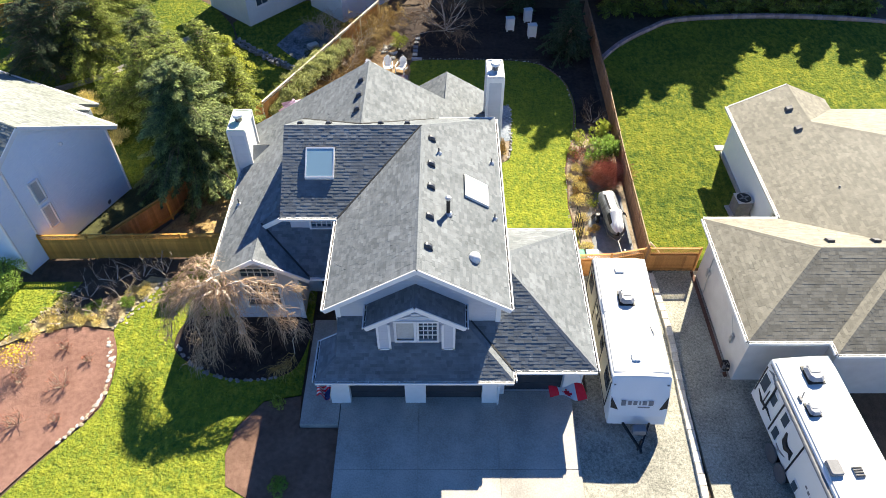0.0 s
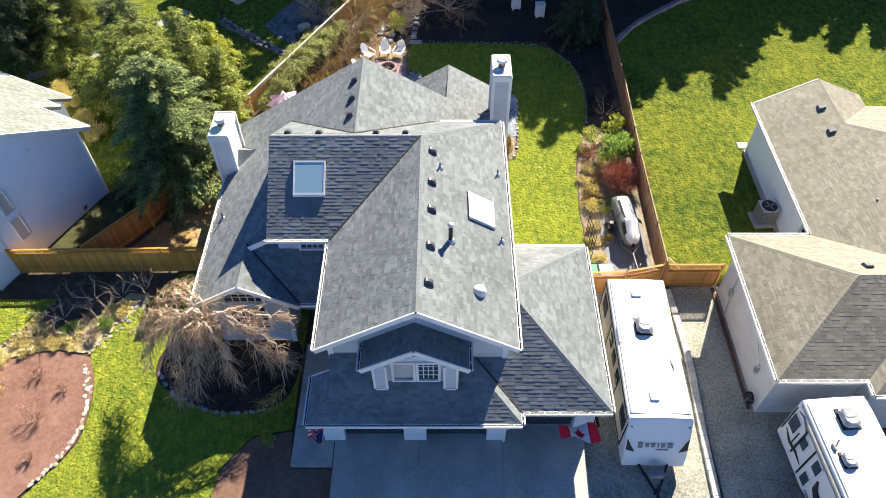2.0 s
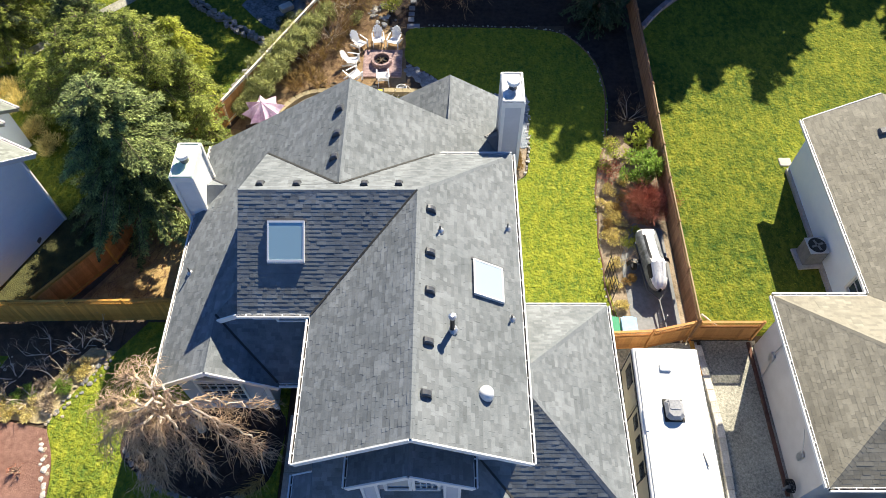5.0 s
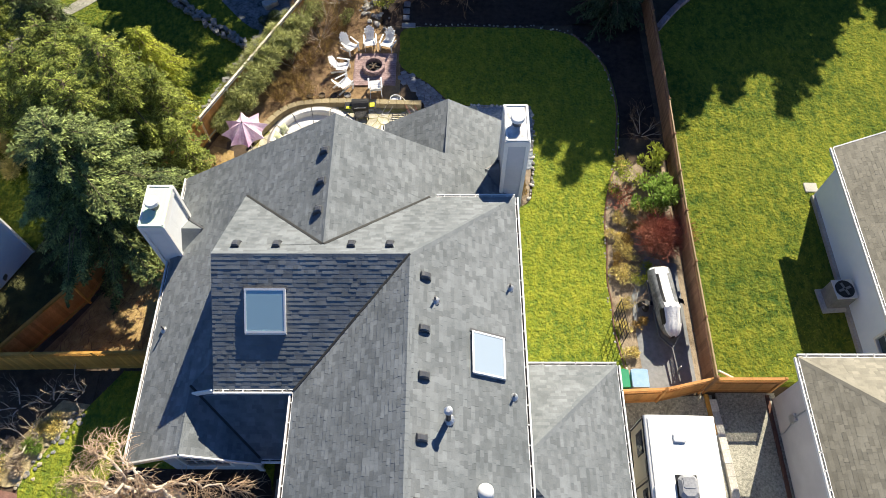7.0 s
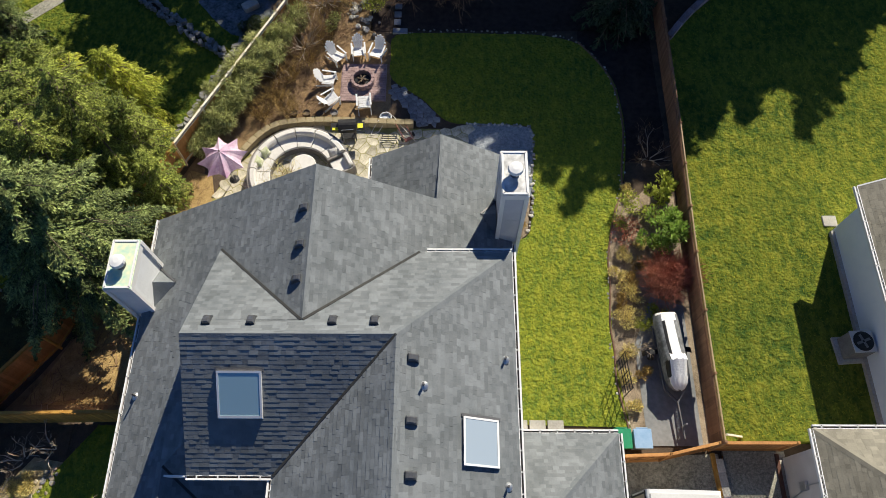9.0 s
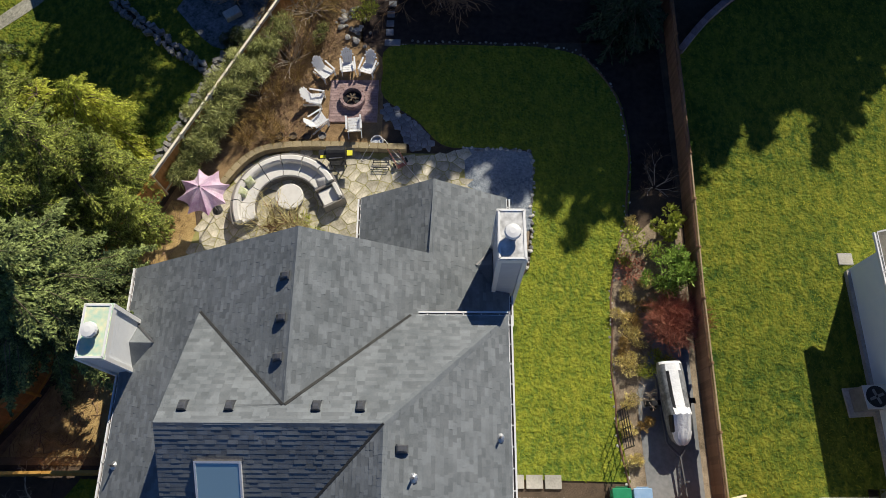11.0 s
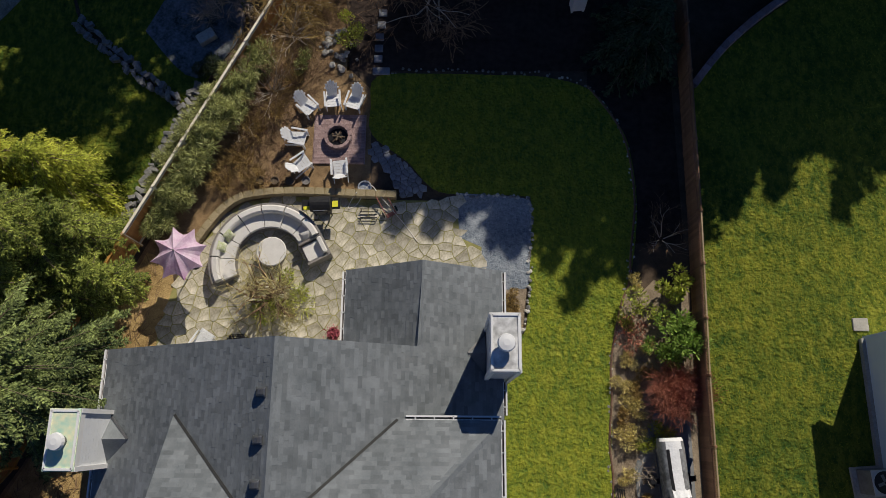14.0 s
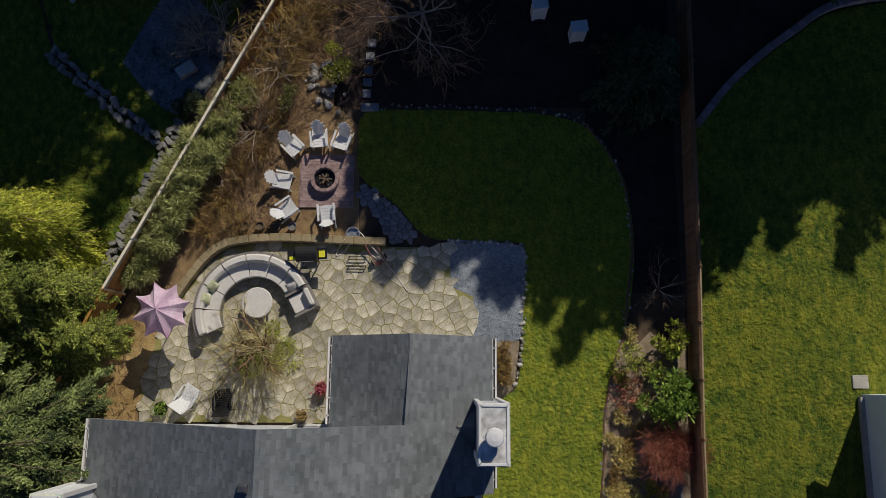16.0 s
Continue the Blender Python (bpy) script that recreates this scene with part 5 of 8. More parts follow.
def back_cottage(x, y, rz, length, depth, eave, label, win):
    """A white gabled house; its ridge runs along the front wall."""
    h = plain_house("neighbour_house", (x, y, 0), label, rz)
    top = lambda u, v: eave + 0.4 * min(v, depth - v)
    wall(h, (0, 0), (length, 0), 0.0, eave, WALL_WHITE, [win])
    window(h, (win[0], 0), (win[1], 0), win[2], win[3], 2, 1)
    wall(h, (0, depth), (0, 0), 0.0, top, WALL_WHITE)
    wall(h, (length, 0), (length, depth), 0.0, top, WALL_WHITE)
    wall(h, (length, depth), (0, depth), 0.0, eave, WALL_WHITE)
    roof(h, [(-0.3, -0.3), (length + 0.3, -0.3), (length + 0.3, depth / 2), (-0.3, depth / 2)], lambda u, v: eave + 0.1 + 0.4 * v, (0, 1), SHINGLE_PALE)
    roof(h, [(-0.3, depth + 0.3), (length + 0.3, depth + 0.3), (length + 0.3, depth / 2), (-0.3, depth / 2)], lambda u, v: eave + 0.1 + 0.4 * (depth - v), (0, -1), SHINGLE_PALE)
    return h


back_cottage(-14.8, 49.48, 49.0, 9.0, 5.0, 2.8, "white sided bungalow beyond the back lawn", (0.9, 2.0, 1.3, 2.3))
back_cottage(-7.7, 50.1, 47.0, 9.0, 3.9, 3.6, "white sided house behind the small terrace", (3.0, 4.4, 1.0, 2.2))
back_house = plain_house("neighbour_house", (2.0, 54.2, 0), "white sided house behind the rear garden")
wall(back_house, (0, 0), (10, 0), 0.0, 3.0, WALL_WHITE, [(2, 3.5, 1.0, 2.1)])
window(back_house, (2, 0), (3.5, 0), 1.0, 2.1, 2, 1)
wall(back_house, (10, 0), (10, 8), 0.0, lambda x, y: 2.9 + 0.4 * min(y, 8 - y), WALL_WHITE)
wall(back_house, (0, 8), (0, 0), 0.0, lambda x, y: 2.9 + 0.4 * min(y, 8 - y), WALL_WHITE)
wall(back_house, (10, 8), (0, 8), 0.0, 3.0, WALL_WHITE)
roof(back_house, [(-0.5, -0.5), (10.5, -0.5), (10.5, 4), (-0.5, 4)], lambda x, y: 3.0 + 0.4 * y, (0, 1), SHINGLE)
roof(back_house, [(-0.5, 8.5), (10.5, 8.5), (10.5, 4), (-0.5, 4)], lambda x, y: 3.0 + 0.4 * (8 - y), (0, -1), SHINGLE)

# ---- travel trailers ----
def rounded(m, x, y_foot, y_top, y1, z0, z1, r):
    """A trailer hull: an end profile with rounded roof edges, drawn out along y, with a nose that rakes forward from y_top at the roof to y_foot below."""
    prof = [(-x, z0), (-x, z0 + 0.5), (-x, z0 + 1.1), (-x, z1 - r)] + [(-x + r - r * math.cos(a), z1 - r + r * math.sin(a)) for a in (0.4, 0.8, 1.2)] + [(-x + r, z1 + 0.01), (0, z1 + 0.05), (x - r, z1 + 0.01)] + [(x - r + r * math.sin(a), z1 - r + r * math.cos(a)) for a in (0.37, 0.77, 1.17)] + [(x, z1 - r), (x, z0 + 1.1), (x, z0 + 0.5), (x, z0)]
    n = len(prof)
    vs, fs = [], []
    rows = ((None, 1.0, 0.0), (None, 1.0, 0.0), (0.55, 1.0, 0.0), (0.2, 0.995, 0.0), (0.05, 0.985, 0.02), (0.0, 0.96, 0.07))
    for i, (back, k, lift) in enumerate(rows):
        for px, pz in prof:
            t = min(1.0, max(0.0, (pz - z0) / (z1 - z0)))
            y = (y1, y1 - 0.06)[i] if back is None else y_foot + (y_top - y_foot) * t ** 1.4 + back
            vs.append((px * k, y, pz - lift * t))
    for i in range(len(rows) - 1):
        fs += [(i * n + j, i * n + j + 1, (i + 1) * n + j + 1, (i + 1) * n + j) for j in range(n - 1)]
        fs.append((i * n + n - 1, i * n, (i + 1) * n, (i + 1) * n + n - 1))
    fs.append(tuple(range(n - 1, -1, -1)))
    # the nose is closed strip by strip, so that it follows the rake
    o = (len(rows) - 1) * n
    fs += [(o + j, o + j + 1, o + n - 2 - j, o + n - 1 - j) for j in range(n // 2)]
    return m.add(vs, fs)


def wheel(parent, x, y, r=0.36, w=0.24):
    wob = part("wheel", Mesh().tube([(x - w / 2, y, r), (x - w / 2 + 0.03, y, r), (x + w / 2 - 0.03, y, r), (x + w / 2, y, r)], [r * 0.93, r, r, r * 0.93], 18), RUBBER, parent)
    part("rim", Mesh().tube([(x - w / 2 - 0.01, y, r), (x + w / 2 + 0.01, y, r)], r * 0.55, 14), METAL, wob)


def ac_unit(parent, x, y, z, s=1.0):
    m = Mesh()
    m.box((x, y, z + 0.15 * s), (0.66 * s, 0.80 * s, 0.30 * s), bevel=0.13 * s)
    ob = part("air_conditioner", m, AIRCON, parent, "pale grey rooftop air conditioner shroud")
    part("top_shell", Mesh().box((x, y + 0.12 * s, z + 0.27 * s), (0.46 * s, 0.42 * s, 0.10 * s), bevel=0.045 * s), AIRCON, ob)
    part("base_tray", Mesh().box((x, y, z + 0.02), (0.72 * s, 0.86 * s, 0.04), bevel=0.015), BLACK, ob)


trailer = thing("travel_trailer", (8.32, 19.2, 0.16), "white travel trailer with cream side panels parked on gravel", "trailer", -1.4)
part("hull", rounded(Mesh(), 1.25, -4.12, -3.22, 3.42, 0.5, 2.72, 0.1), FIBRE, trailer)
nose = lambda z: -4.12 + 0.9 * min(1.0, (z - 0.5) / 2.22) ** 1.4
part("roof_membrane", Mesh().box((0, 0.15, 2.745), (2.3, 6.3, 0.05), bevel=0.02), ROOFMEMBRANE, trailer, "white roof membrane")
for y0, y1 in ((-3.2, -1.3), (-1.28, 1.2), (1.22, 3.3)):
    part("side_panel", Mesh().box((-1.25, (y0 + y1) / 2, 1.6), (0.03, y1 - y0, 1.75), bevel=0.01), CREAM, trailer, "cream side panel")
for y, z, w, h in ((-2.75, 1.9, 0.75, 0.75), (-1.05, 2.0, 0.5, 0.55), (-0.1, 2.0, 0.5, 0.55), (0.75, 2.0, 0.45, 0.5), (2.6, 1.9, 0.75, 0.75)):
    wdw = part("window", Mesh().box((-1.275, y, z), (0.03, w + 0.08, h + 0.08), bevel=0.012), BLACK, trailer, "dark trailer window")
    part("pane", Mesh().box((-1.29, y, z), (0.015, w, h)), GLASS, wdw)
part("door", Mesh().box((-1.28, 1.65, 1.55), (0.03, 0.65, 1.8), bevel=0.015), CREAM, trailer)
m = Mesh()
for y in (-3.35, -1.29, 1.21, 3.32):
    m.box((-1.27, y, 1.6), (0.03, 0.05, 1.9))
m.box((-1.27, 0.05, 0.72), (0.03, 6.7, 0.08))
m.box((-1.27, 0.05, 2.56), (0.03, 6.7, 0.05))
part("side_trim", m, BLACK, trailer)
ac_unit(trailer, -0.06, 0.93, 2.76)
part("roof_hatch", Mesh().box((-0.12, 2.6, 2.80), (0.42, 0.3, 0.1), bevel=0.03), FIBRE, trailer)
part("roof_hatch", Mesh().box((-0.14, -2.3, 2.80), (0.36, 0.36, 0.1), bevel=0.03), FIBRE, trailer)
part("awning_arm", Mesh().box((-1.1, 0.55, 2.76), (0.14, 0.85, 0.1), bevel=0.03), FIBRE, trailer)
part("antenna", Mesh().tube([(0.75, -0.6, 2.77), (0.85, -1.1, 2.82)], 0.02), GREYPLASTIC, trailer)
for x in (-1.1, 1.1):
    part("clearance_lamp", Mesh().box((x, nose(2.42) - 0.02, 2.42), (0.08, 0.04, 0.05)), GREYPLASTIC, trailer)
# brand mark as plain shapes
for x, w, h in ((-0.66, 0.19, 0.26), (-0.4, 0.15, 0.19), (-0.17, 0.16, 0.19), (0.03, 0.06, 0.19), (0.22, 0.17, 0.19), (0.49, 0.2, 0.24)):
    part("nose_mark", Mesh().box((x, nose(1.62) - 0.006, 1.62), (w, 0.02, h), Matrix.Rotation(radians(-22), 3, "X")), GREYPLASTIC, trailer, "dark block of a brand mark")
part("nose_mark", Mesh().box((0.2, nose(1.42) - 0.006, 1.42), (0.5, 0.02, 0.05), Matrix.Rotation(radians(-20), 3, "X")), GREYPLASTIC, trailer, "thin dark bar of a brand mark")
for sx in (-1, 1):
    m = Mesh()
    a, b, c = (sx * 1.19, nose(1.9) - 0.012, 1.9), (sx * 1.19, nose(1.4) - 0.012, 1.4), (sx * 0.86, nose(1.3) - 0.012, 1.3)
    m.add([a, b, c, (a[0], a[1] + 0.02, a[2]), (b[0], b[1] + 0.02, b[2]), (c[0], c[1] + 0.02, c[2])], [(0, 1, 2), (3, 5, 4), (0, 2, 5, 3), (1, 4, 5, 2), (0, 3, 4, 1)])
    part("nose_stripe", m, BLACK, trailer)
m = Mesh()
m.bar((-0.7, -3.8, 0.55), (0, -5.3, 0.5), 0.08, 0.12).bar((0.7, -3.8, 0.55), (0, -5.3, 0.5), 0.08, 0.12).tube([(0, -5.1, 0.1), (0, -5.1, 0.95)], 0.05).box((0, -5.35, 0.52), (0.1, 0.25, 0.1))
part("drawbar", m, BLACK, trailer)
part("battery_box", Mesh().box((0.02, -4.55, 0.78), (0.55, 0.36, 0.34), bevel=0.04), GREYPLASTIC, trailer, "grey battery and gas box on the drawbar")
part("chassis", Mesh().box((0, 0, 0.55), (2.2, 6.6, 0.16)), BLACK, trailer)
for y in (-0.1, 0.75):
    for x in (-1.05, 1.05):
        wheel(trailer, x, y)

motorhome = thing("travel_trailer", (15.09, 12.15, 0.12), "white travel trailer with black graphics and grey roof vents", "trailer", 4.0)
part("hull", rounded(Mesh(), 1.25, -4.9, -4.6, 4.45, 0.7, 3.3, 0.1), FIBRE, motorhome)
part("roof_membrane", Mesh().box((0, 0, 3.325), (2.3, 8.6, 0.05), bevel=0.02), ROOFMEMBRANE, motorhome, "white roof membrane")
for y, z, w, h in ((4.02, 2.2, 0.5, 0.8), (3.2, 2.25, 0.42, 0.55), (2.15, 2.4, 0.4, 0.6), (2.2, 1.3, 0.36, 0.6), (0.05, 1.0, 0.35, 0.4), (-1.9, 2.2, 0.9, 0.6)):
    wdw = part("window", Mesh().box((-1.265, y, z), (0.04, w + 0.1, h + 0.1), bevel=0.012), FIBRE, motorhome, "dark trailer window")
    part("pane", Mesh().box((-1.287, y, z), (0.02, w, h)), GLASS, wdw)
for y, z, w, h in ((2.62, 1.9, 0.07, 2.1), (0.77, 1.75, 0.07, 2.1), (3.62, 1.75, 0.05, 0.9), (4.38, 2.0, 0.06, 1.7)):
    part("side_stripe", Mesh().box((-1.262, y, z), (0.03, w, h)), BLACK, motorhome)
m = Mesh()
m.tube([(-1.26, 1.75, 2.1), (-1.265, 1.62, 1.75), (-1.265, 1.35, 1.6), (-1.265, 1.05, 1.75), (-1.26, 0.95, 1.4)], [0.05, 0.14, 0.16, 0.13, 0.03], 6)
part("side_graphic", m, BLACK, motorhome, "black swooping side graphic")
m = Mesh()
m.tube([(-1.26, 4.2, 1.5), (-1.265, 3.7, 1.3), (-1.265, 3.2, 1.42), (-1.26, 2.75, 1.3)], [0.02, 0.07, 0.06, 0.02], 6)
part("side_graphic", m, BLACK, motorhome, "black swooping side graphic")
m = Mesh()
m.tube([(-1.265, 4.2, 2.85), (-1.27, 3.9, 3.0), (-1.265, 3.5, 2.8), (-1.265, 3.3, 2.5)], [0.02, 0.05, 0.05, 0.02], 6)
part("side_graphic", m, GREYPLASTIC, motorhome, "grey curved side graphic")
m = Mesh()
m.tube([(-1.265, 1.9, 1.0), (-1.27, 1.6, 0.95), (-1.265, 1.2, 1.15)], [0.02, 0.05, 0.02], 6)
part("side_graphic", m, GREYPLASTIC, motorhome, "grey curved side graphic")
m = Mesh()
for k in range(5):
    m.box((-1.262, -0.35 - k * 0.22, 1.75 - 0.04 * k), (0.02, 0.13, 0.08 + 0.05 * (k % 2)))
part("side_mark", m, GREYPLASTIC, motorhome, "small dark bars of a side mark")
part("awning", Mesh().tube([(-1.33, -3.9, 3.08), (-1.33, 3.5, 3.08)], 0.085, 10), GREYPLASTIC, motorhome, "rolled awning in a grey housing")
for y in (3.35, -3.7):
    part("awning_arm", Mesh().bar((-1.32, y, 3.0), (-1.32, y, 1.2), 0.06, 0.06), BLACK, motorhome)
part("gutter_trim", Mesh().box((-1.26, 0.0, 3.16), (0.04, 8.6, 0.06)), GREYPLASTIC, motorhome)
ac_unit(motorhome, 0.08, 3.55, 3.35)
ac_unit(motorhome, -0.6, 2.0, 3.35, 0.72)
m = Mesh().box((-0.88, -0.4, 3.43), (0.5, 0.62, 0.18), bevel=0.05)
part("roof_vent", m, GREYPLASTIC, motorhome, "grey domed roof vent")
lou = part("roof_vent", Mesh().box((-0.05, -0.6, 3.385), (0.36, 0.42, 0.07), bevel=0.02), GREYPLASTIC, motorhome, "louvred grey roof vent")
for k in range(4):
    part("louvre", Mesh().box((-0.05, -0.75 + k * 0.1, 3.43), (0.32, 0.04, 0.02)), BLACK, lou)
part("antenna", Mesh().box((-0.9, 2.5, 3.4), (0.12, 0.28, 0.1), bevel=0.03).tube([(-0.85, 2.5, 3.4), (-0.7, 2.7, 3.55)], 0.03), GREYPLASTIC, motorhome)
m = Mesh()
m.tube([(-1.3, 1.75, 0.42), (-1.38, 1.75, 0.42)], 0.42, 16).tube([(-1.3, 0.85, 0.42), (-1.38, 0.85, 0.42)], 0.42, 16)
part("wheel_cover", m, VENT_GREY, motorhome, "grey cloth wheel covers")
part("chassis", Mesh().box((0, 0, 0.6), (2.2, 8.6, 0.2)), BLACK, motorhome)
for y in (1.75, 0.85):
    for x in (-1.1, 1.1):
        wheel(motorhome, x, y)

# ---- plants ----
def leaves(rng, P, D, length, width, flat=0.4):
    """Small pointed leaves at points P along ways D; flat: how much they lie face up."""
    n = len(P)
    D = D / np.maximum(np.linalg.norm(D, axis=1, keepdims=True), 1e-6)
    R = rng.normal(size=(n, 3)) * 0.6
    R[:, 2] += flat
    side = np.cross(D, R)
    side /= np.maximum(np.linalg.norm(side, axis=1, keepdims=True), 1e-6)
    L = (length * rng.uniform(0.7, 1.3, n))[:, None]
    W = (width * rng.uniform(0.7, 1.3, n))[:, None]
    V = np.empty((n, 4, 3))
    V[:, 0] = P - D * L * 0.5
    V[:, 1] = P + side * W * 0.5
    V[:, 2] = P + D * L * 0.5
    V[:, 3] = P - side * W * 0.5
    V = V.reshape(-1, 3)
    me_v = [tuple(p) for p in V.tolist()]
    me_f = [(i, i + 1, i + 2, i + 3) for i in range(0, 4 * n, 4)]
    m = Mesh()
    m.v, m.f = me_v, me_f
    return m


def conifer(name, x, y, h, r, material, label, seed, clear=0.05, leaf=(0.24, 0.10), dense=1.0, droop=0.25, z0=0.0, lump=0.3, group="", shape=0.75, tops=1, hang=0.12, gap=0.12, tier=1.0):
    """A conifer: tapered trunk, whorls of limbs and sprays of foliage on them; tops: how many leaders share the crown."""
    rng = np.random.default_rng(seed)
    t = thing(name, (x, y, z0), label, "tree", group=group)
    up = 0.97 if tops == 1 else 0.55
    part("trunk", Mesh().tube([(0, 0, -0.1), (0.02, 0, h * up * 0.5), (0, 0.02, h * up)], [0.05 * r + 0.06, 0.03 * r + 0.04, 0.015], 8), BARK, t)
    limbs = Mesh()
    P, D = [], []
    for top in range(tops):
        q = 0.0 if tops == 1 else r * 0.5
        aa = 6.283 * top / tops + rng.uniform(0, 1)
        cx, cy = q * math.cos(aa), q * math.sin(aa)
        hh = h * (1.0 if top == 0 else rng.uniform(0.68, 0.95))
        rr = r * (1.0 if tops == 1 else rng.uniform(0.6, 0.8))
        z = hh * clear + 0.1
        while z < hh * 0.99:
            k = (z - hh * clear) / (hh * (1 - clear))
            R = rr * (1 - k) ** shape * (0.75 + 0.25 * min(1, k * 8)) + 0.12
            nb = int(6 + 5 * (1 - k))
            a0 = rng.uniform(0, 6.28)
            for b in range(nb):
                a = a0 + 6.283 * b / nb + rng.normal() * 0.25
                if rng.uniform() < gap:
                    continue
                ln = R * rng.uniform(1 - lump, 1 + lump * 0.5) * (1 + 0.16 * math.sin(3 * a + z * 1.7 + seed) + 0.10 * math.sin(5 * a - z * 2.3))
                up = 0.25 * k + rng.normal() * 0.1
                tip = np.array((math.cos(a) * ln, math.sin(a) * ln, ln * (up - droop * ln / rr)))
                mid = np.array((math.cos(a) * ln * 0.5, math.sin(a) * ln * 0.5, ln * 0.5 * (up + 0.12)))
                base = np.array((cx, cy, z))
                if ln > 0.5:
                    limbs.tube([tuple(base), tuple(mid + base), tuple(tip + base)], [0.03, 0.018, 0.006], 4, False)
                n = int(max(4, ln * 10 * dense))
                u = np.clip(np.linspace(0.16, 1.0, n) + rng.normal(size=n) * 0.03, 0.1, 1.02)
                c = 2 * np.outer(u * (1 - u), mid) + np.outer(u * u, tip) + base
                way = 2 * np.outer(1 - 2 * u, mid) + 2 * np.outer(u, tip)
                way /= np.linalg.norm(way, axis=1, keepdims=True)
                flank = np.stack((-way[:, 1], way[:, 0], np.zeros(n)), 1) * np.where(np.arange(n) % 2, 1.0, -1.0)[:, None]
                twig = way * rng.uniform(0.5, 1.0, (n, 1)) + flank * rng.uniform(0.4, 1.0, (n, 1)) + rng.normal(size=(n, 3)) * 0.16 - (0, 0, hang)
                reach = (0.10 + 0.42 * min(ln, 1.8) * (1.08 - u)) * rng.uniform(0.6, 1.25, n)
                q = 6
                v = (np.arange(q) + 0.5) / q
                pts = c[:, None] + twig[:, None] * (reach[:, None] * v)[:, :, None]
                pts[:, :, 2] -= hang * 0.8 * (reach[:, None] * v) ** 2
                pts += rng.normal(size=pts.shape) * (0.02, 0.02, 0.03)
                d = np.repeat(twig[:, None], q, 1) + rng.normal(size=pts.shape) * 0.42
                P.append(pts.reshape(-1, 3))
                D.append(d.reshape(-1, 3))
            z += (0.22 + 0.20 * (1 - k)) * (hh / 7) ** 0.4 / dense ** 0.3 * tier
    part("branchwork", limbs, BARK, t)
    part("crown", leaves(rng, np.concatenate(P), np.concatenate(D), *leaf, flat=2.2), material, t)
    return t


def shrub(name, x, y, r, h, material, label, seed, n=900, leaf=(0.11, 0.05), z0=0.0, lumps=7, up=0.5, category="shrub", tight=1.0):
    """A leafy shrub: stems and clumps of leaves with gaps between."""
    rng = np.random.default_rng(seed)
    t = thing(name, (x, y, z0), label, category)
    stems = Mesh()
    P, D = [], []
    for k in range(lumps):
        a = rng.uniform(0, 6.28)
        q = math.sqrt(rng.uniform(0, 1)) * r * 0.72
        c = np.array((math.cos(a) * q, math.sin(a) * q, h * rng.uniform(0.45, 0.8) * (1 - 0.4 * (q / r) ** 2)))
        stems.tube([(0.03 * math.cos(a), 0.03 * math.sin(a), -0.05), tuple(c * (0.5, 0.5, 0.6)), tuple(c)], [0.025, 0.016, 0.008], 4, False)
        m = n // lumps
        v = rng.normal(size=(m, 3))
        v /= np.linalg.norm(v, axis=1, keepdims=True)
        rad = r * tight * rng.uniform(0.3, 0.5) * rng.uniform(0.4, 1.0, m) ** 0.5
        p = c + v * rad[:, None] * (1, 1, min(1.0, h / r * 0.7))
        p[:, 2] = np.maximum(p[:, 2], 0.02)
        P.append(p)
        D.append(v + (0, 0, up) + rng.normal(size=(m, 3)) * 0.4)
    tagged(part("branchwork", stems, BARK, t), kind="stuff")
    part("crown", leaves(rng, np.concatenate(P), np.concatenate(D), *leaf), material, t)
    return t


def twiggy(name, x, y, h, r, material, label, seed, stems=5, depth=4, weep=0.0, category="tree", z0=0.0, bark=None, thick=0.05, fork=3, lean=0.5, least=0.006, aim=(0.0, 0.0)):
    """A leafless tree or shrub: stems that fork again and again into thin twigs; weep bends them down."""
    rng = random.Random(seed)
    t = thing(name, (x, y, z0), label, category)
    wood, fine = Mesh(), Mesh()

    def grow(p, d, ln, rad, level):
        pts, rr = [p], [rad]
        n = 3 if level < 2 else 4
        for i in range(n):
            d = (d + Vector((rng.gauss(0, 0.16), rng.gauss(0, 0.16), rng.gauss(0, 0.12) - weep * 0.33 * (level >= 1) * (1 + 0.5 * level)))).normalized()
            p = p + d * (ln / n)
            if p.z < 0.12:
                p.z = 0.12
            pts.append(p.copy())
            rr.append(max(least, rad * (1 - 0.45 * (i + 1) / n)))
        (wood if level < 2 else fine).tube(pts, rr, 5 if level < 2 else 3, False)
        if level < depth:
            for _ in range(fork if level else fork + 1):
                k = rng.randint(1, n)
                a = rng.uniform(0, 6.283)
                e = (d + Vector((math.cos(a), math.sin(a), rng.uniform(-0.2, 0.6))) * 0.75).normalized()
                grow(pts[k].copy(), e, ln * rng.uniform(0.55, 0.8), rr[k] * 0.6, level + 1)

    for s in range(stems):
        a = 6.283 * s / stems + rng.uniform(-0.4, 0.4)
        d = Vector((math.cos(a) * lean + aim[0], math.sin(a) * lean + aim[1], 1.0)).normalized()
        grow(Vector((math.cos(a) * 0.06, math.sin(a) * 0.06, -0.05)), d, h * 0.5 * rng.uniform(0.8, 1.1), thick, 0)
    tagged(part("branchwork", wood, bark or PALEBARK, t), kind="stuff")
    tagged(part("brushwood", fine, material, t), kind="stuff")
    return t


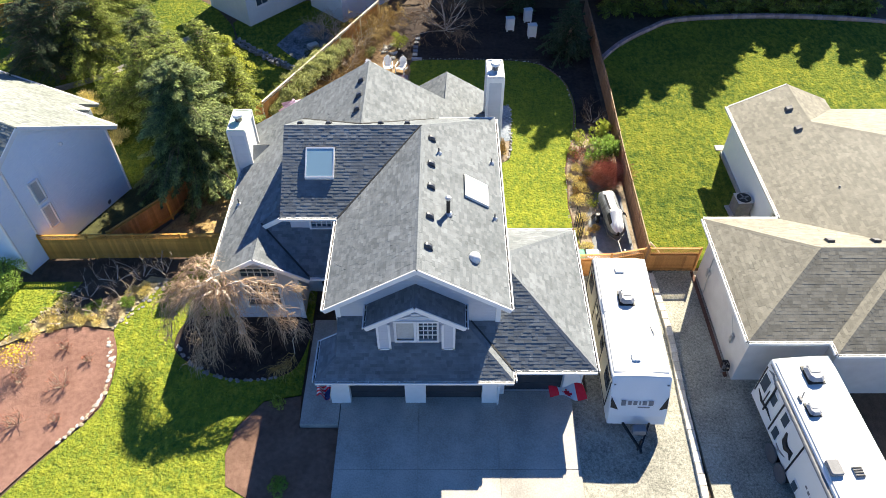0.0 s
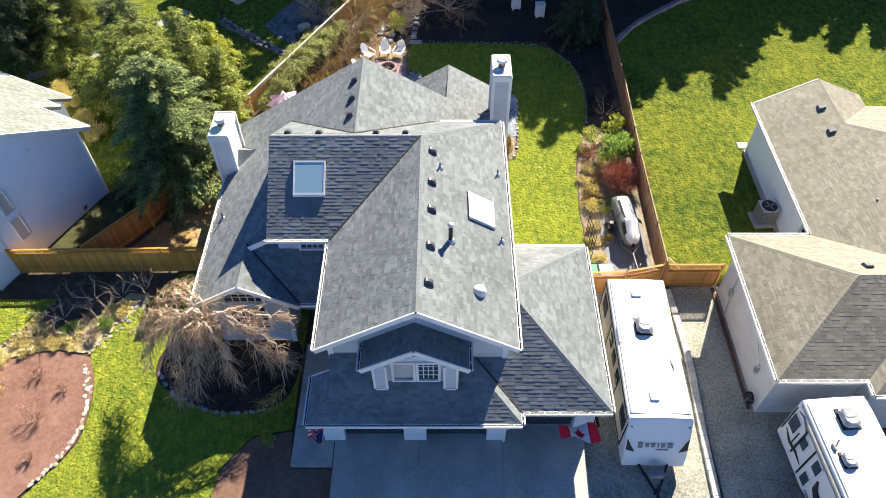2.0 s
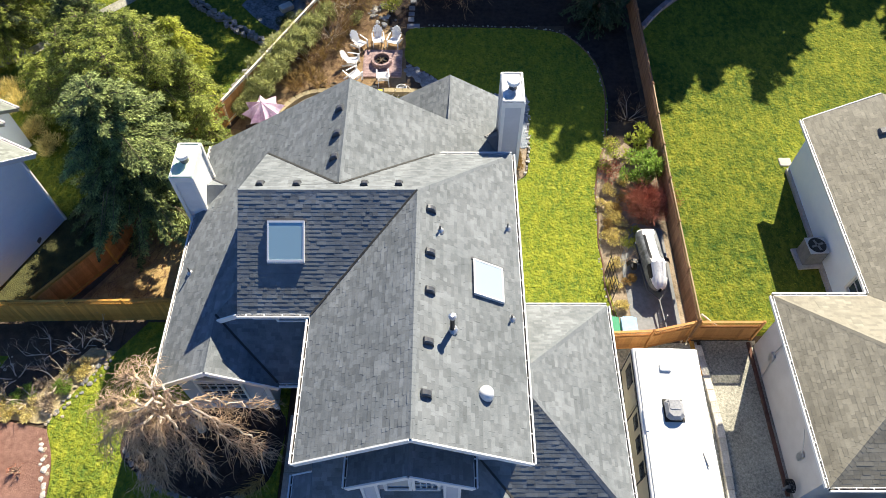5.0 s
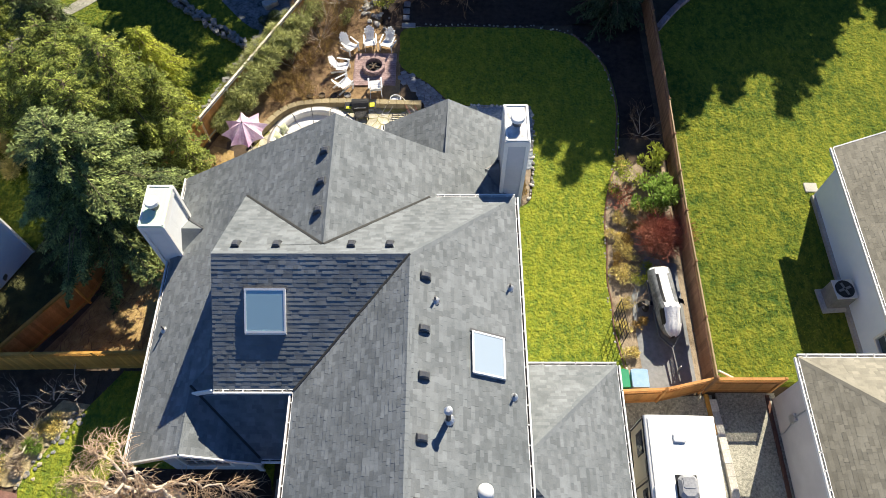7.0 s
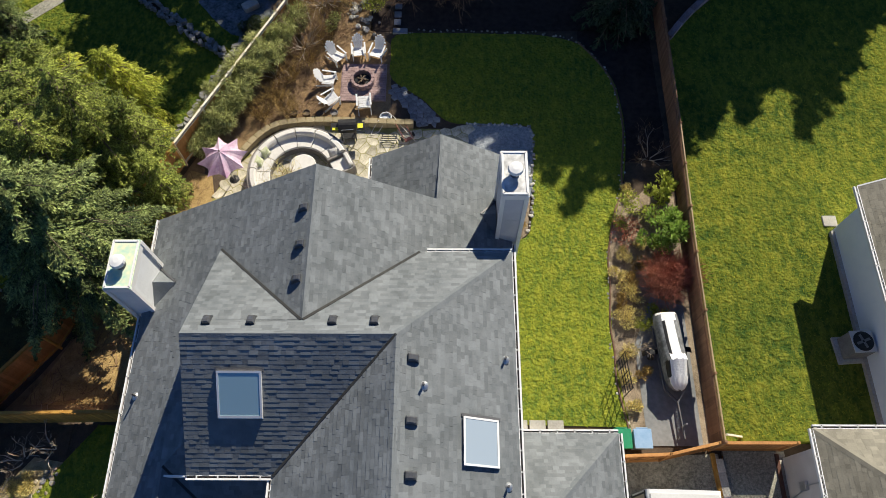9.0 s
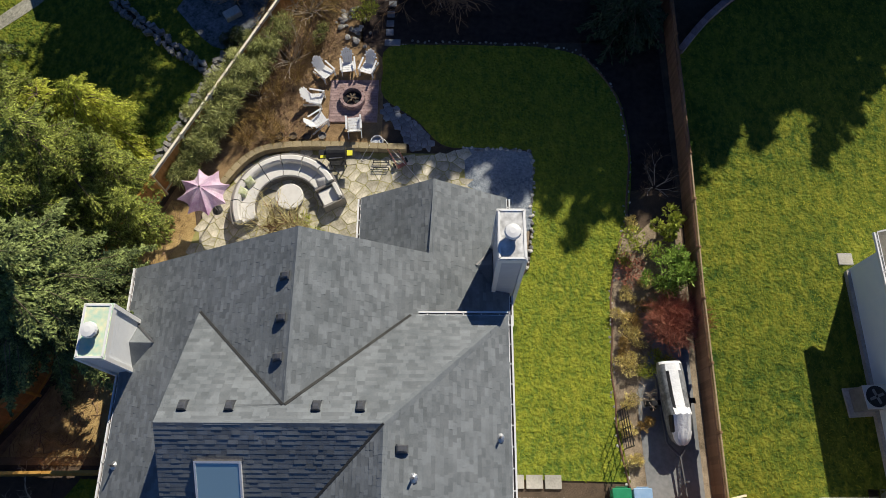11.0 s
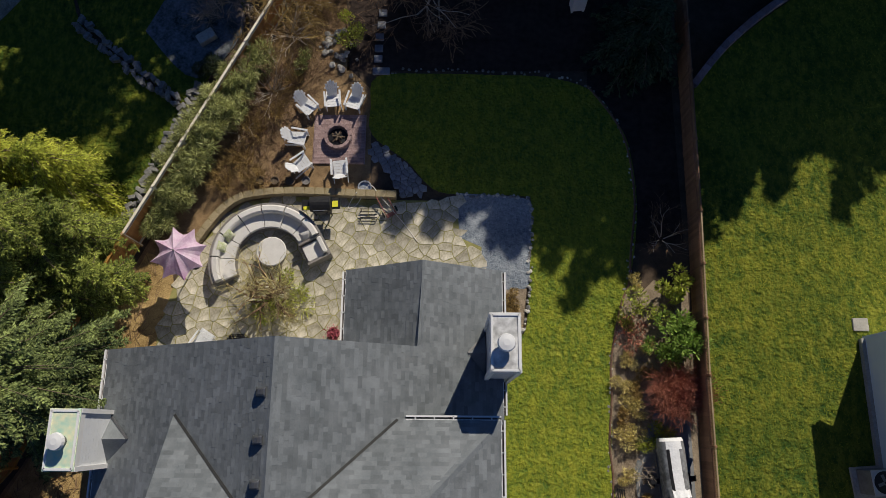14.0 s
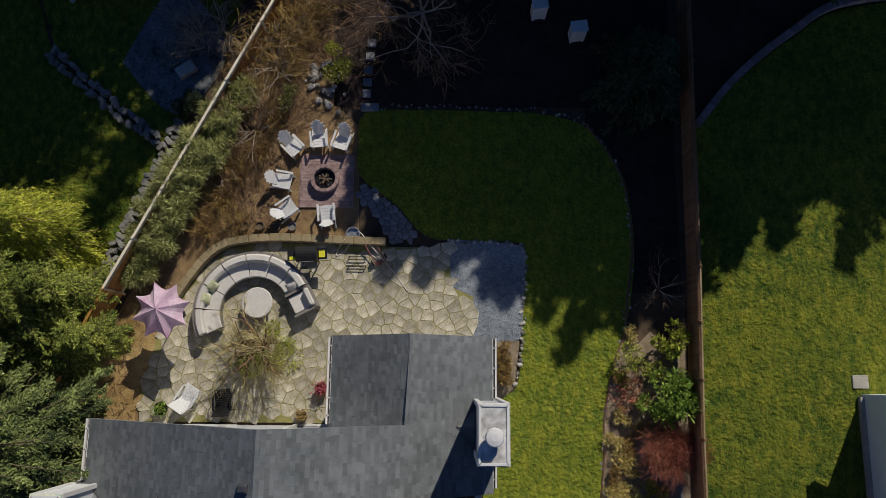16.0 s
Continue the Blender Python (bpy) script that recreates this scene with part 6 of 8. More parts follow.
conifer("spruce_tree", -14.1, 31.5, 8.0, 3.5, SPRUCE, "dense blue-green spruce tree beside the cedar fence", 1, dense=4.2, leaf=(0.15, 0.055), shape=0.5, lump=0.5, droop=0.3, gap=0.1, tier=1.15)
for k, (x, y, h, r, mt, lb) in enumerate(((-14.7, 38.8, 5.2, 2.2, GOLDLEAF, "rounded yellow-green cypress on the back lawn"), (-13.2, 36.3, 5.0, 1.6, CEDARLEAF, "green cedar tree behind the cedar fence"), (-12.4, 35.0, 3.6, 1.3, CEDARLEAF, "small green cedar tree behind the cedar fence"), (-15.0, 35.7, 7.7, 2.5, CEDARLEAF, "tall green cedar tree beside the spruce"), (-17.3, 37.0, 6.4, 2.3, CEDARLEAF, "green cedar tree behind the cedar fence"), (-17.9, 39.4, 5.2, 2.2, CEDARLEAF, "green cedar tree on the back lawn edge"),
                                      (-20.3, 38.2, 3.6, 1.6, CEDARLEAF, "small green cedar tree behind a blue house"), (-24.8, 43.4, 6.4, 2.5, CEDARLEAF, "tall cedar tree behind a blue house"), (-24.6, 47.2, 7.4, 2.8, CEDARLEAF, "tall cedar tree behind a blue house"), (-26.6, 42.4, 7.6, 3.0, YEW, "tall cedar tree behind a blue house"), (-20.6, 43.0, 5.0, 1.5, SPRUCE, "spruce tree on the back lawn"))):
    gold = mt is GOLDLEAF
    conifer("cedar_tree" if mt is not SPRUCE else "spruce_tree", x, y, h, r, mt, lb, 20 + k, dense=2.3, lump=0.5, tier=1.0 if gold else 1.1, clear=0.22 if x < -20 else 0.05, leaf=(0.17, 0.04) if gold else (0.14, 0.045), gap=0.1 if gold else 0.2, droop=0.45 if gold else 0.2, hang=0.55 if gold else 0.2, shape=0.45, tops=3)

# tall firs behind the gardens, whose shade lies on the rear lawns
FIRS_FRONT = [(3.9, 54.6, 12.0), (6.6, 54.8, 14.0), (8.0, 54.6, 13.9), (9.1, 56.6, 14.0), (10.2, 55.8, 14.0), (11.3, 53.8, 13.9), (12.6, 54.2, 13.9), (13.3, 56.8, 15.5), (12.0, 57.6, 15.5), (14.6, 53.6, 15.5), (15.9, 52.9, 13.9), (16.9, 55.6, 15.5), (17.6, 52.6, 13.9), (18.6, 52.3, 12.0), (19.7, 54.6, 12.0), (19.9, 56.2, 12.0), (22.8, 55.0, 12.0), (24.1, 54.6, 14.0), (24.4, 56.5, 12.0), (25.9, 56.2, 12.0)]
FIRS_MIDDLE = [(26.4, 57.6, 12.0), (27.8, 59.0, 12.0), (29.8, 58.2, 12.0), (31.8, 57.0, 12.0), (32.9, 58.0, 12.0), (34.8, 57.4, 12.0), (36.0, 55.8, 12.0), (39.0, 56.6, 12.0), (7.6, 59.0, 15.5), (11.0, 59.5, 17.5), (14.6, 59.2, 17.5), (17.8, 57.6, 17.5), (18.2, 59.8, 17.5), (21.6, 60.0, 17.5), (23.2, 61.4, 15.5), (25.0, 60.6, 14.0), (28.6, 61.2, 14.0), (32.0, 61.2, 14.0), (36.5, 61.2, 14.0), (-2.4, 63.0, 20.0)]
FIRS_REAR = [(-5.2, 63.6, 20.0), (-8.0, 63.0, 20.0), (-21.0, 64.5, 20.0), (-24.5, 64.0, 20.0), (5.2, 58.6, 14.0), (13.0, 54.8, 14.0), (13.8, 55.2, 15.5), (11.6, 56.2, 15.5), (10.7, 54.8, 14.0), (21.8, 57.8, 12.0), (24.8, 58.0, 12.0), (26.9, 58.8, 12.0), (29.6, 59.8, 12.0), (5.0, 54.0, 12.0), (4.6, 56.2, 12.0), (23.6, 56.9, 12.0), (21.5, 55.3, 14.0), (-8.8, 61.5, 20.0), (-9.5, 60.0, 20.0)]
made = {}
for k, (x, y, h) in enumerate(FIRS_FRONT + FIRS_MIDDLE + FIRS_REAR):
    if h not in made:
        r = {12.0: 2.7, 13.9: 3.2, 14.0: 2.9, 15.5: 3.3, 17.5: 3.8, 20.0: 4.2}[h]
        made[h] = conifer("fir_tree", x, y, h, r, FIRLEAF, "tall dark fir tree with a bare lower trunk", 60 + k, clear=0.17, dense=0.35 if h == 20.0 else 0.6, leaf=(0.5, 0.2), lump=0.5, group="row of firs behind the gardens")
    else:
        copy_thing(made[h], pose(x, y, 0, 0, 0, 67 * k))

# weeping tree in the front garden
def weeping_tree():
    rng = random.Random(5)
    ox, oy = -9.75, 20.4
    t = thing("weeping_tree", (ox, oy, 0.05), "leafless weeping tree with tangled drooping twigs", "tree")
    at = lambda p: Vector((p[0] - ox, p[1] - oy, p[2]))
    crown = Vector((0.05, -0.45, 3.3))
    part("trunk", Mesh().tube([(0, 0, -0.1), (0.12, -0.1, 0.9), (-0.05, -0.25, 1.9), (0.04, -0.4, 2.8), crown], [0.17, 0.14, 0.12, 0.10, 0.07], 9), PALEBARK, t)
    fine = Mesh()
    # way points from the crown outwards, then how many twigs hang from the bough and how far they fall
    boughs = (
        (((-9.3, 19.75, 4.25), (-8.4, 19.55, 4.3), (-7.75, 19.0, 3.6), (-7.3, 18.7, 2.7)), 170, 1.5),
        (((-9.1, 19.9, 4.2), (-8.0, 20.0, 4.05), (-7.1, 19.9, 3.85), (-6.5, 20.1, 3.6)), 120, 1.2),
        (((-8.8, 19.5, 4.1), (-7.6, 19.3, 3.9), (-6.75, 19.0, 3.1), (-6.45, 18.75, 2.4)), 110, 1.2),
        (((-10.3, 19.75, 4.2), (-11.0, 20.1, 4.0), (-12.0, 20.3, 3.3), (-12.8, 20.4, 2.4)), 210, 1.2),
        (((-10.2, 20.3, 4.3), (-10.8, 20.8, 4.2), (-11.4, 21.0, 3.7), (-12.0, 21.2, 3.1)), 130, 0.9),
        (((-10.5, 19.5, 4.1), (-11.3, 19.4, 3.6), (-12.0, 19.3, 2.6), (-12.4, 19.1, 1.5)), 150, 1.2),
        (((-10.2, 19.3, 4.2), (-10.6, 18.9, 3.6), (-10.8, 18.5, 2.3), (-10.9, 18.15, 1.0)), 210, 1.6),
        (((-9.7, 19.3, 4.3), (-9.8, 18.9, 3.8), (-10.0, 18.5, 2.7), (-10.1, 18.2, 1.7)), 190, 1.7),
        (((-9.4, 19.4, 4.2), (-9.1, 19.0, 3.7), (-8.9, 18.7, 2.9), (-8.8, 18.5, 2.1)), 120, 1.4),
        (((-9.6, 20.2, 4.35), (-9.9, 20.4, 4.4), (-10.4, 20.9, 4.3), (-11.0, 21.5, 4.0)), 110, 0.8),
        (((-9.9, 19.8, 4.4), (-10.6, 19.5, 4.3), (-11.3, 19.8, 3.8), (-11.9, 19.8, 3.0)), 170, 1.3))
    for k, (way, many, drop) in enumerate(boughs):
        pts = [crown] + [at(p) for p in way]
        pts = [Vector(p) for p in smooth_line([tuple(p) for p in pts], 5)]
        for i in range(2, len(pts)):
            pts[i] += Vector((rng.gauss(0, 0.07), rng.gauss(0, 0.07), 0.12 * (1 - i / len(pts)) + rng.gauss(0, 0.05)))
        n = len(pts) - 1
        part("limb", Mesh().tube([tuple(p) for p in pts], [0.062 - 0.045 * i / n for i in range(n + 1)], 6, False), PALEBARK, t)
        for j in range(int(many * 0.62)):
            s = rng.uniform(0.12, 1.0) * n
            i = min(n - 1, int(s))
            p = pts[i].lerp(pts[i + 1], s - i)
            out = Vector((p.x - crown.x, p.y - crown.y))
            b = math.atan2(out.y - 0.5, out.x) + rng.gauss(0, 0.75)
            reach = rng.uniform(0.2, 0.85)
            fall = min(rng.uniform(0.25, 1.0) * drop, p.z - 0.3)
            rise = rng.uniform(0.0, 0.3)
            q = [p]
            for m in range(1, 6):
                u = m / 5
                q.append(p + Vector((math.cos(b) * reach * (1 - (1 - u) ** 2) + rng.gauss(0, 0.035), math.sin(b) * reach * (1 - (1 - u) ** 2) + rng.gauss(0, 0.035), rise * math.sin(u * 3.14) - fall * u ** 1.6)))
            fine.tube(q, [0.012, 0.011, 0.010, 0.008, 0.006, 0.004], 3, False)
            for e in (q[1], q[3]):
                g = b + rng.choice((-1, 1)) * rng.uniform(0.4, 1.1)
                ln = rng.uniform(0.2, 0.55)
                fine.tube([e, e + Vector((math.cos(g) * ln * 0.6, math.sin(g) * ln * 0.6, -0.06)), e + Vector((math.cos(g) * ln, math.sin(g) * ln, -0.5 * ln - 0.1))], [0.008, 0.006, 0.003], 3, False)
    part("brushwood", fine, WEEPTWIG, t)
    # one bough that falls to the ground and ends in a reddish tuft
    low = [at(p) for p in ((-6.45, 18.75, 2.4), (-6.75, 18.6, 1.8), (-6.7, 18.3, 1.2), (-7.0, 18.0, 0.8), (-7.7, 17.8, 0.7))]
    part("limb", Mesh().tube([tuple(p) for p in low], [0.02, 0.02, 0.018, 0.016, 0.01], 6, False), PALEBARK, t)
    tuft = Mesh()
    for j in range(130):
        i = rng.choice((2, 2, 3, 3, 3))
        p = low[i].lerp(low[i + 1], rng.random()) if i < 4 else low[4]
        b = rng.uniform(3.0, 5.6)
        ln = rng.uniform(0.25, 0.75)
        e = p + Vector((math.cos(b) * ln * 0.5, math.sin(b) * ln * 0.5, rng.uniform(0.0, 0.25)))
        tuft.tube([p, e, p + Vector((math.cos(b) * ln, math.sin(b) * ln, rng.uniform(-0.35, 0.1)))], [0.009, 0.007, 0.004], 3, False)
    part("tuft", tuft, OCHRE, t, "reddish tuft of low twigs")


weeping_tree()

# rear and side planting
twiggy("bare_tree", 0.2, 49.2, 5.2, 2.4, BROWNTWIG, "leafless brown tree with arching limbs in the rear bed", 3, stems=8, depth=4, fork=3, thick=0.06, lean=0.9, weep=0.12, least=0.011, aim=(0.0, -0.45))
twiggy("bare_shrub", -6.0, 46.7, 3.0, 1.8, OCHRE, "tan leafless shrub with arching twigs", 4, stems=9, depth=3, fork=4, weep=0.3, least=0.008, aim=(0.0, -0.3), category="shrub", thick=0.03, lean=0.9)
twiggy("bare_shrub", -6.6, 43.9, 2.4, 1.5, BROWNTWIG, "brown leafless shrub between juniper and chairs", 24, stems=9, depth=3, fork=3, weep=0.1, category="shrub", thick=0.025, lean=0.8, least=0.008)
twiggy("bare_shrub", -5.2, 48.4, 2.2, 1.5, OCHRE, "dense tan shrub of fine twigs", 25, stems=14, depth=3, fork=4, weep=0.1, category="shrub", thick=0.02, lean=0.9, least=0.008)
twiggy("bare_shrub", -3.9, 49.6, 2.0, 1.5, OCHRE, "dense tan shrub of fine twigs", 26, stems=12, depth=3, fork=4, weep=0.1, category="shrub", thick=0.02, lean=0.9, least=0.008)
twiggy("bare_shrub", -7.9, 42.0, 1.6, 1.0, BROWNTWIG, "brown leafless shrub at the juniper foot", 27, stems=7, depth=3, fork=3, weep=0.15, category="shrub", thick=0.02, lean=1.0, least=0.007)
twiggy("bare_shrub", -8.2, 48.2, 2.4, 1.5, TWIG, "tan leafless shrub with arching twigs", 14, stems=6, depth=3, fork=4, weep=0.35, category="shrub", thick=0.03, lean=0.9)
twiggy("bare_shrub", -9.0, 47.6, 2.4, 1.3, TWIG, "leafless shrub beside the pale fence rail", 15, stems=5, depth=3, fork=4, category="shrub", thick=0.025, lean=0.8)
twiggy("bare_shrub", -5.9, 34.9, 2.6, 1.45, DRYTWIG, "leafless multi-stemmed shrub growing out of the patio", 6, stems=9, depth=3, fork=4, category="shrub", bark=BROWNTWIG, thick=0.085, lean=0.6, weep=0.12, least=0.006)
for k, (x, y) in enumerate(((-8.3, 39.6), (-7.6, 40.7), (-7.1, 41.9), (-6.3, 42.9), (-7.0, 39.9), (-5.6, 44.3))):
    twiggy("bare_shrub", x, y, 1.2, 0.7, OCHRE, "low tan shrub of fine upright twigs", 60 + k, stems=16, depth=2, fork=4, category="shrub", bark=OCHRE, thick=0.014, lean=0.7, least=0.005)
shrub("grass_clump", -5.6, 34.9, 1.25, 0.45, LIME, "yellow-green grassy clump round a patio shrub", 7, 1300, (0.24, 0.03), category="grass")
for k, (x, y, r, h) in enumerate(((-10.7, 37.9, 0.9, 1.3), (-10.2, 39.0, 1.15, 1.8), (-9.65, 40.2, 1.3, 2.2), (-9.05, 41.4, 1.35, 2.3), (-8.45, 42.6, 1.3, 2.2), (-7.8, 43.8, 1.15, 1.9), (-7.2, 45.0, 1.0, 1.6))):
    shrub("juniper_shrub", x, y, r, h, JUNIPER, "grey-green spreading juniper along the cedar fence", 80 + k, 4600, (0.36, 0.028), lumps=46, up=-0.1, tight=0.55)
shrub("green_shrub", -3.4, 46.6, 0.9, 1.0, LIME, "bright green low shrub in the rear bed", 91, 900, (0.12, 0.05))
shrub("dark_shrub", -9.2, 44.9, 0.75, 0.9, YEW, "dark round shrub behind the cedar fence", 191, 2600, (0.09, 0.04), lumps=14)
shrub("green_shrub", -5.2, 45.0, 0.7, 0.8, JUNIPER, "olive green low shrub beside rocks", 92, 700, (0.14, 0.05))
shrub("green_shrub", 9.75, 33.1, 1.3, 2.1, SHRUB, "bright green leafy shrub beside the cedar fence", 93, 2400, (0.20, 0.085), lumps=24, tight=0.75)
shrub("laurel_shrub", 9.9, 35.3, 0.75, 1.7, LIME, "yellow-green broad-leaved shrub beside the cedar fence", 94, 520, (0.22, 0.10))
shrub("laurel_shrub", 8.75, 34.6, 0.95, 1.3, LIME, "yellow-green shrub in the side bed", 95, 700, (0.13, 0.05))
shrub("dry_shrub", 8.2, 33.4, 0.75, 0.8, REDTWIG, "rusty dry shrub in the side bed", 96, 500, (0.12, 0.04))
shrub("dry_shrub", 7.95, 29.6, 0.65, 0.5, STRAW, "yellowed dry shrub in the side bed", 97, 1000, (0.10, 0.04))
shrub("dry_shrub", 8.05, 30.9, 0.5, 0.4, STRAW, "yellowed dry shrub in the side bed", 98, 400, (0.10, 0.04))
for k, (x, y, r) in enumerate(((7.75, 26.0, 0.4), (8.3, 27.4, 0.35), (7.75, 28.2, 0.45), (8.5, 29.3, 0.5), (7.8, 31.7, 0.5), (8.6, 31.9, 0.5), (8.05, 32.5, 0.45), (9.2, 29.9, 0.5), (8.5, 35.6, 0.4), (7.75, 30.3, 0.45), (7.65, 27.1, 0.4), (8.0, 33.9, 0.4), (8.35, 30.6, 0.5), (8.15, 31.3, 0.4), (8.9, 33.0, 0.4))):
    shrub("dry_perennial", x, y, r, 0.4, (STRAW, OCHRE, STRAW, LIME)[k % 4], "withered straw-coloured perennial in the side bed", 190 + k, 520, (0.16, 0.025))
shrub("dry_shrub", 3.6, 33.9, 0.55, 0.6, OCHRE, "tan dry shrub beside the chimney foot", 99, 1400, (0.16, 0.025))
shrub("dry_shrub", 3.55, 34.8, 0.5, 0.5, OCHRE, "tan dry shrub beside the river gravel", 199, 1100, (0.16, 0.025))
twiggy("dogwood_shrub", 9.7, 31.2, 1.65, 0.85, REDTWIG, "dense red-twigged dogwood beside the cedar fence", 8, stems=90, depth=2, fork=8, category="shrub", bark=REDTWIG, thick=0.014, lean=0.62, least=0.0055)
twiggy("bare_shrub", 9.7, 37.4, 1.6, 0.9, BROWNTWIG, "brown leafless shrub in the shaded side bed", 9, stems=5, depth=3, fork=3, category="shrub", thick=0.025, lean=0.8)
twiggy("bare_shrub", 8.3, 28.4, 1.1, 0.8, TWIG, "dry leafless shrub in the side bed", 10, stems=7, depth=2, fork=3, category="shrub", thick=0.015, lean=0.8)
conifer("dark_yew", 9.1, 45.6, 4.2, 2.1, YEW, "dark yew in the shaded rear corner", 101, dense=1.4, leaf=(0.22, 0.07), lump=0.5)
conifer("dark_yew", 6.2, 51.8, 3.4, 1.5, YEW, "dark yew at the back of the rear bed", 103, dense=1.4, leaf=(0.22, 0.07), lump=0.5)
for k in range(16):
    x = 13.2 + k * 1.35
    conifer("hedge_conifer", x, 51.6 + 0.25 * math.sin(k), 2.6, 0.85, CEDARLEAF, "clipped green hedge conifer behind a curved wall", 110, dense=1.3, droop=0.0, group="conifer hedge") if k == 0 else copy_thing(hedge, pose(x, 51.6 + 0.25 * math.sin(k), 0, 0, 0, 50 * k))
    if k == 0:
        hedge = [o for o in scene.objects if o.name.startswith("hedge_conifer")][0]
shrub("round_shrub", -6.8, 12.5, 0.55, 0.6, SHRUB, "small clipped green shrub in the mulch bed", 120, 1300, (0.07, 0.04))
shrub("green_shrub", -22.0, 23.2, 1.5, 1.5, SHRUB, "dense green shrub against the blue house", 121, 3600, (0.10, 0.05), lumps=16)
shrub("heather_clump", -7.3, 16.3, 0.5, 0.4, LIME, "low yellow-green plant at the lawn edge", 122, 300, (0.12, 0.04))
for k, (x, y, h) in enumerate(((-17.3, 17.3, 0.9), (-18.6, 15.4, 0.8), (-17.9, 19.4, 0.5), (-16.6, 18.7, 0.4), (-19.3, 17.6, 0.6), (-16.9, 15.6, 0.4))):
    twiggy("rose_bush", x, y, h, 0.5, REDTWIG, "pruned bare bush in red mulch", 130 + k, stems=9, depth=2, fork=3, category="shrub", bark=TWIG, thick=0.018, lean=0.9, z0=0.07)
forsythia = twiggy("forsythia_bush", -19.5, 18.4, 1.5, 0.8, OCHRE, "forsythia bush with yellow blossom", 140, stems=5, depth=2, fork=3, category="shrub", thick=0.02, z0=0.07)
part("blossom", leaves(np.random.default_rng(1), np.random.default_rng(2).normal(size=(420, 3)) * (0.35, 0.35, 0.28) + (0, 0, 1.15), np.random.default_rng(3).normal(size=(420, 3)), 0.09, 0.06), YELLOW, forsythia, "yellow blossom")
for k, (x, y) in enumerate(((-18.0, 22.6), (-16.9, 23.7), (-15.6, 23.9), (-17.2, 21.6), (-14.6, 24.3), (-18.7, 21.2), (-16.2, 22.4))):
    twiggy("bare_shrub", x, y, 1.6, 0.9, TWIG, "dead leafless shrub in the dry bed", 150 + k, stems=4, depth=3, fork=2, category="shrub", thick=0.03, lean=1.0)
for k, (x, y, r) in enumerate(((-20.3, 35.2, 0.8), (-21.3, 36.3, 0.9), (-22.6, 38.2, 0.9), (-23.6, 39.0, 1.0))):
    shrub("dry_grass_clump", x, y, r, 0.9, STRAW, "pale dry ornamental grass behind the blue house", 210 + k, 1500, (0.42, 0.02), up=0.9, category="grass")
for k, (x, y) in enumerate(((-17.0, 21.2), (-17.9, 20.9), (-15.9, 22.0), (-19.0, 20.7), (-16.4, 21.4), (-20.0, 20.3), (-15.2, 23.0), (-17.4, 21.8), (-18.4, 21.4), (-16.6, 22.1), (-19.4, 21.3), (-18.9, 22.1), (-20.5, 20.6), (-15.6, 22.7))):
    shrub("dry_perennial", x, y, 0.55, 0.32, (STRAW, STRAW, SHRUB, STRAW, TWIG)[k % 5], "withered straw-coloured perennial between edging rocks", 170 + k, 700, (0.17, 0.022))

# ---- stones ----
def rock_mesh(seed, material):
    rng = random.Random(seed)
    bm = bmesh.new()
    bmesh.ops.create_icosphere(bm, subdivisions=2, radius=0.5)
    sx = [rng.uniform(-3, 3) for _ in range(6)]
    for v in bm.verts:
        v.co *= 0.95 + 0.13 * math.sin(v.co.x * 7 + sx[0]) * math.sin(v.co.y * 6 + sx[1]) + 0.12 * math.sin(v.co.z * 7 + v.co.x * 5 + sx[2]) + rng.uniform(-0.04, 0.04)
        v.co.z *= 0.75
    me = bpy.data.meshes.new("rock")
    bm.to_mesh(me)
    bm.free()
    me.materials.append(material)
    return me


PALE = [rock_mesh(k, PALEROCK) for k in range(4)]
GREYR = [rock_mesh(k + 9, ROCK) for k in range(4)]
BEIGE = [rock_mesh(k + 19, BEIGEROCK) for k in range(4)]


def edging(name, line, kinds, label, size=0.3, gap=0.95, jit=0.05, z=0.05, flat=1.0):
    e = thing(name, (0, 0, 0), label, "edging", kind="structure")
    pts = [Vector(p) for p in smooth_line(line, 8)]
    rng = random.Random(int(abs(line[0][0] * 10)))
    need = 0.0
    for p, q in zip(pts, pts[1:]):
        L = (q - p).length
        while need < L:
            s = size * rng.uniform(0.65, 1.3)
            c = p.lerp(q, need / L)
            piece("rock", rng.choice(kinds), e, Matrix.Translation((c.x + rng.gauss(0, jit), c.y + rng.gauss(0, jit), z + s * 0.12)) @ Matrix.Rotation(rng.uniform(0, 6.28), 4, "Z") @ Matrix.Diagonal((s, s * rng.uniform(0.7, 1.0), s * 0.7 * flat, 1)))
            need += s * gap
        need -= L
    return e


edging("stone_edging", [(-16.0, 19.9), (-15.58, 18.8), (-15.32, 17.4), (-15.55, 16.0), (-16.55, 14.55)], PALE + BEIGE, "pale beige rocks edging the red mulch bed", 0.2, gap=0.6, jit=0.06, flat=0.6)
edging("stone_edging", [(-14.1, 23.7), (-15.2, 22.2), (-16.05, 20.7)], BEIGE + GREYR, "weathered beige rocks edging the dry bed", 0.2, gap=0.55, jit=0.2, flat=0.5)
edging("stone_edging", [(-18.4, 23.4), (-19.2, 22.2), (-21.2, 19.8)], BEIGE, "small beige rocks edging the side lawn", 0.12, gap=0.6, jit=0.14, flat=0.6)
edging("stone_edging", [(-12.7, 19.6), (-11.5, 18.35), (-9.5, 17.65), (-7.5, 17.85)], GREYR, "grey rocks ringing the weeping tree", 0.2, flat=0.6)
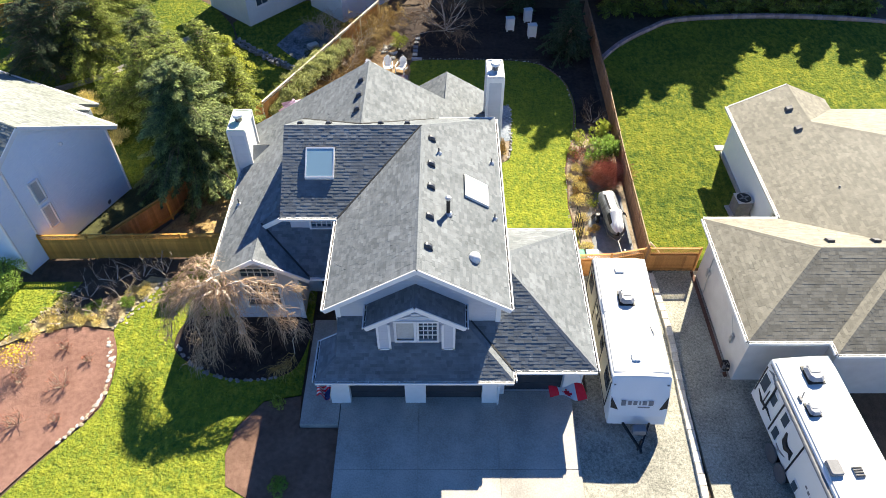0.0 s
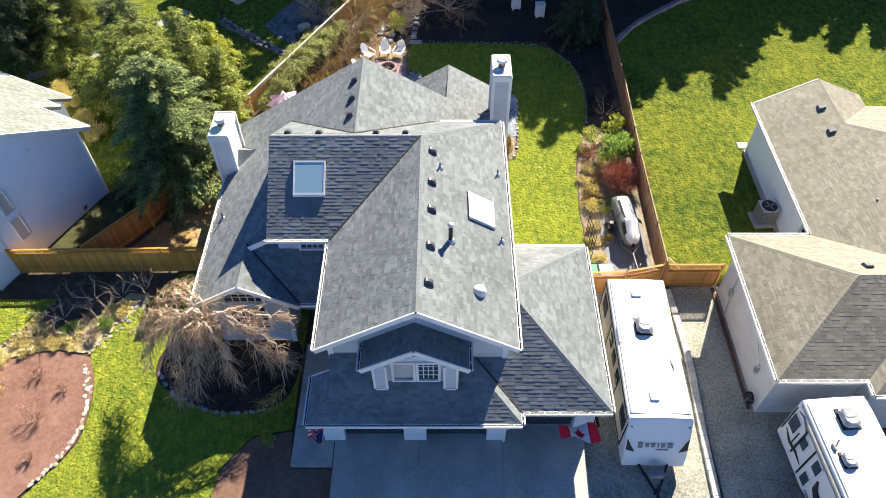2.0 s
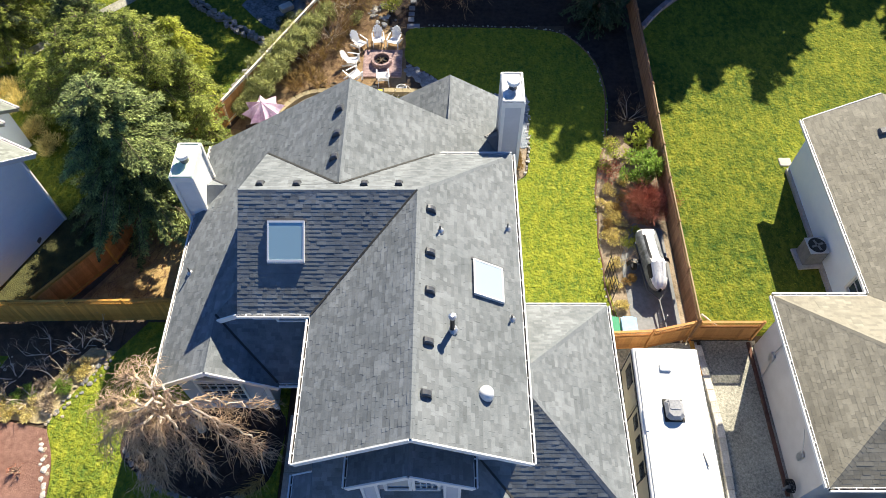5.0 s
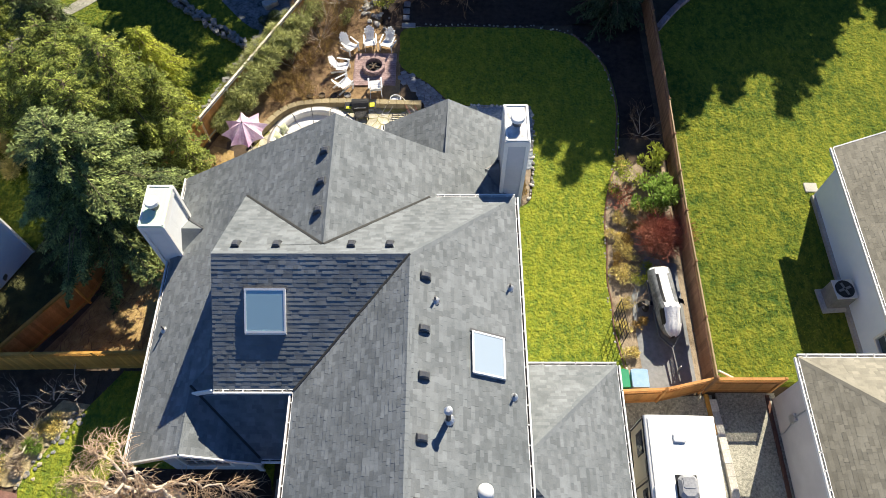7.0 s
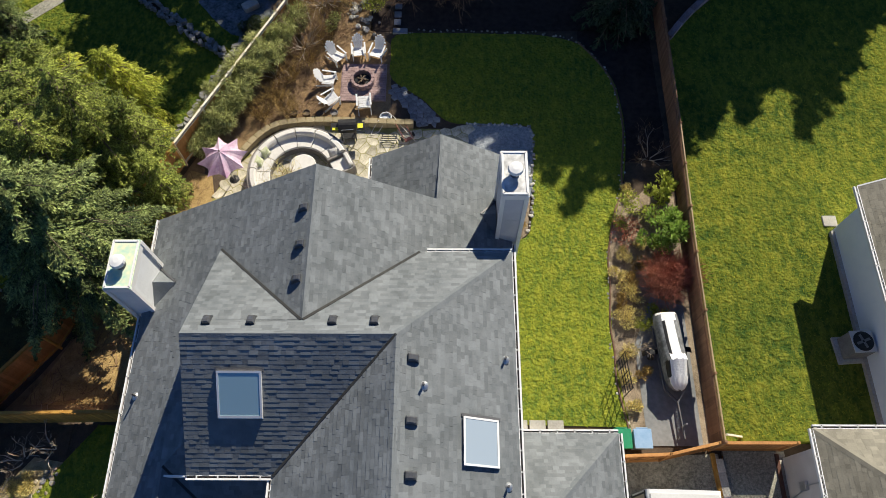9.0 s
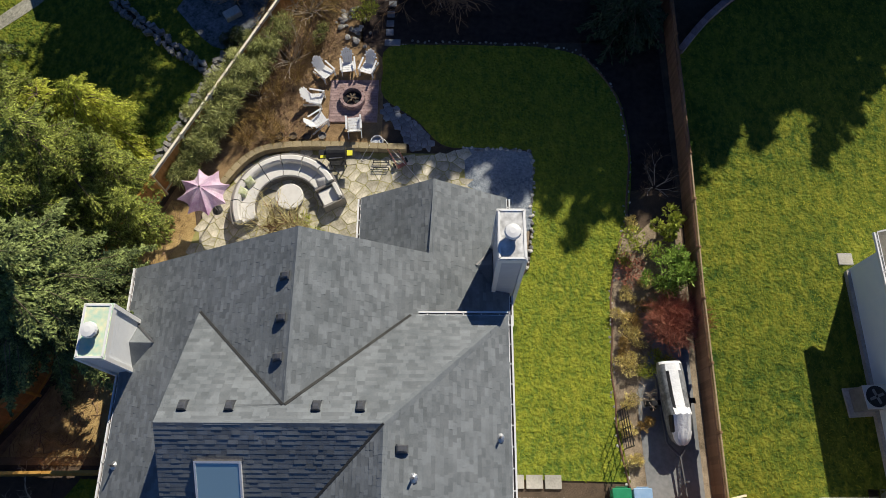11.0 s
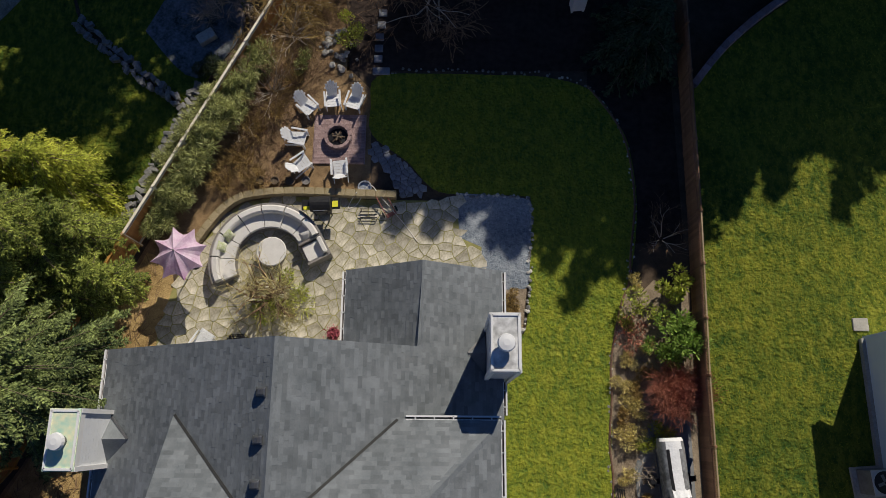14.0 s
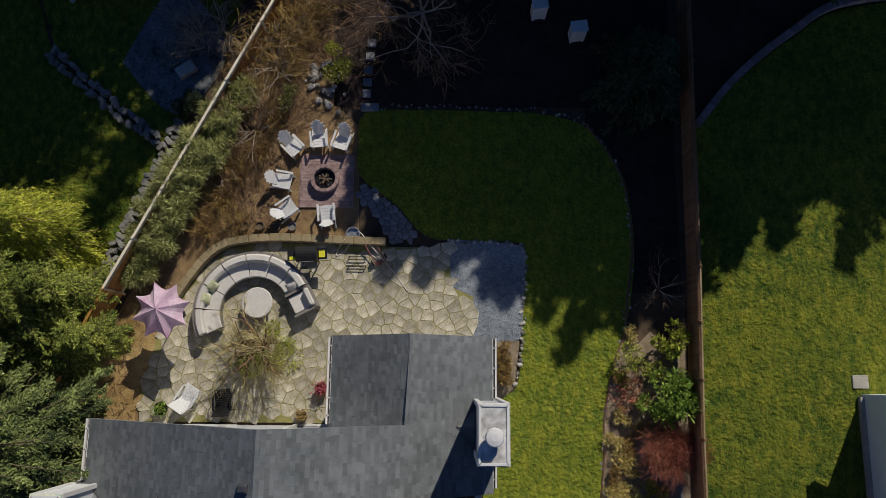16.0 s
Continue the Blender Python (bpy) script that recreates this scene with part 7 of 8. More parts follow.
edging("stone_edging", [(7.5, 25.1), (7.22, 27), (7.22, 29), (7.42, 32.5), (7.97, 34.8), (8.47, 36.7), (8.72, 39), (8.57, 41.2), (8.1, 42.6), (7.0, 44.2), (5.2, 44.75)], GREYR + PALE, "low rocks edging the rear lawn", 0.12, gap=1.9, z=0.0)
solo("lawn_edging", Mesh().tube([(x, y, 0.03) for x, y in smooth_line([(7.56, 24.9), (7.24, 27), (7.27, 28.2), (7.2, 29.4), (7.36, 31), (7.42, 32.5), (7.9, 34.6), (8.3, 35.6), (8.44, 36.9), (8.72, 39), (8.57, 41.2), (8.1, 42.6), (7.0, 44.2)], 5)], 0.045, 6), REDBROWN, "dark timber strip edging the rear lawn", "edging", "structure")
edging("stone_edging", [(5.0, 44.8), (2.9, 44.85), (0.3, 44.9), (-2.2, 44.8)], GREYR, "rocks edging the shaded rear bed", 0.12, gap=2.0, z=0.0)
edging("stone_edging", [(1.4, 39.2), (4.05, 39.1), (4.42, 38.6), (4.35, 36.6), (4.2, 34.6), (3.95, 33.4)], GREYR + PALE, "small rocks edging the river gravel", 0.15)
SLABS = []
for k in range(4):
    srng = random.Random(40 + k)
    sm = Mesh().box((0, 0, 0), (1.0, 0.62, 0.34), bevel=0.06)
    sm.v = [(x * srng.uniform(0.85, 1.1), y * srng.uniform(0.8, 1.15), z * srng.uniform(0.8, 1.1)) for x, y, z in sm.v]
    SLABS.append(sm.data("slab", ROCK))
for lift in (0.0, 0.14):
    for shift in (0.0, 0.26):
        edging("rock_wall", [(-15.2 - shift, 47.3 - shift), (-12.7 - shift, 45.1 - shift), (-10.4 - shift * 0.5, 43.4 - shift)], SLABS, "dry stone wall of thin slabs on the back lawn", 0.3, gap=0.75, jit=0.05, z=0.06 + lift)
        edging("rock_wall", [(-12.0 - shift, 38.0), (-11.2 - shift, 40.2), (-10.2 - shift, 42.6), (-9.6 - shift, 44.2)], SLABS, "dry stone wall of thin slabs along the fence", 0.3, gap=0.75, jit=0.05, z=0.06 + lift)
edging("rock_pile", [(-3.2, 45.1), (-3.7, 45.2), (-3.9, 45.9), (-4.5, 46.1), (-4.1, 46.7), (-3.6, 46.2)], GREYR + PALE, "pile of garden rocks beside the fire pit", 0.28, gap=0.42, jit=0.24)


def course(name, line, label, material, size, w, z0, group=""):
    """A row of wall blocks along a curve."""
    e = thing(name, (0, 0, 0), label, "wall", kind="structure")
    me = Mesh().box((0, 0, 0), (size * 0.99, w, z0), bevel=0.015).data("block", material)
    pts = [Vector(p) for p in smooth_line(line, 8)]
    need = size / 2
    rng = random.Random(3)
    for p, q in zip(pts, pts[1:]):
        L = (q - p).length
        while need < L:
            c = p.lerp(q, need / L)
            piece("block", me, e, Matrix.Translation((c.x, c.y, e.location.z + z0 / 2)) @ Matrix.Rotation(math.atan2(q.y - p.y, q.x - p.x) + rng.gauss(0, 0.02), 4, "Z"))
            need += size
        need -= L
    return e


course("block_kerb", [(10.72, 24.0), (10.9, 20.3), (10.72, 17.0), (10.62, 14.0), (10.5, 11.0), (10.4, 7)], "pale concrete block kerb between two gravel pads", PALEROCK, 0.5, 0.3, 0.32)
wall_arc = course("garden_wall", [(11.3, 43.9), (12.95, 45.9), (15.35, 47.9), (18.0, 49.35), (24.4, 49.85), (31, 49.45), (36, 48.4)], "low curved dusty red block wall behind a lawn", PAVER, 0.36, 0.3, 0.3)
wall_arc.location.z = 0.55
course("patio_wall", [(-9.3, 36.9), (-8.4, 38.25), (-7.6, 38.95), (-6.6, 39.2), (-5.2, 39.28), (-2.9, 39.2), (-1.2, 39.15)], "low mossy block wall curving round the patio", WALLSTONE, 0.42, 0.3, 0.38)

# ---- patio ----
PATIO = [(-10.4, 32.1), (-10.4, 33.4), (-9.9, 35.6), (-9.1, 37.0), (-8.3, 38.1), (-7.5, 38.8), (-6.6, 39.0), (-5.2, 39.1), (-2.9, 39.0), (1.5, 38.95), (1.6, 37.4), (2.45, 37.0), (2.45, 35.0), (-2.1, 35.0), (-2.1, 32.1)]
patio = thing("patio", (0, 0, 0), "flagstone patio of irregular sandstone slabs", "patio", kind="structure")
part("bedding", Mesh().prism(PATIO, -0.05, 0.048), FLAG_MOSS, patio, "mossy joints between the flags")


def cells(poly, size, seed, shrink=0.010):
    """Irregular stones that fill a plan polygon: each is the part of the plan nearest its own seed."""
    rng = random.Random(seed)
    xs, ys = [p[0] for p in poly], [p[1] for p in poly]
    seeds = []
    for _ in range(9000):
        p = Vector((rng.uniform(min(xs) - 0.6, max(xs) + 0.6), rng.uniform(min(ys) - 0.6, max(ys) + 0.6)))
        if all(math.hypot((p.x - q.x) * 0.8, (p.y - q.y) * 1.2) > size * rng.uniform(0.5, 1.45) for q in seeds):
            seeds.append(p)
    out = []
    for p in seeds:
        if not inside(p.x, p.y, poly):
            continue
        c = [p + Vector(v) * size * 1.5 for v in ((-1, -1), (1, -1), (1, 1), (-1, 1))]
        for q in seeds:
            if q is p or (q - p).length > size * 3:
                continue
            n = (q - p).normalized()
            k = (p + q).dot(n) / 2 - shrink
            new_c = []
            for i in range(len(c)):
                a, b = c[i - 1], c[i]
                da, db = a.dot(n) - k, b.dot(n) - k
                if (da > 0) != (db > 0):
                    new_c.append(a + (b - a) * (da / (da - db)))
                if db <= 0:
                    new_c.append(b)
            c = new_c
            if len(c) < 3:
                break
        if len(c) >= 3:
            out.append((p, c))
    return out


def flags(parent, poly, size, seed, material, z, name="flagstone", shrink=0.010):
    rng = random.Random(seed)
    for p, c in cells(poly, size, seed, shrink):
        c = [v for v in c if inside(v.x, v.y, poly) or (v - p).length < size]
        if len(c) < 3:
            continue
        dz = rng.uniform(0, 0.012)
        n = len(c)
        ring = [p + (v - p) * 0.965 for v in c]
        vs = [(v.x - p.x, v.y - p.y, -0.05) for v in c] + [(v.x - p.x, v.y - p.y, 0.012 + dz) for v in c] + [(v.x - p.x, v.y - p.y, 0.022 + dz) for v in ring]
        fs = [(i, (i + 1) % n, n + (i + 1) % n, n + i) for i in range(n)] + [(n + i, n + (i + 1) % n, 2 * n + (i + 1) % n, 2 * n + i) for i in range(n)] + [tuple(range(2 * n, 3 * n))]
        ob = part(name, Mesh().add(vs, fs), material, parent)
        ob.location = (p.x, p.y, z)


flags(patio, PATIO, 0.41, 11, FLAG, 0.032, shrink=0.014)
BACK_PATIO = [(-12.4, 46.8), (-9.9, 44.5), (-8.0, 47.4), (-10.4, 50.2)]
solo("back_terrace", Mesh().prism(smooth_line(BACK_PATIO + BACK_PATIO[:1], 5)[:-1], -0.05, 0.045), DARKFLAG, "small blue-grey gravel terrace on the back lawn", "terrace", "structure")
solo("garden_slab", Mesh().box((-9.6, 46.4, 0.2), (0.8, 0.5, 0.32), Matrix.Rotation(0.6, 3, "Z"), 0.04), PALEROCK, "pale stone block on the small gravel terrace", "stone")
stone_path = thing("stone_path", (0, 0, 0), "curved path of grey slate crazy paving", "path", kind="structure")
PATH = [(-2.3, 41.6), (-1.6, 41.3), (-0.7, 40.55), (0.4, 39.2), (-0.9, 39.2), (-1.3, 40.0), (-2.3, 40.8)]
flags(stone_path, PATH, 0.22, 12, SLATE, 0.02)
for k, (x, y, w) in enumerate(((-1.9, 44.85, 0.75), (-2.05, 45.45, 0.36), (-2.04, 45.95, 0.36), (-2.02, 46.5, 0.36), (-1.95, 47.1, 0.36), (-1.9, 47.7, 0.36))):
    part("stepping_stone", Mesh().box((x, y, 0.05), (w, 0.34, 0.1), bevel=0.02), SLATE, stone_path)
fire_pad = thing("fire_pad", (-3.55, 41.65, 0), "square pad of dusty pink pavers under the fire pit", "paving", kind="structure")
part("bedding", Mesh().prism([(-1.25, -1.18), (1.2, -1.18), (1.2, 1.25), (-1.25, 1.25)], -0.05, 0.03), PAVER, fire_pad)
pv = Mesh().box((0, 0, 0), (0.291, 0.146, 0.06), bevel=0.006).data("paver", PAVER)
half = Mesh().box((0, 0, 0), (0.145, 0.146, 0.06), bevel=0.006).data("paver", PAVER)
for j in range(16):
    for i in range(8):
        if j % 2 and i == 7:
            for hx in (-1.13, 1.08):
                piece("paver", half, fire_pad, Matrix.Translation((hx, -1.1 + j * 0.15, 0.045)))
        else:
            piece("paver", pv, fire_pad, Matrix.Translation((-1.06 + i * 0.295 + (0.147 if j % 2 else 0), -1.1 + j * 0.15, 0.045)))
fire_pad.scale = (0.9, 0.92, 1.0)
fire_pit = thing("fire_pit", (-3.62, 41.72, 0.06), "round fire pit of dusty pink wall blocks", "fire pit")
fb = Mesh().box((0, 0, 0), (0.25, 0.15, 0.14), bevel=0.02).data("block", PAVER)
for ring in range(2):
    for k in range(13):
        a = 6.283 * (k + ring * 0.5) / 13
        piece("block", fb, fire_pit, Matrix.Translation((math.cos(a) * 0.5, math.sin(a) * 0.5, 0.075 + ring * 0.147)) @ Matrix.Rotation(a + math.pi / 2, 4, "Z"))
part("ash_bed", Mesh().lathe([(0.42, 0.0), (0.4, 0.08), (0.1, 0.1)], n=14), BLACK, fire_pit)
for k in range(5):
    a = k * 1.3
    part("charred_log", Mesh().tube([(math.cos(a) * 0.3, math.sin(a) * 0.3, 0.1), (-math.cos(a) * 0.22, -math.sin(a) * 0.22, 0.24)], 0.035, 6), BARK, fire_pit)

# fallen twigs over the bark mulch
def litter(poly, count, seed):
    rng = random.Random(seed)
    m = Mesh()
    xs, ys = [p[0] for p in poly], [p[1] for p in poly]
    while count:
        x, y = rng.uniform(min(xs), max(xs)), rng.uniform(min(ys), max(ys))
        if not inside(x, y, poly):
            continue
        count -= 1
        a, ln = rng.gauss(1.3, 0.7), rng.uniform(0.15, 0.7)
        p = Vector((x, y, 0.025))
        q = p + Vector((math.cos(a), math.sin(a), 0)) * ln
        mid = (p + q) / 2 + Vector((rng.gauss(0, 0.05), rng.gauss(0, 0.05), rng.uniform(0.0, 0.08)))
        m.tube([p, mid, q], [0.012, 0.009, 0.005], 3, False)
    return solo("fallen_twigs", m, BROWNTWIG, "fallen brown twigs scattered over bark mulch", "twigs", "stuff")


litter([(-8.8, 40.2), (-6.0, 45.8), (-5.0, 49), (-3.6, 49), (-4.2, 44.6), (-6.0, 43.2), (-6.6, 40.6), (-8.6, 39.2)], 1100, 5)
litter([(-8.6, 39.0), (-6.4, 40.4), (-6.0, 43.0), (-4.4, 44.4), (-5.0, 42.0), (-6.0, 38.6)], 500, 7)
litter([(-16, 25.9), (-12.5, 33), (-11.4, 36.4), (-10.6, 36), (-10.7, 26)], 500, 6)

# ---- patio furniture ----
def adirondack():
    """A white garden chair with a fanned slat back; it faces -y."""
    c = thing("garden_chair", (0, 0, 0), "white resin Adirondack chair beside the fire pit", "chair", group="chairs round the fire pit")
    tilt = Matrix.Rotation(radians(-24), 3, "X")
    for k in range(5):
        a = (k - 2) * 0.05
        top = 0.88 - 0.045 * abs(k - 2) ** 1.5
        m = Mesh()
        lo, hi = Vector(((k - 2) * 0.080, 0.2, 0.3)), Vector(((k - 2) * 0.105, 0.2 + 0.40 * (top - 0.3) / 0.58, top))
        m.add(*slat(lo, hi, 0.076, 0.099, 0.022))
        part("back_slat", m, CHAIRWHITE, c)
    for k in range(5):
        y = -0.32 + k * 0.125
        part("seat_slat", Mesh().box((0, y, 0.36 - k * 0.022 + 0.01), (0.52, 0.120, 0.022), Matrix.Rotation(radians(-10), 3, "X"), 0.006), CHAIRWHITE, c)
    for s in (-1, 1):
        part("armrest", Mesh().box((s * 0.32, -0.06, 0.56), (0.085, 0.70, 0.025), None, 0.01), CHAIRWHITE, c)
        part("front_leg", Mesh().box((s * 0.31, -0.34, 0.275), (0.03, 0.11, 0.55)), CHAIRWHITE, c)
        part("back_leg", Mesh().bar((s * 0.29, -0.36, 0.34), (s * 0.29, 0.5, 0.05), 0.03, 0.11), CHAIRWHITE, c)
    part("back_rail", Mesh().bar((-0.3, 0.42, 0.56), (0.3, 0.42, 0.56), 0.03, 0.07), CHAIRWHITE, c)
    return c


def slat(lo, hi, w0, w1, t):
    vs = []
    for p, w in ((lo, w0), (hi, w1)):
        for sx, sy in ((-1, -1), (1, -1), (1, 1), (-1, 1)):
            vs.append((p.x + sx * w / 2, p.y + sy * t / 2, p.z))
    return vs, [(3, 2, 1, 0), (4, 5, 6, 7)] + [(i, (i + 1) % 4, 4 + (i + 1) % 4, 4 + i) for i in range(4)]


def facing(x, y, tx, ty):
    return math.degrees(math.atan2(ty - y, tx - x)) + 90


first = adirondack()
spots = ((-4.95, 43.05, -3.7, 41.8), (-3.88, 43.38, -3.7, 41.8), (-2.95, 43.3, -3.4, 41.8), (-5.3, 41.6, -3.7, 41.3), (-5.08, 40.42, -3.6, 41.5), (-3.45, 40.2, -3.6, 41.6))
first.matrix_basis = pose(spots[0][0], spots[0][1], 0.02, 0, 0, facing(*spots[0]))
for s in spots[1:]:
    copy_thing(first, pose(s[0], s[1], 0.02, 0, 0, facing(*s)))

sofa = thing("curved_sofa", (-6.1, 36.3, 0.06), "curved outdoor sofa of grey wicker with pale cushions", "sofa")


def arc_block(r0, r1, a0, a1, z0, z1, soft=0.0, n=5):
    """A block of a ring, in degrees, with softened rims."""
    rows = [(r0 + soft, z0), (r1 - soft, z0), (r1, z0 + soft), (r1, z1 - soft), (r1 - soft, z1), (r0 + soft, z1), (r0, z1 - soft), (r0, z0 + soft)] if soft else [(r0, z0), (r1, z0), (r1, z1), (r0, z1)]
    k = len(rows)
    vs = []
    for i in range(n + 1):
        a = radians(a0 + (a1 - a0) * i / n)
        vs += [(r * math.cos(a), r * math.sin(a), z) for r, z in rows]
    fs = [(i * k + j, i * k + (j + 1) % k, (i + 1) * k + (j + 1) % k, (i + 1) * k + j) for i in range(n) for j in range(k)]
    return Mesh().add(vs, fs + [tuple(range(k - 1, -1, -1)), tuple(range(n * k, n * k + k))])


edges = (206, 178, 152, 126, 100, 74, 50, 28)
for a1, a0 in zip(edges, edges[1:]):
    part("base", arc_block(1.35, 2.3, a0 + 0.4, a1 - 0.4, 0.0, 0.3), WICKER, sofa)
    part("backrest", arc_block(2.2, 2.34, a0 + 0.4, a1 - 0.4, 0.25, 0.62), WICKER, sofa)
    part("seat_cushion", arc_block(1.36, 2.0, a0 + 0.5, a1 - 0.5, 0.3, 0.44, 0.03), CUSHION, sofa)
    part("back_cushion", arc_block(1.93, 2.24, a0 + 0.7, a1 - 0.7, 0.38, 0.74, 0.07), CUSHION, sofa)
end = Matrix.Translation((1.82, 0.42, 0)) @ Matrix.Rotation(radians(-62), 4, "Z")


def turned(m, mat4):
    m.v = [tuple(mat4 @ Vector(p)) for p in m.v]
    return m


part("base", turned(Mesh().box((0, 0, 0.15), (0.95, 0.95, 0.3)), end), WICKER, sofa)
part("seat_cushion", turned(Mesh().box((0.0, -0.08, 0.38), (0.72, 0.7, 0.15), None, 0.04), end), CUSHION, sofa)
part("back_cushion", turned(Mesh().box((0.0, 0.36, 0.56), (0.72, 0.2, 0.36), None, 0.05), end), CUSHION, sofa)
part("backrest", turned(Mesh().box((0, 0.47, 0.33), (0.95, 0.1, 0.6)), end), WICKER, sofa)
for s in (-0.44, 0.44):
    part("armrest", turned(Mesh().box((s, 0.0, 0.3), (0.09, 0.95, 0.58)), end), WICKER, sofa)
pillows = ((1.45, 0.95, 20, CUSHION, "pale scatter cushion on the curved sofa"), (-1.62, 0.95, 50, PATTERN, "patterned green scatter cushion on the curved sofa"), (-1.85, 0.5, 80, PATTERN, "patterned green scatter cushion on the curved sofa"))
for x, y, a, mt, lb in pillows:
    m = Mesh()
    n = 7
    vs, fs = [], []
    for side in (1, -1):
        for i in range(n):
            for j in range(n):
                u, v = i / (n - 1) * 2 - 1, j / (n - 1) * 2 - 1
                vs.append((u * 0.21, v * 0.21, side * 0.075 * math.sqrt(max(0, (1 - u ** 4) * (1 - v ** 4)))))
    for s in range(2):
        for i in range(n - 1):
            for j in range(n - 1):
                q = [s * n * n + i * n + j, s * n * n + (i + 1) * n + j, s * n * n + (i + 1) * n + j + 1, s * n * n + i * n + j + 1]
                fs.append(tuple(q if s == 0 else q[::-1]))
    m.add(vs, fs)
    ob = solo("scatter_cushion", m, mt, lb, "cushion", smooth=True)
    ob.matrix_basis = pose(-6.1 + x, 36.3 + y, 0.66, 50, 0, a)

table = thing("round_table", (-6.0, 36.65, 0.06), "low round outdoor table with a pale top", "table")
part("tabletop", Mesh().lathe([(0.56, 0.42), (0.6, 0.44), (0.6, 0.47), (0.57, 0.49)], n=28), CUSHION, table)
part("drum", Mesh().lathe([(0.48, 0.0), (0.5, 0.05), (0.5, 0.42)], n=24), WICKER, table)

umbrella = thing("patio_umbrella", (-9.15, 36.2, 0.0), "faded lilac patio umbrella standing open", "umbrella")
part("pole", Mesh().tube([(0, 0, 0), (0, 0, 2.45)], 0.022, 8), METAL, umbrella)
part("base_plate", Mesh().lathe([(0.26, 0.0), (0.26, 0.05), (0.08, 0.1)], n=16), BLACK, umbrella)
tips = []
N_RIB = 8
for k in range(N_RIB):
    a0, a1 = 6.283 * k / N_RIB + 0.3, 6.283 * (k + 1) / N_RIB + 0.3
    A, B = Vector((math.cos(a0) * 1.1, math.sin(a0) * 1.1, 1.92)), Vector((math.cos(a1) * 1.1, math.sin(a1) * 1.1, 1.92))
    top = Vector((0, 0, 2.42))
    vs = []
    rows = 6
    for i in range(rows + 1):
        s = i / rows
        for j in range(5):
            u = j / 4
            p = top.lerp(A.lerp(B, u), s)
            sag = 4 * u * (1 - u) * s
            p = p * (1 - 0.24 * sag * s)
            p.z = top.z + (1.92 - top.z) * s ** 1.25 - 0.17 * sag + 0.05 * 4 * u * (1 - u) * (s > 0.99)
            vs.append(tuple(p))
    fs = [(i * 5 + j, (i + 1) * 5 + j, (i + 1) * 5 + j + 1, i * 5 + j + 1) for i in range(rows) for j in range(4)]
    can = part("canopy_panel", Mesh().add(vs, fs), CANVAS, umbrella, "faded lilac canvas panel")
    part("rib", Mesh().tube([tuple(top - Vector((0, 0, 0.03))), tuple(A - Vector((0, 0, 0.03)))], 0.008, 4), METAL, can)
part("finial", Mesh().lathe([(0.03, 2.42), (0.035, 2.47), (0.01, 2.52)], n=8), WICKER, umbrella)

grill = thing("gas_grill", (-4.05, 38.5, 0.05), "black gas grill on a cart with yellow-edged side shelves", "grill", 3.0)
part("firebox", Mesh().box((0, 0, 0.82), (0.8, 0.56, 0.24), None, 0.04), BLACK, grill)
lid = Mesh()
vs, fs = [], []
for x in (-0.41, 0.41):
    vs += [(x, 0.31 * math.cos(a), 0.93 + 0.24 * math.sin(a)) for a in [math.pi * i / 8 for i in range(9)]]
fs = [(i, i + 1, 10 + i, 9 + i) for i in range(8)] + [tuple(range(8, -1, -1)), tuple(range(9, 18))]
part("lid", lid.add(vs, fs), BLACK, grill)
part("handle", Mesh().tube([(-0.28, -0.3, 1.02), (0.28, -0.3, 1.02)], 0.015), METAL, grill)
for x in (-0.6, 0.6):
    sh = part("side_shelf", Mesh().box((x, 0, 0.86), (0.34, 0.44, 0.04), None, 0.01), BLACK, grill)
part("towel", Mesh().box((0.57, -0.02, 0.9), (0.24, 0.26, 0.03), None, 0.01), LIGHTYELLOW, grill, "bright yellow cloth")
part("towel", Mesh().box((-0.56, -0.14, 0.9), (0.26, 0.14, 0.03), None, 0.01), LIGHTYELLOW, grill, "bright yellow cloth")
for x in (-0.32, 0.32):
    for y in (-0.2, 0.2):
        part("leg", Mesh().box((x, y, 0.36), (0.04, 0.04, 0.72)), BLACK, grill)
part("shelf", Mesh().box((0, 0, 0.18), (0.66, 0.42, 0.03)), BLACK, grill)

def lounge_chair(x, y, rz, material, label):
    """A reclined slung chair: a bent slatted sling between two arms."""
    c = thing("lounge_chair", (x, y, 0.06), label, "chair", rz)
    line = [(-0.5, 0.40), (-0.3, 0.37), (-0.05, 0.31), (0.12, 0.31), (0.24, 0.42), (0.38, 0.66), (0.5, 0.88)]
    dense = smooth_line(line, 3)
    for k in range(0, len(dense) - 1):
        (y0, z0), (y1, z1) = dense[k], dense[k + 1]
        a, b = Vector((0, y0, z0)), Vector((0, y1, z1))
        part("slat", Mesh().box((a + b) / 2, (0.58, (b - a).length * 0.93, 0.02), Matrix.Rotation(math.atan2(z1 - z0, y1 - y0), 3, "X"), 0.006), material, c)
    for s in (-1, 1):
        part("armrest", Mesh().box((s * 0.33, -0.02, 0.56), (0.075, 0.62, 0.03), None, 0.01), material, c)
        part("side_frame", Mesh().tube([(s * 0.31, p[0], p[1] - 0.03) for p in dense], 0.018, 6), material, c)
        for y in (-0.36, 0.3):
            part("leg", Mesh().box((s * 0.33, y, 0.27), (0.035, 0.035, 0.56)), material, c)
    return c


lounge_chair(-8.5, 33.0, 148, CHAIRWHITE, "white slatted lounge chair on the patio")
lounge_chair(-7.1, 32.85, 185, BLACK, "dark slatted lounge chair beside the house wall")


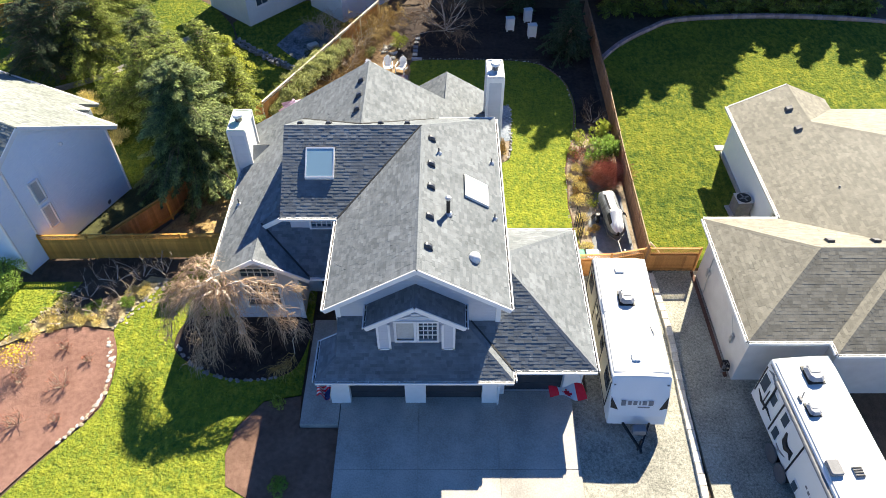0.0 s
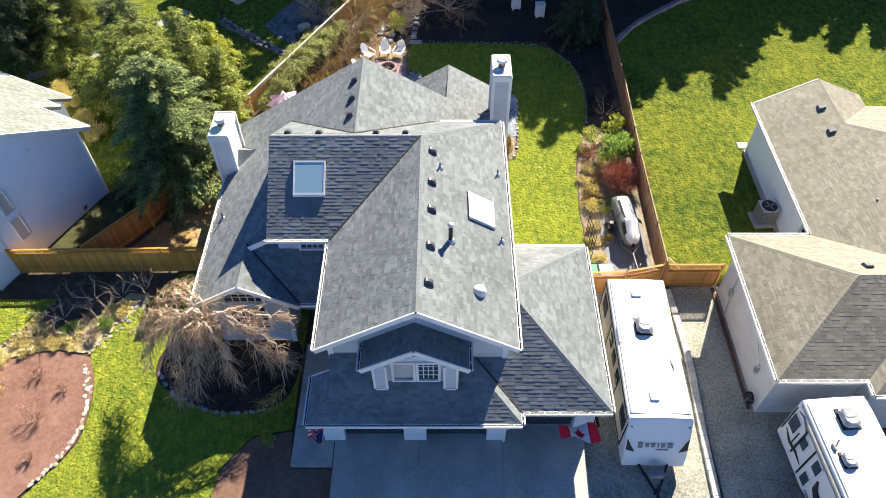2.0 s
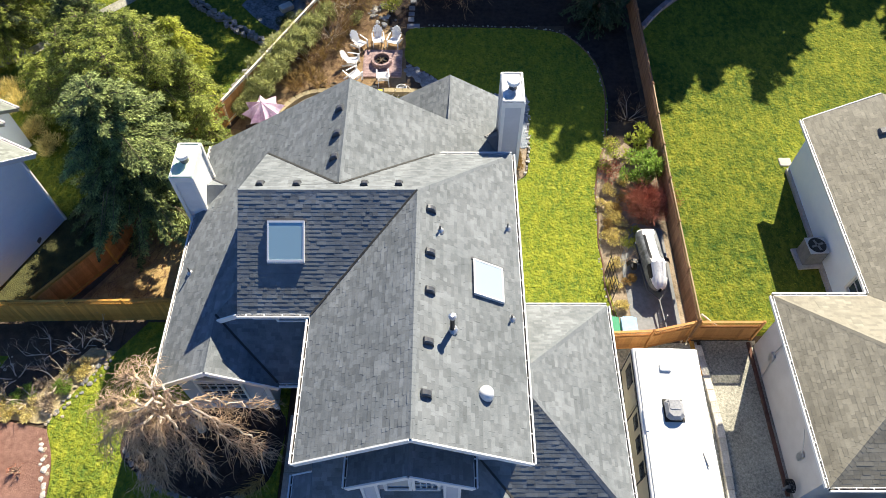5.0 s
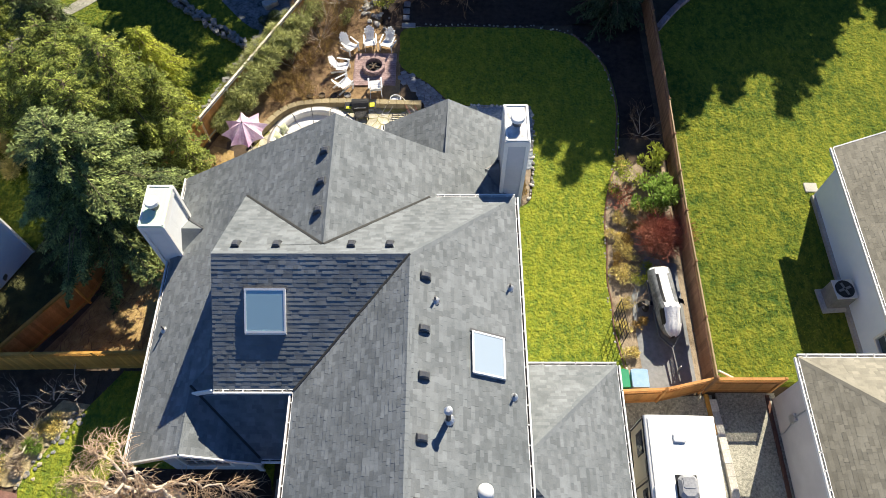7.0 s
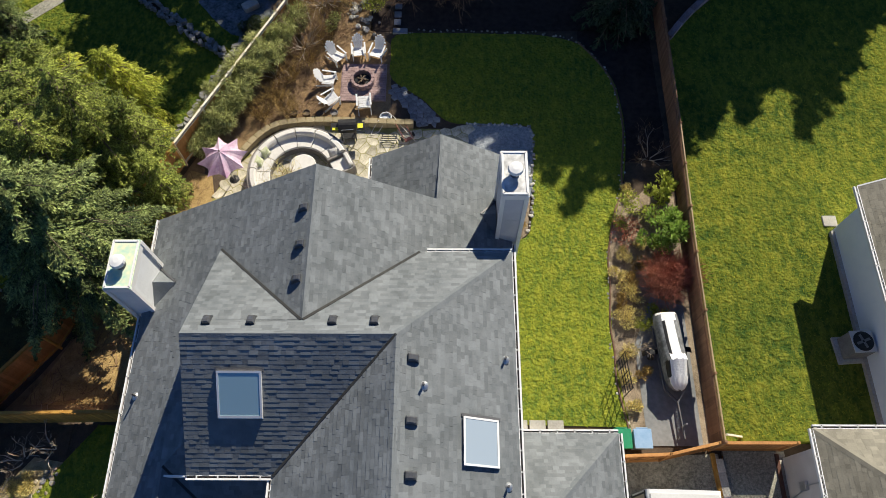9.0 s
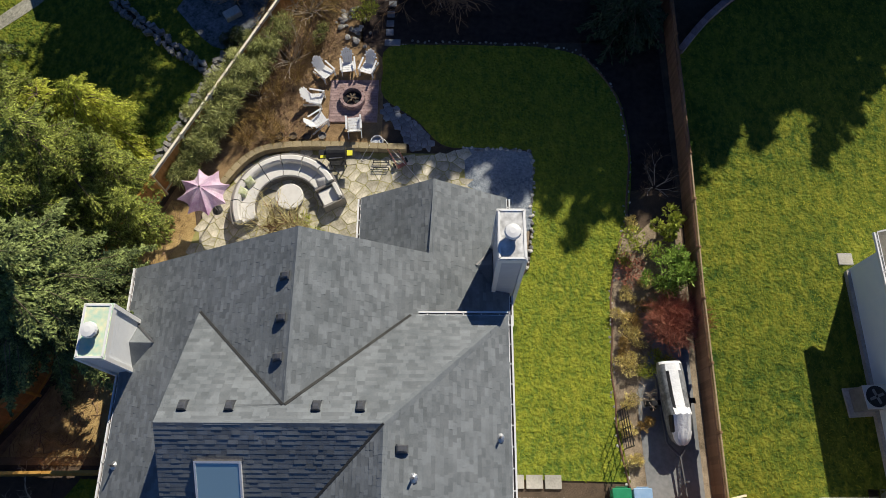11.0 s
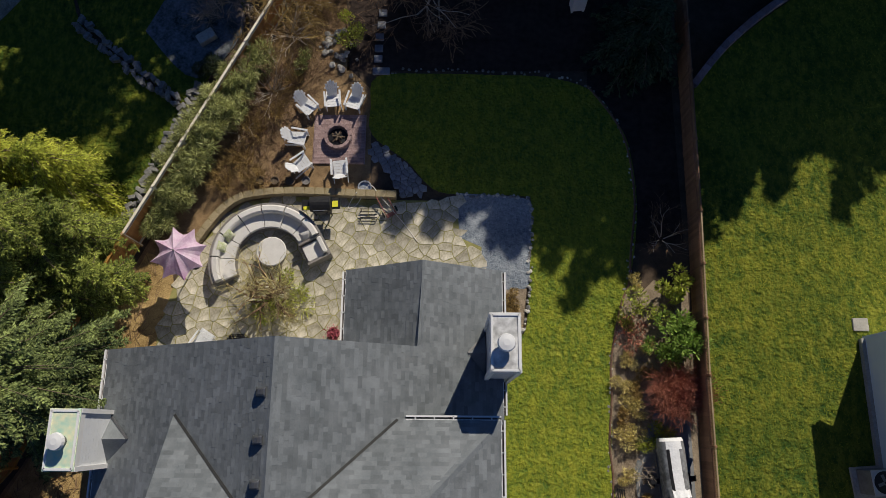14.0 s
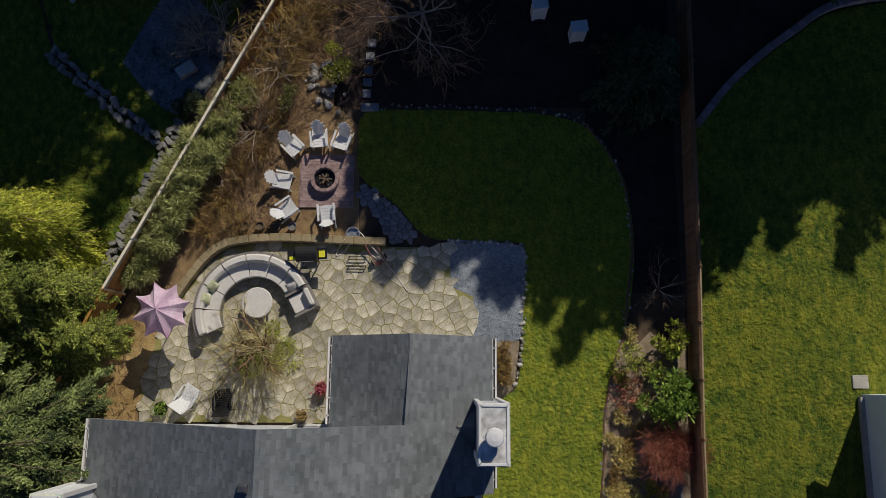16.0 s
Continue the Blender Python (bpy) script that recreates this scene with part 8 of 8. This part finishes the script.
def pot(x, y, r, h, material, label, plant=None, z=0.05):
    p = thing("plant_pot", (x, y, z), label, "pot")
    part("pot", Mesh().lathe([(r * 0.7, 0), (r * 0.75, 0.02), (r, h - 0.04), (r * 1.06, h - 0.03), (r * 1.06, h), (r * 0.9, h), (r * 0.88, h - 0.06)], n=16), material, p)
    if plant:
        rng = np.random.default_rng(int(x * 100) % 1000 + 7)
        v = rng.normal(size=(260, 3)) * (r * 0.6, r * 0.6, r * 0.35) + (0, 0, h + r * 0.3)
        tagged(part("plant", leaves(rng, v, rng.normal(size=(260, 3)), 0.09, 0.05), plant, p), kind="stuff")


pot(-3.4, 33.4, 0.24, 0.35, BRICK, "terracotta pot with dull pink flowers by the house wall", BERRY)
pot(-9.5, 32.6, 0.24, 0.32, BLACK, "dark pot with green leaves at the patio corner", SHRUB)
pot(-4.1, 32.4, 0.2, 0.3, CUSHION, "pale pot by the house wall", OCHRE)
for k, (x, y) in enumerate(((-6.75, 39.75), (-6.15, 39.75), (-5.5, 39.72), (-4.85, 39.75))):
    pot(x, y, 0.17, 0.26, BARK if k != 3 else WICKER, "empty brown round flower pot on bark mulch", z=0.0)
hose_pot = thing("hose_pot", (-2.4, 39.45, 0.02), "round pale-rimmed pot beside the patio wall", "pot")
part("pot", Mesh().lathe([(0.2, 0), (0.27, 0.25), (0.29, 0.27), (0.29, 0.3), (0.24, 0.3), (0.22, 0.2)], n=20), METAL, hose_pot)
hose = [(-2.7, 39.2, 0.42), (-3.0, 38.85, 0.1), (-3.05, 38.6, 0.08), (-2.7, 38.8, 0.08), (-2.2, 39.5, 0.42), (-1.7, 39.0, 0.3), (-0.8, 38.0, 0.09), (-0.2, 37.2, 0.09)]
solo("garden_hose", Mesh().tube(smooth_line(hose, 5), 0.018, 6), PALEROCK, "pale garden hose trailing over the patio", "hose", smooth=True)
barrow = thing("hand_truck", (-1.5, 38.7, 0.06), "rusty red hand truck lying by the patio wall", "hand truck", 30)
part("frame", Mesh().tube([(-0.2, -0.4, 0.12), (-0.2, 0.5, 0.3)], 0.02).tube([(0.2, -0.4, 0.12), (0.2, 0.5, 0.3)], 0.02).tube([(-0.2, 0.5, 0.3), (0.2, 0.5, 0.3)], 0.02), BRICK, barrow)
part("toe_plate", Mesh().box((0, -0.42, 0.1), (0.44, 0.16, 0.02)), BRICK, barrow)
for s in (-1, 1):
    part("wheel", Mesh().tube([(s * 0.26, -0.3, 0.12), (s * 0.32, -0.3, 0.12)], 0.12, 12), RUBBER, barrow)
crate = thing("log_rack", (-2.2, 38.35, 0.05), "dark metal rack beside the patio wall", "rack")
for y in (-0.18, -0.06, 0.06, 0.18):
    part("bar", Mesh().bar((-0.35, y, 0.2), (0.35, y, 0.2), 0.03, 0.02), BLACK, crate)
for x in (-0.33, 0.33):
    for y in (-0.18, 0.18):
        part("leg", Mesh().box((x, y, 0.1), (0.03, 0.03, 0.2)), BLACK, crate)

# ---- side yard ----
ski_trailer = thing("boat_trailer", (9.3, 27.6, 0.03), "dark grey small boat trailer on gravel", "trailer", 4)
part("frame", Mesh().bar((-0.4, -1.0, 0.42), (-0.4, 1.6, 0.42), 0.07, 0.09).bar((0.4, -1.0, 0.42), (0.4, 1.6, 0.42), 0.07, 0.09).bar((-0.4, -1.0, 0.42), (0, -1.5, 0.42), 0.07, 0.09).bar((0.4, -1.0, 0.42), (0, -1.5, 0.42), 0.06, 0.08), VENT_GREY, ski_trailer)
part("tongue", Mesh().bar((0, -1.4, 0.42), (0, -2.9, 0.4), 0.05, 0.07), VENT_GREY, ski_trailer)
part("axle", Mesh().bar((-0.62, 0.5, 0.28), (0.62, 0.5, 0.28), 0.05, 0.05), METAL, ski_trailer)
part("jockey_stand", Mesh().tube([(0.08, -2.4, 0.03), (0.08, -2.4, 0.7)], 0.03), METAL, ski_trailer)
for s in (-0.66, 0.66):
    wheel(ski_trailer, s, 0.5, 0.26, 0.16)
    part("mudguard", arc_block(0.31, 0.34, 10, 170, -0.1, 0.1), BLACK, ski_trailer).matrix_basis = pose(s, 0.5, 0.26, 90, 0, 0)
ski = thing("jet_ski", (9.36, 28.0, 0.46), "jet ski under a silver-white cover on a trailer", "jet ski", 3)
vs = []
prof = ((-1.52, 0.10, 0.24), (-1.46, 0.27, 0.34), (-1.28, 0.42, 0.46), (-1.05, 0.49, 0.56), (-0.75, 0.53, 0.70), (-0.45, 0.55, 0.84), (-0.2, 0.56, 0.72), (0.3, 0.57, 0.62), (0.8, 0.57, 0.58), (1.2, 0.57, 0.56), (1.48, 0.55, 0.53), (1.6, 0.52, 0.38))
n = 25
for y, w, h in prof:
    for k in range(n):
        a = math.pi * k / (n - 1)
        bx = math.cos(a)
        pinch = 0.06 * math.sin(k * 2.4 + y * 9) * (y < -0.3) + 0.015 * math.sin(k * 1.3 + y * 4)
        vs.append((0.85 * w * math.copysign(abs(bx) ** 0.75, bx), y + 0.03 * math.sin(k * 2.1 + y * 3) * (y < 0), 0.08 + h * math.sin(a) ** 0.62 * (1 + pinch)))
# rows from, to; columns from, to across the cover
for name, r0, r1, k0, k1, mt, lb in (
        ("cover_nose", 0, 3, 4, 20, COVER, "white gathered nose of the cover"), ("cover_flank", 0, 3, 0, 4, SHEEN, "glossy grey cover flank"), ("cover_flank", 0, 3, 20, 24, SHEEN, "glossy grey cover flank"),
        ("cover", 3, 5, 7, 17, COVER, "crumpled white cover"), ("cover_flank", 3, 5, 0, 7, SHEEN, "glossy grey cover flank"), ("handlebar_gap", 3, 5, 17, 21, BLACK, "dark opening beside the handlebars"), ("cover_flank", 3, 5, 21, 24, SHEEN, "glossy grey cover flank"),
        ("cover", 5, 6, 5, 16, COVER, "white cover fold"), ("cover_flank", 5, 6, 0, 5, SHEEN, "glossy grey cover flank"), ("cover_flank", 5, 6, 16, 24, SHEEN, "glossy grey cover flank"),
        ("cover", 6, 9, 10, 14, COVER, "silver-white cover strip"), ("cover_flank", 6, 9, 3, 10, SHEEN, "glossy grey cover flank"), ("cover_band", 6, 9, 0, 3, BLACK, "black edge of the cover"), ("cover_band", 6, 9, 14, 16, BLACK, "black band of the cover"), ("cover_flank", 6, 9, 16, 24, SHEEN, "glossy grey cover flank"),
        ("cover", 9, 10, 8, 16, COVER, "white cover strip widening to the tail"), ("cover_flank", 9, 10, 0, 8, SHEEN, "glossy grey cover flank"), ("cover_flank", 9, 10, 16, 24, SHEEN, "glossy grey cover flank"), ("cover_tail", 10, 11, 3, 21, COVER, "white tail of the cover"), ("cover_flank", 10, 11, 0, 3, SHEEN, "glossy grey cover flank"), ("cover_flank", 10, 11, 21, 24, SHEEN, "glossy grey cover flank")):
    tuck = [vs[i * n + q] for i in range(r0, r1 + 1) for q in range(k0, k1 + 1)]
    w = k1 - k0 + 1
    part(name, Mesh().add(tuck, [((i + 1) * w + j, (i + 1) * w + j + 1, i * w + j + 1, i * w + j) for i in range(r1 - r0) for j in range(w - 1)]), mt, ski, lb, smooth=True)
part("hull", Mesh().prism([(-0.08, -1.5), (0.08, -1.5), (0.38, -0.9), (0.42, 1.55), (-0.42, 1.55), (-0.38, -0.9)], 0.0, 0.14), BLACK, ski)
for x, mt, lb in ((7.0, BINGREEN, "green lidded wheelie bin behind the fence"), (7.75, BINBLUE, "pale blue lidded wheelie bin behind the fence")):
    b = thing("wheelie_bin", (x, 24.6, 0.0), lb, "bin", group="bins behind the fence")
    part("body", Mesh().add([(-0.24, -0.26, 0.1), (0.24, -0.26, 0.1), (0.24, 0.26, 0.1), (-0.24, 0.26, 0.1), (-0.31, -0.34, 0.98), (0.31, -0.34, 0.98), (0.31, 0.34, 0.98), (-0.31, 0.34, 0.98)], [(3, 2, 1, 0), (4, 5, 6, 7), (0, 1, 5, 4), (1, 2, 6, 5), (2, 3, 7, 6), (3, 0, 4, 7)]), mt, b)
    part("lid", Mesh().box((0, 0, 1.02), (0.68, 0.74, 0.07), None, 0.03), mt, b)
    part("handle", Mesh().tube([(-0.22, 0.4, 0.98), (0.22, 0.4, 0.98)], 0.02), mt, b)
    for s in (-1, 1):
        part("wheel", Mesh().tube([(s * 0.2, 0.3, 0.12), (s * 0.27, 0.3, 0.12)], 0.12, 12), RUBBER, b)

ac = thing("air_conditioner", (16.36, 28.15, 0.7), "grey outdoor air conditioner with a dark fan grille", "air conditioner", 4)
part("pad", Mesh().box((-0.05, -0.05, 0.04), (1.15, 1.1, 0.1), None, 0.02), CONCRETE, ac)
part("cabinet", Mesh().box((0, 0, 0.55), (0.85, 0.85, 0.95), None, 0.03), GREYPLASTIC, ac)
part("top_panel", Mesh().box((0, 0, 1.025), (0.87, 0.87, 0.03), None, 0.01), STUCCO, ac, "pale top panel")
part("grille", Mesh().lathe([(0.38, 1.035), (0.39, 1.05), (0.34, 1.06)], n=20), BLACK, ac)
for k in range(4):
    a = k * math.pi / 2 + 0.3
    part("fan_blade", Mesh().box((math.cos(a) * 0.16, math.sin(a) * 0.16, 1.066), (0.24, 0.1, 0.01), Matrix.Rotation(a, 3, "Z")), GREYPLASTIC, ac)
part("pipe", Mesh().tube([(0.42, -0.1, 0.3), (0.62, -0.15, 0.3)], 0.03), BLACK, ac)
solo("slab", Mesh().box((16.9, 33.85, 0.62), (0.6, 0.5, 0.12), None, 0.02), CONCRETE, "pale concrete slab at the bungalow corner", "slab")
conc = thing("concrete_pads", (0, 0, 0), "small grey concrete pads by the garage", "paving", kind="structure")
for x in (3.3, 4.0, 4.7):
    part("slab", Mesh().box((x, 25.2, 0.02), (0.62, 0.5, 0.1), None, 0.015), CONCRETE, conc)
trellis = thing("garden_trellis", (7.4, 27.1, 0.0), "thin dark wire garden trellis in the side bed", "trellis", 96)
for x in (-0.7, -0.35, 0.0, 0.35, 0.7):
    part("upright", Mesh().tube([(x, 0, 0), (x, 0, 1.5)], 0.02, 4), BLACK, trellis)
for z in (0.35, 0.7, 1.05, 1.4):
    part("crossbar", Mesh().tube([(-0.72, 0, z), (0.72, 0, z)], 0.018, 4), BLACK, trellis)
for x, y, s in ((6.68, 48.0, 0.62), (5.1, 49.0, 0.6), (6.55, 50.3, 0.6)):
    bx = thing("white_box", (x, y, 0), "white wooden garden box in the shaded rear bed", "box", 8, "white boxes in the rear bed")
    part("body", Mesh().box((0, 0, 0.55), (s, s * 0.7, 0.9), None, 0.01), WHITE, bx)
    part("lid", Mesh().box((0, 0, 1.02), (s + 0.06, s * 0.7 + 0.06, 0.05), None, 0.01), WHITE, bx)
    for sx in (-1, 1):
        for sy in (-1, 1):
            part("leg", Mesh().box((sx * s * 0.4, sy * s * 0.28, 0.06), (0.08, 0.08, 0.12)), WHITE, bx)

# ---- flags on the house ----
def flag(x, y, z, size, stripes, label):
    """A cloth flag on a short slanting pole; it hangs to the pole's -x side."""
    f = thing("flag", (x, y, z), label, "flag")
    part("pole", Mesh().tube([(0, 0, 0), (0.1, -1.36, 0.2)], 0.016, 6), CEDAR_PALE, f)

    def cloth(u0, u1, v0, v1, mt, name, lift=0.0):
        vs, n = [], 8
        for i in range(n + 1):
            for j in range(n + 1):
                u, v = u0 + (u1 - u0) * i / n, v0 + (v1 - v0) * j / n
                p = Vector((0.1, -1.36, 0.2)) * (0.36 + 0.62 * v * (1 - 0.45 * u))
                vs.append((p.x - size * u, p.y - 0.05 * u + 0.05 * math.sin(u * 7 + v * 3), p.z - 0.1 * size * u + 0.09 * math.sin(u * 9 + v * 2) + lift))
        fs = [(i * (n + 1) + j, (i + 1) * (n + 1) + j, (i + 1) * (n + 1) + j + 1, i * (n + 1) + j + 1) for i in range(n) for j in range(n)]
        part(name, Mesh().add(vs, fs), mt, f)

    for row in stripes:
        cloth(*row)
    return f


flag(5.9, 16.75, 1.85, 1.45, [(0.0, 0.25, 0.0, 1.0, RED, "red_band"), (0.25, 0.75, 0.0, 1.0, CLOTHWHITE, "white_field"), (0.75, 1.0, 0.0, 1.0, RED, "red_band"), (0.42, 0.58, 0.30, 0.78, RED, "leaf_mark", 0.012), (0.36, 0.64, 0.45, 0.62, RED, "leaf_mark", 0.014), (0.48, 0.52, 0.14, 0.32, RED, "leaf_stalk", 0.012)], "red and white cloth flag with a leaf mark")
flag(-4.75, 16.6, 2.1, 0.6, [(0.0, 1.0, k / 7, (k + 1) / 7, RED if k % 2 == 0 else CLOTHWHITE, "stripe") for k in range(7)] + [(0.0, 0.4, 0.45, 1.0, NAVY, "canton", 0.012)], "striped red, white and navy cloth flag by the garage")

# ---- grass ----
def turf(name, poly, z, count, seed, material, label, avoid=None):
    """Short tufts over a lawn."""
    rng = np.random.default_rng(seed)
    xs, ys = [p[0] for p in poly], [p[1] for p in poly]
    pts = []
    box = (min(xs), max(max(min(ys), 9.0), min(ys)), max(xs), max(ys))
    while len(pts) < count:
        x, y = rng.uniform(box[0], box[2]), rng.uniform(box[1], box[3])
        if inside(x, y, poly):
            pts.append((x, y, z + 0.006))
    P = np.array(pts)
    P[:, 2] += rng.uniform(0, 0.006, len(P))
    D = rng.normal(size=P.shape) * (0.7, 1, 0.02)
    m = leaves(rng, P, D, 0.15, 0.034, 7.0)
    return solo(name, m, material, label, "grass", "stuff")


turf("grass_tufts", REAR_LAWN, 0.03, 8000, 1, BLADES, "short yellow-green grass blades on the rear lawn")
turf("grass_tufts", [p for p in RIGHT_LAWN if p[0] < 30] + [(30, 30), (16, 25)], 0.62, 17000, 2, BLADES_B, "short green grass blades on the neighbouring lawn")
turf("grass_tufts", FRONT_LAWN, 0.05, 9000, 3, BLADES, "short yellow-green grass blades on the front lawn")
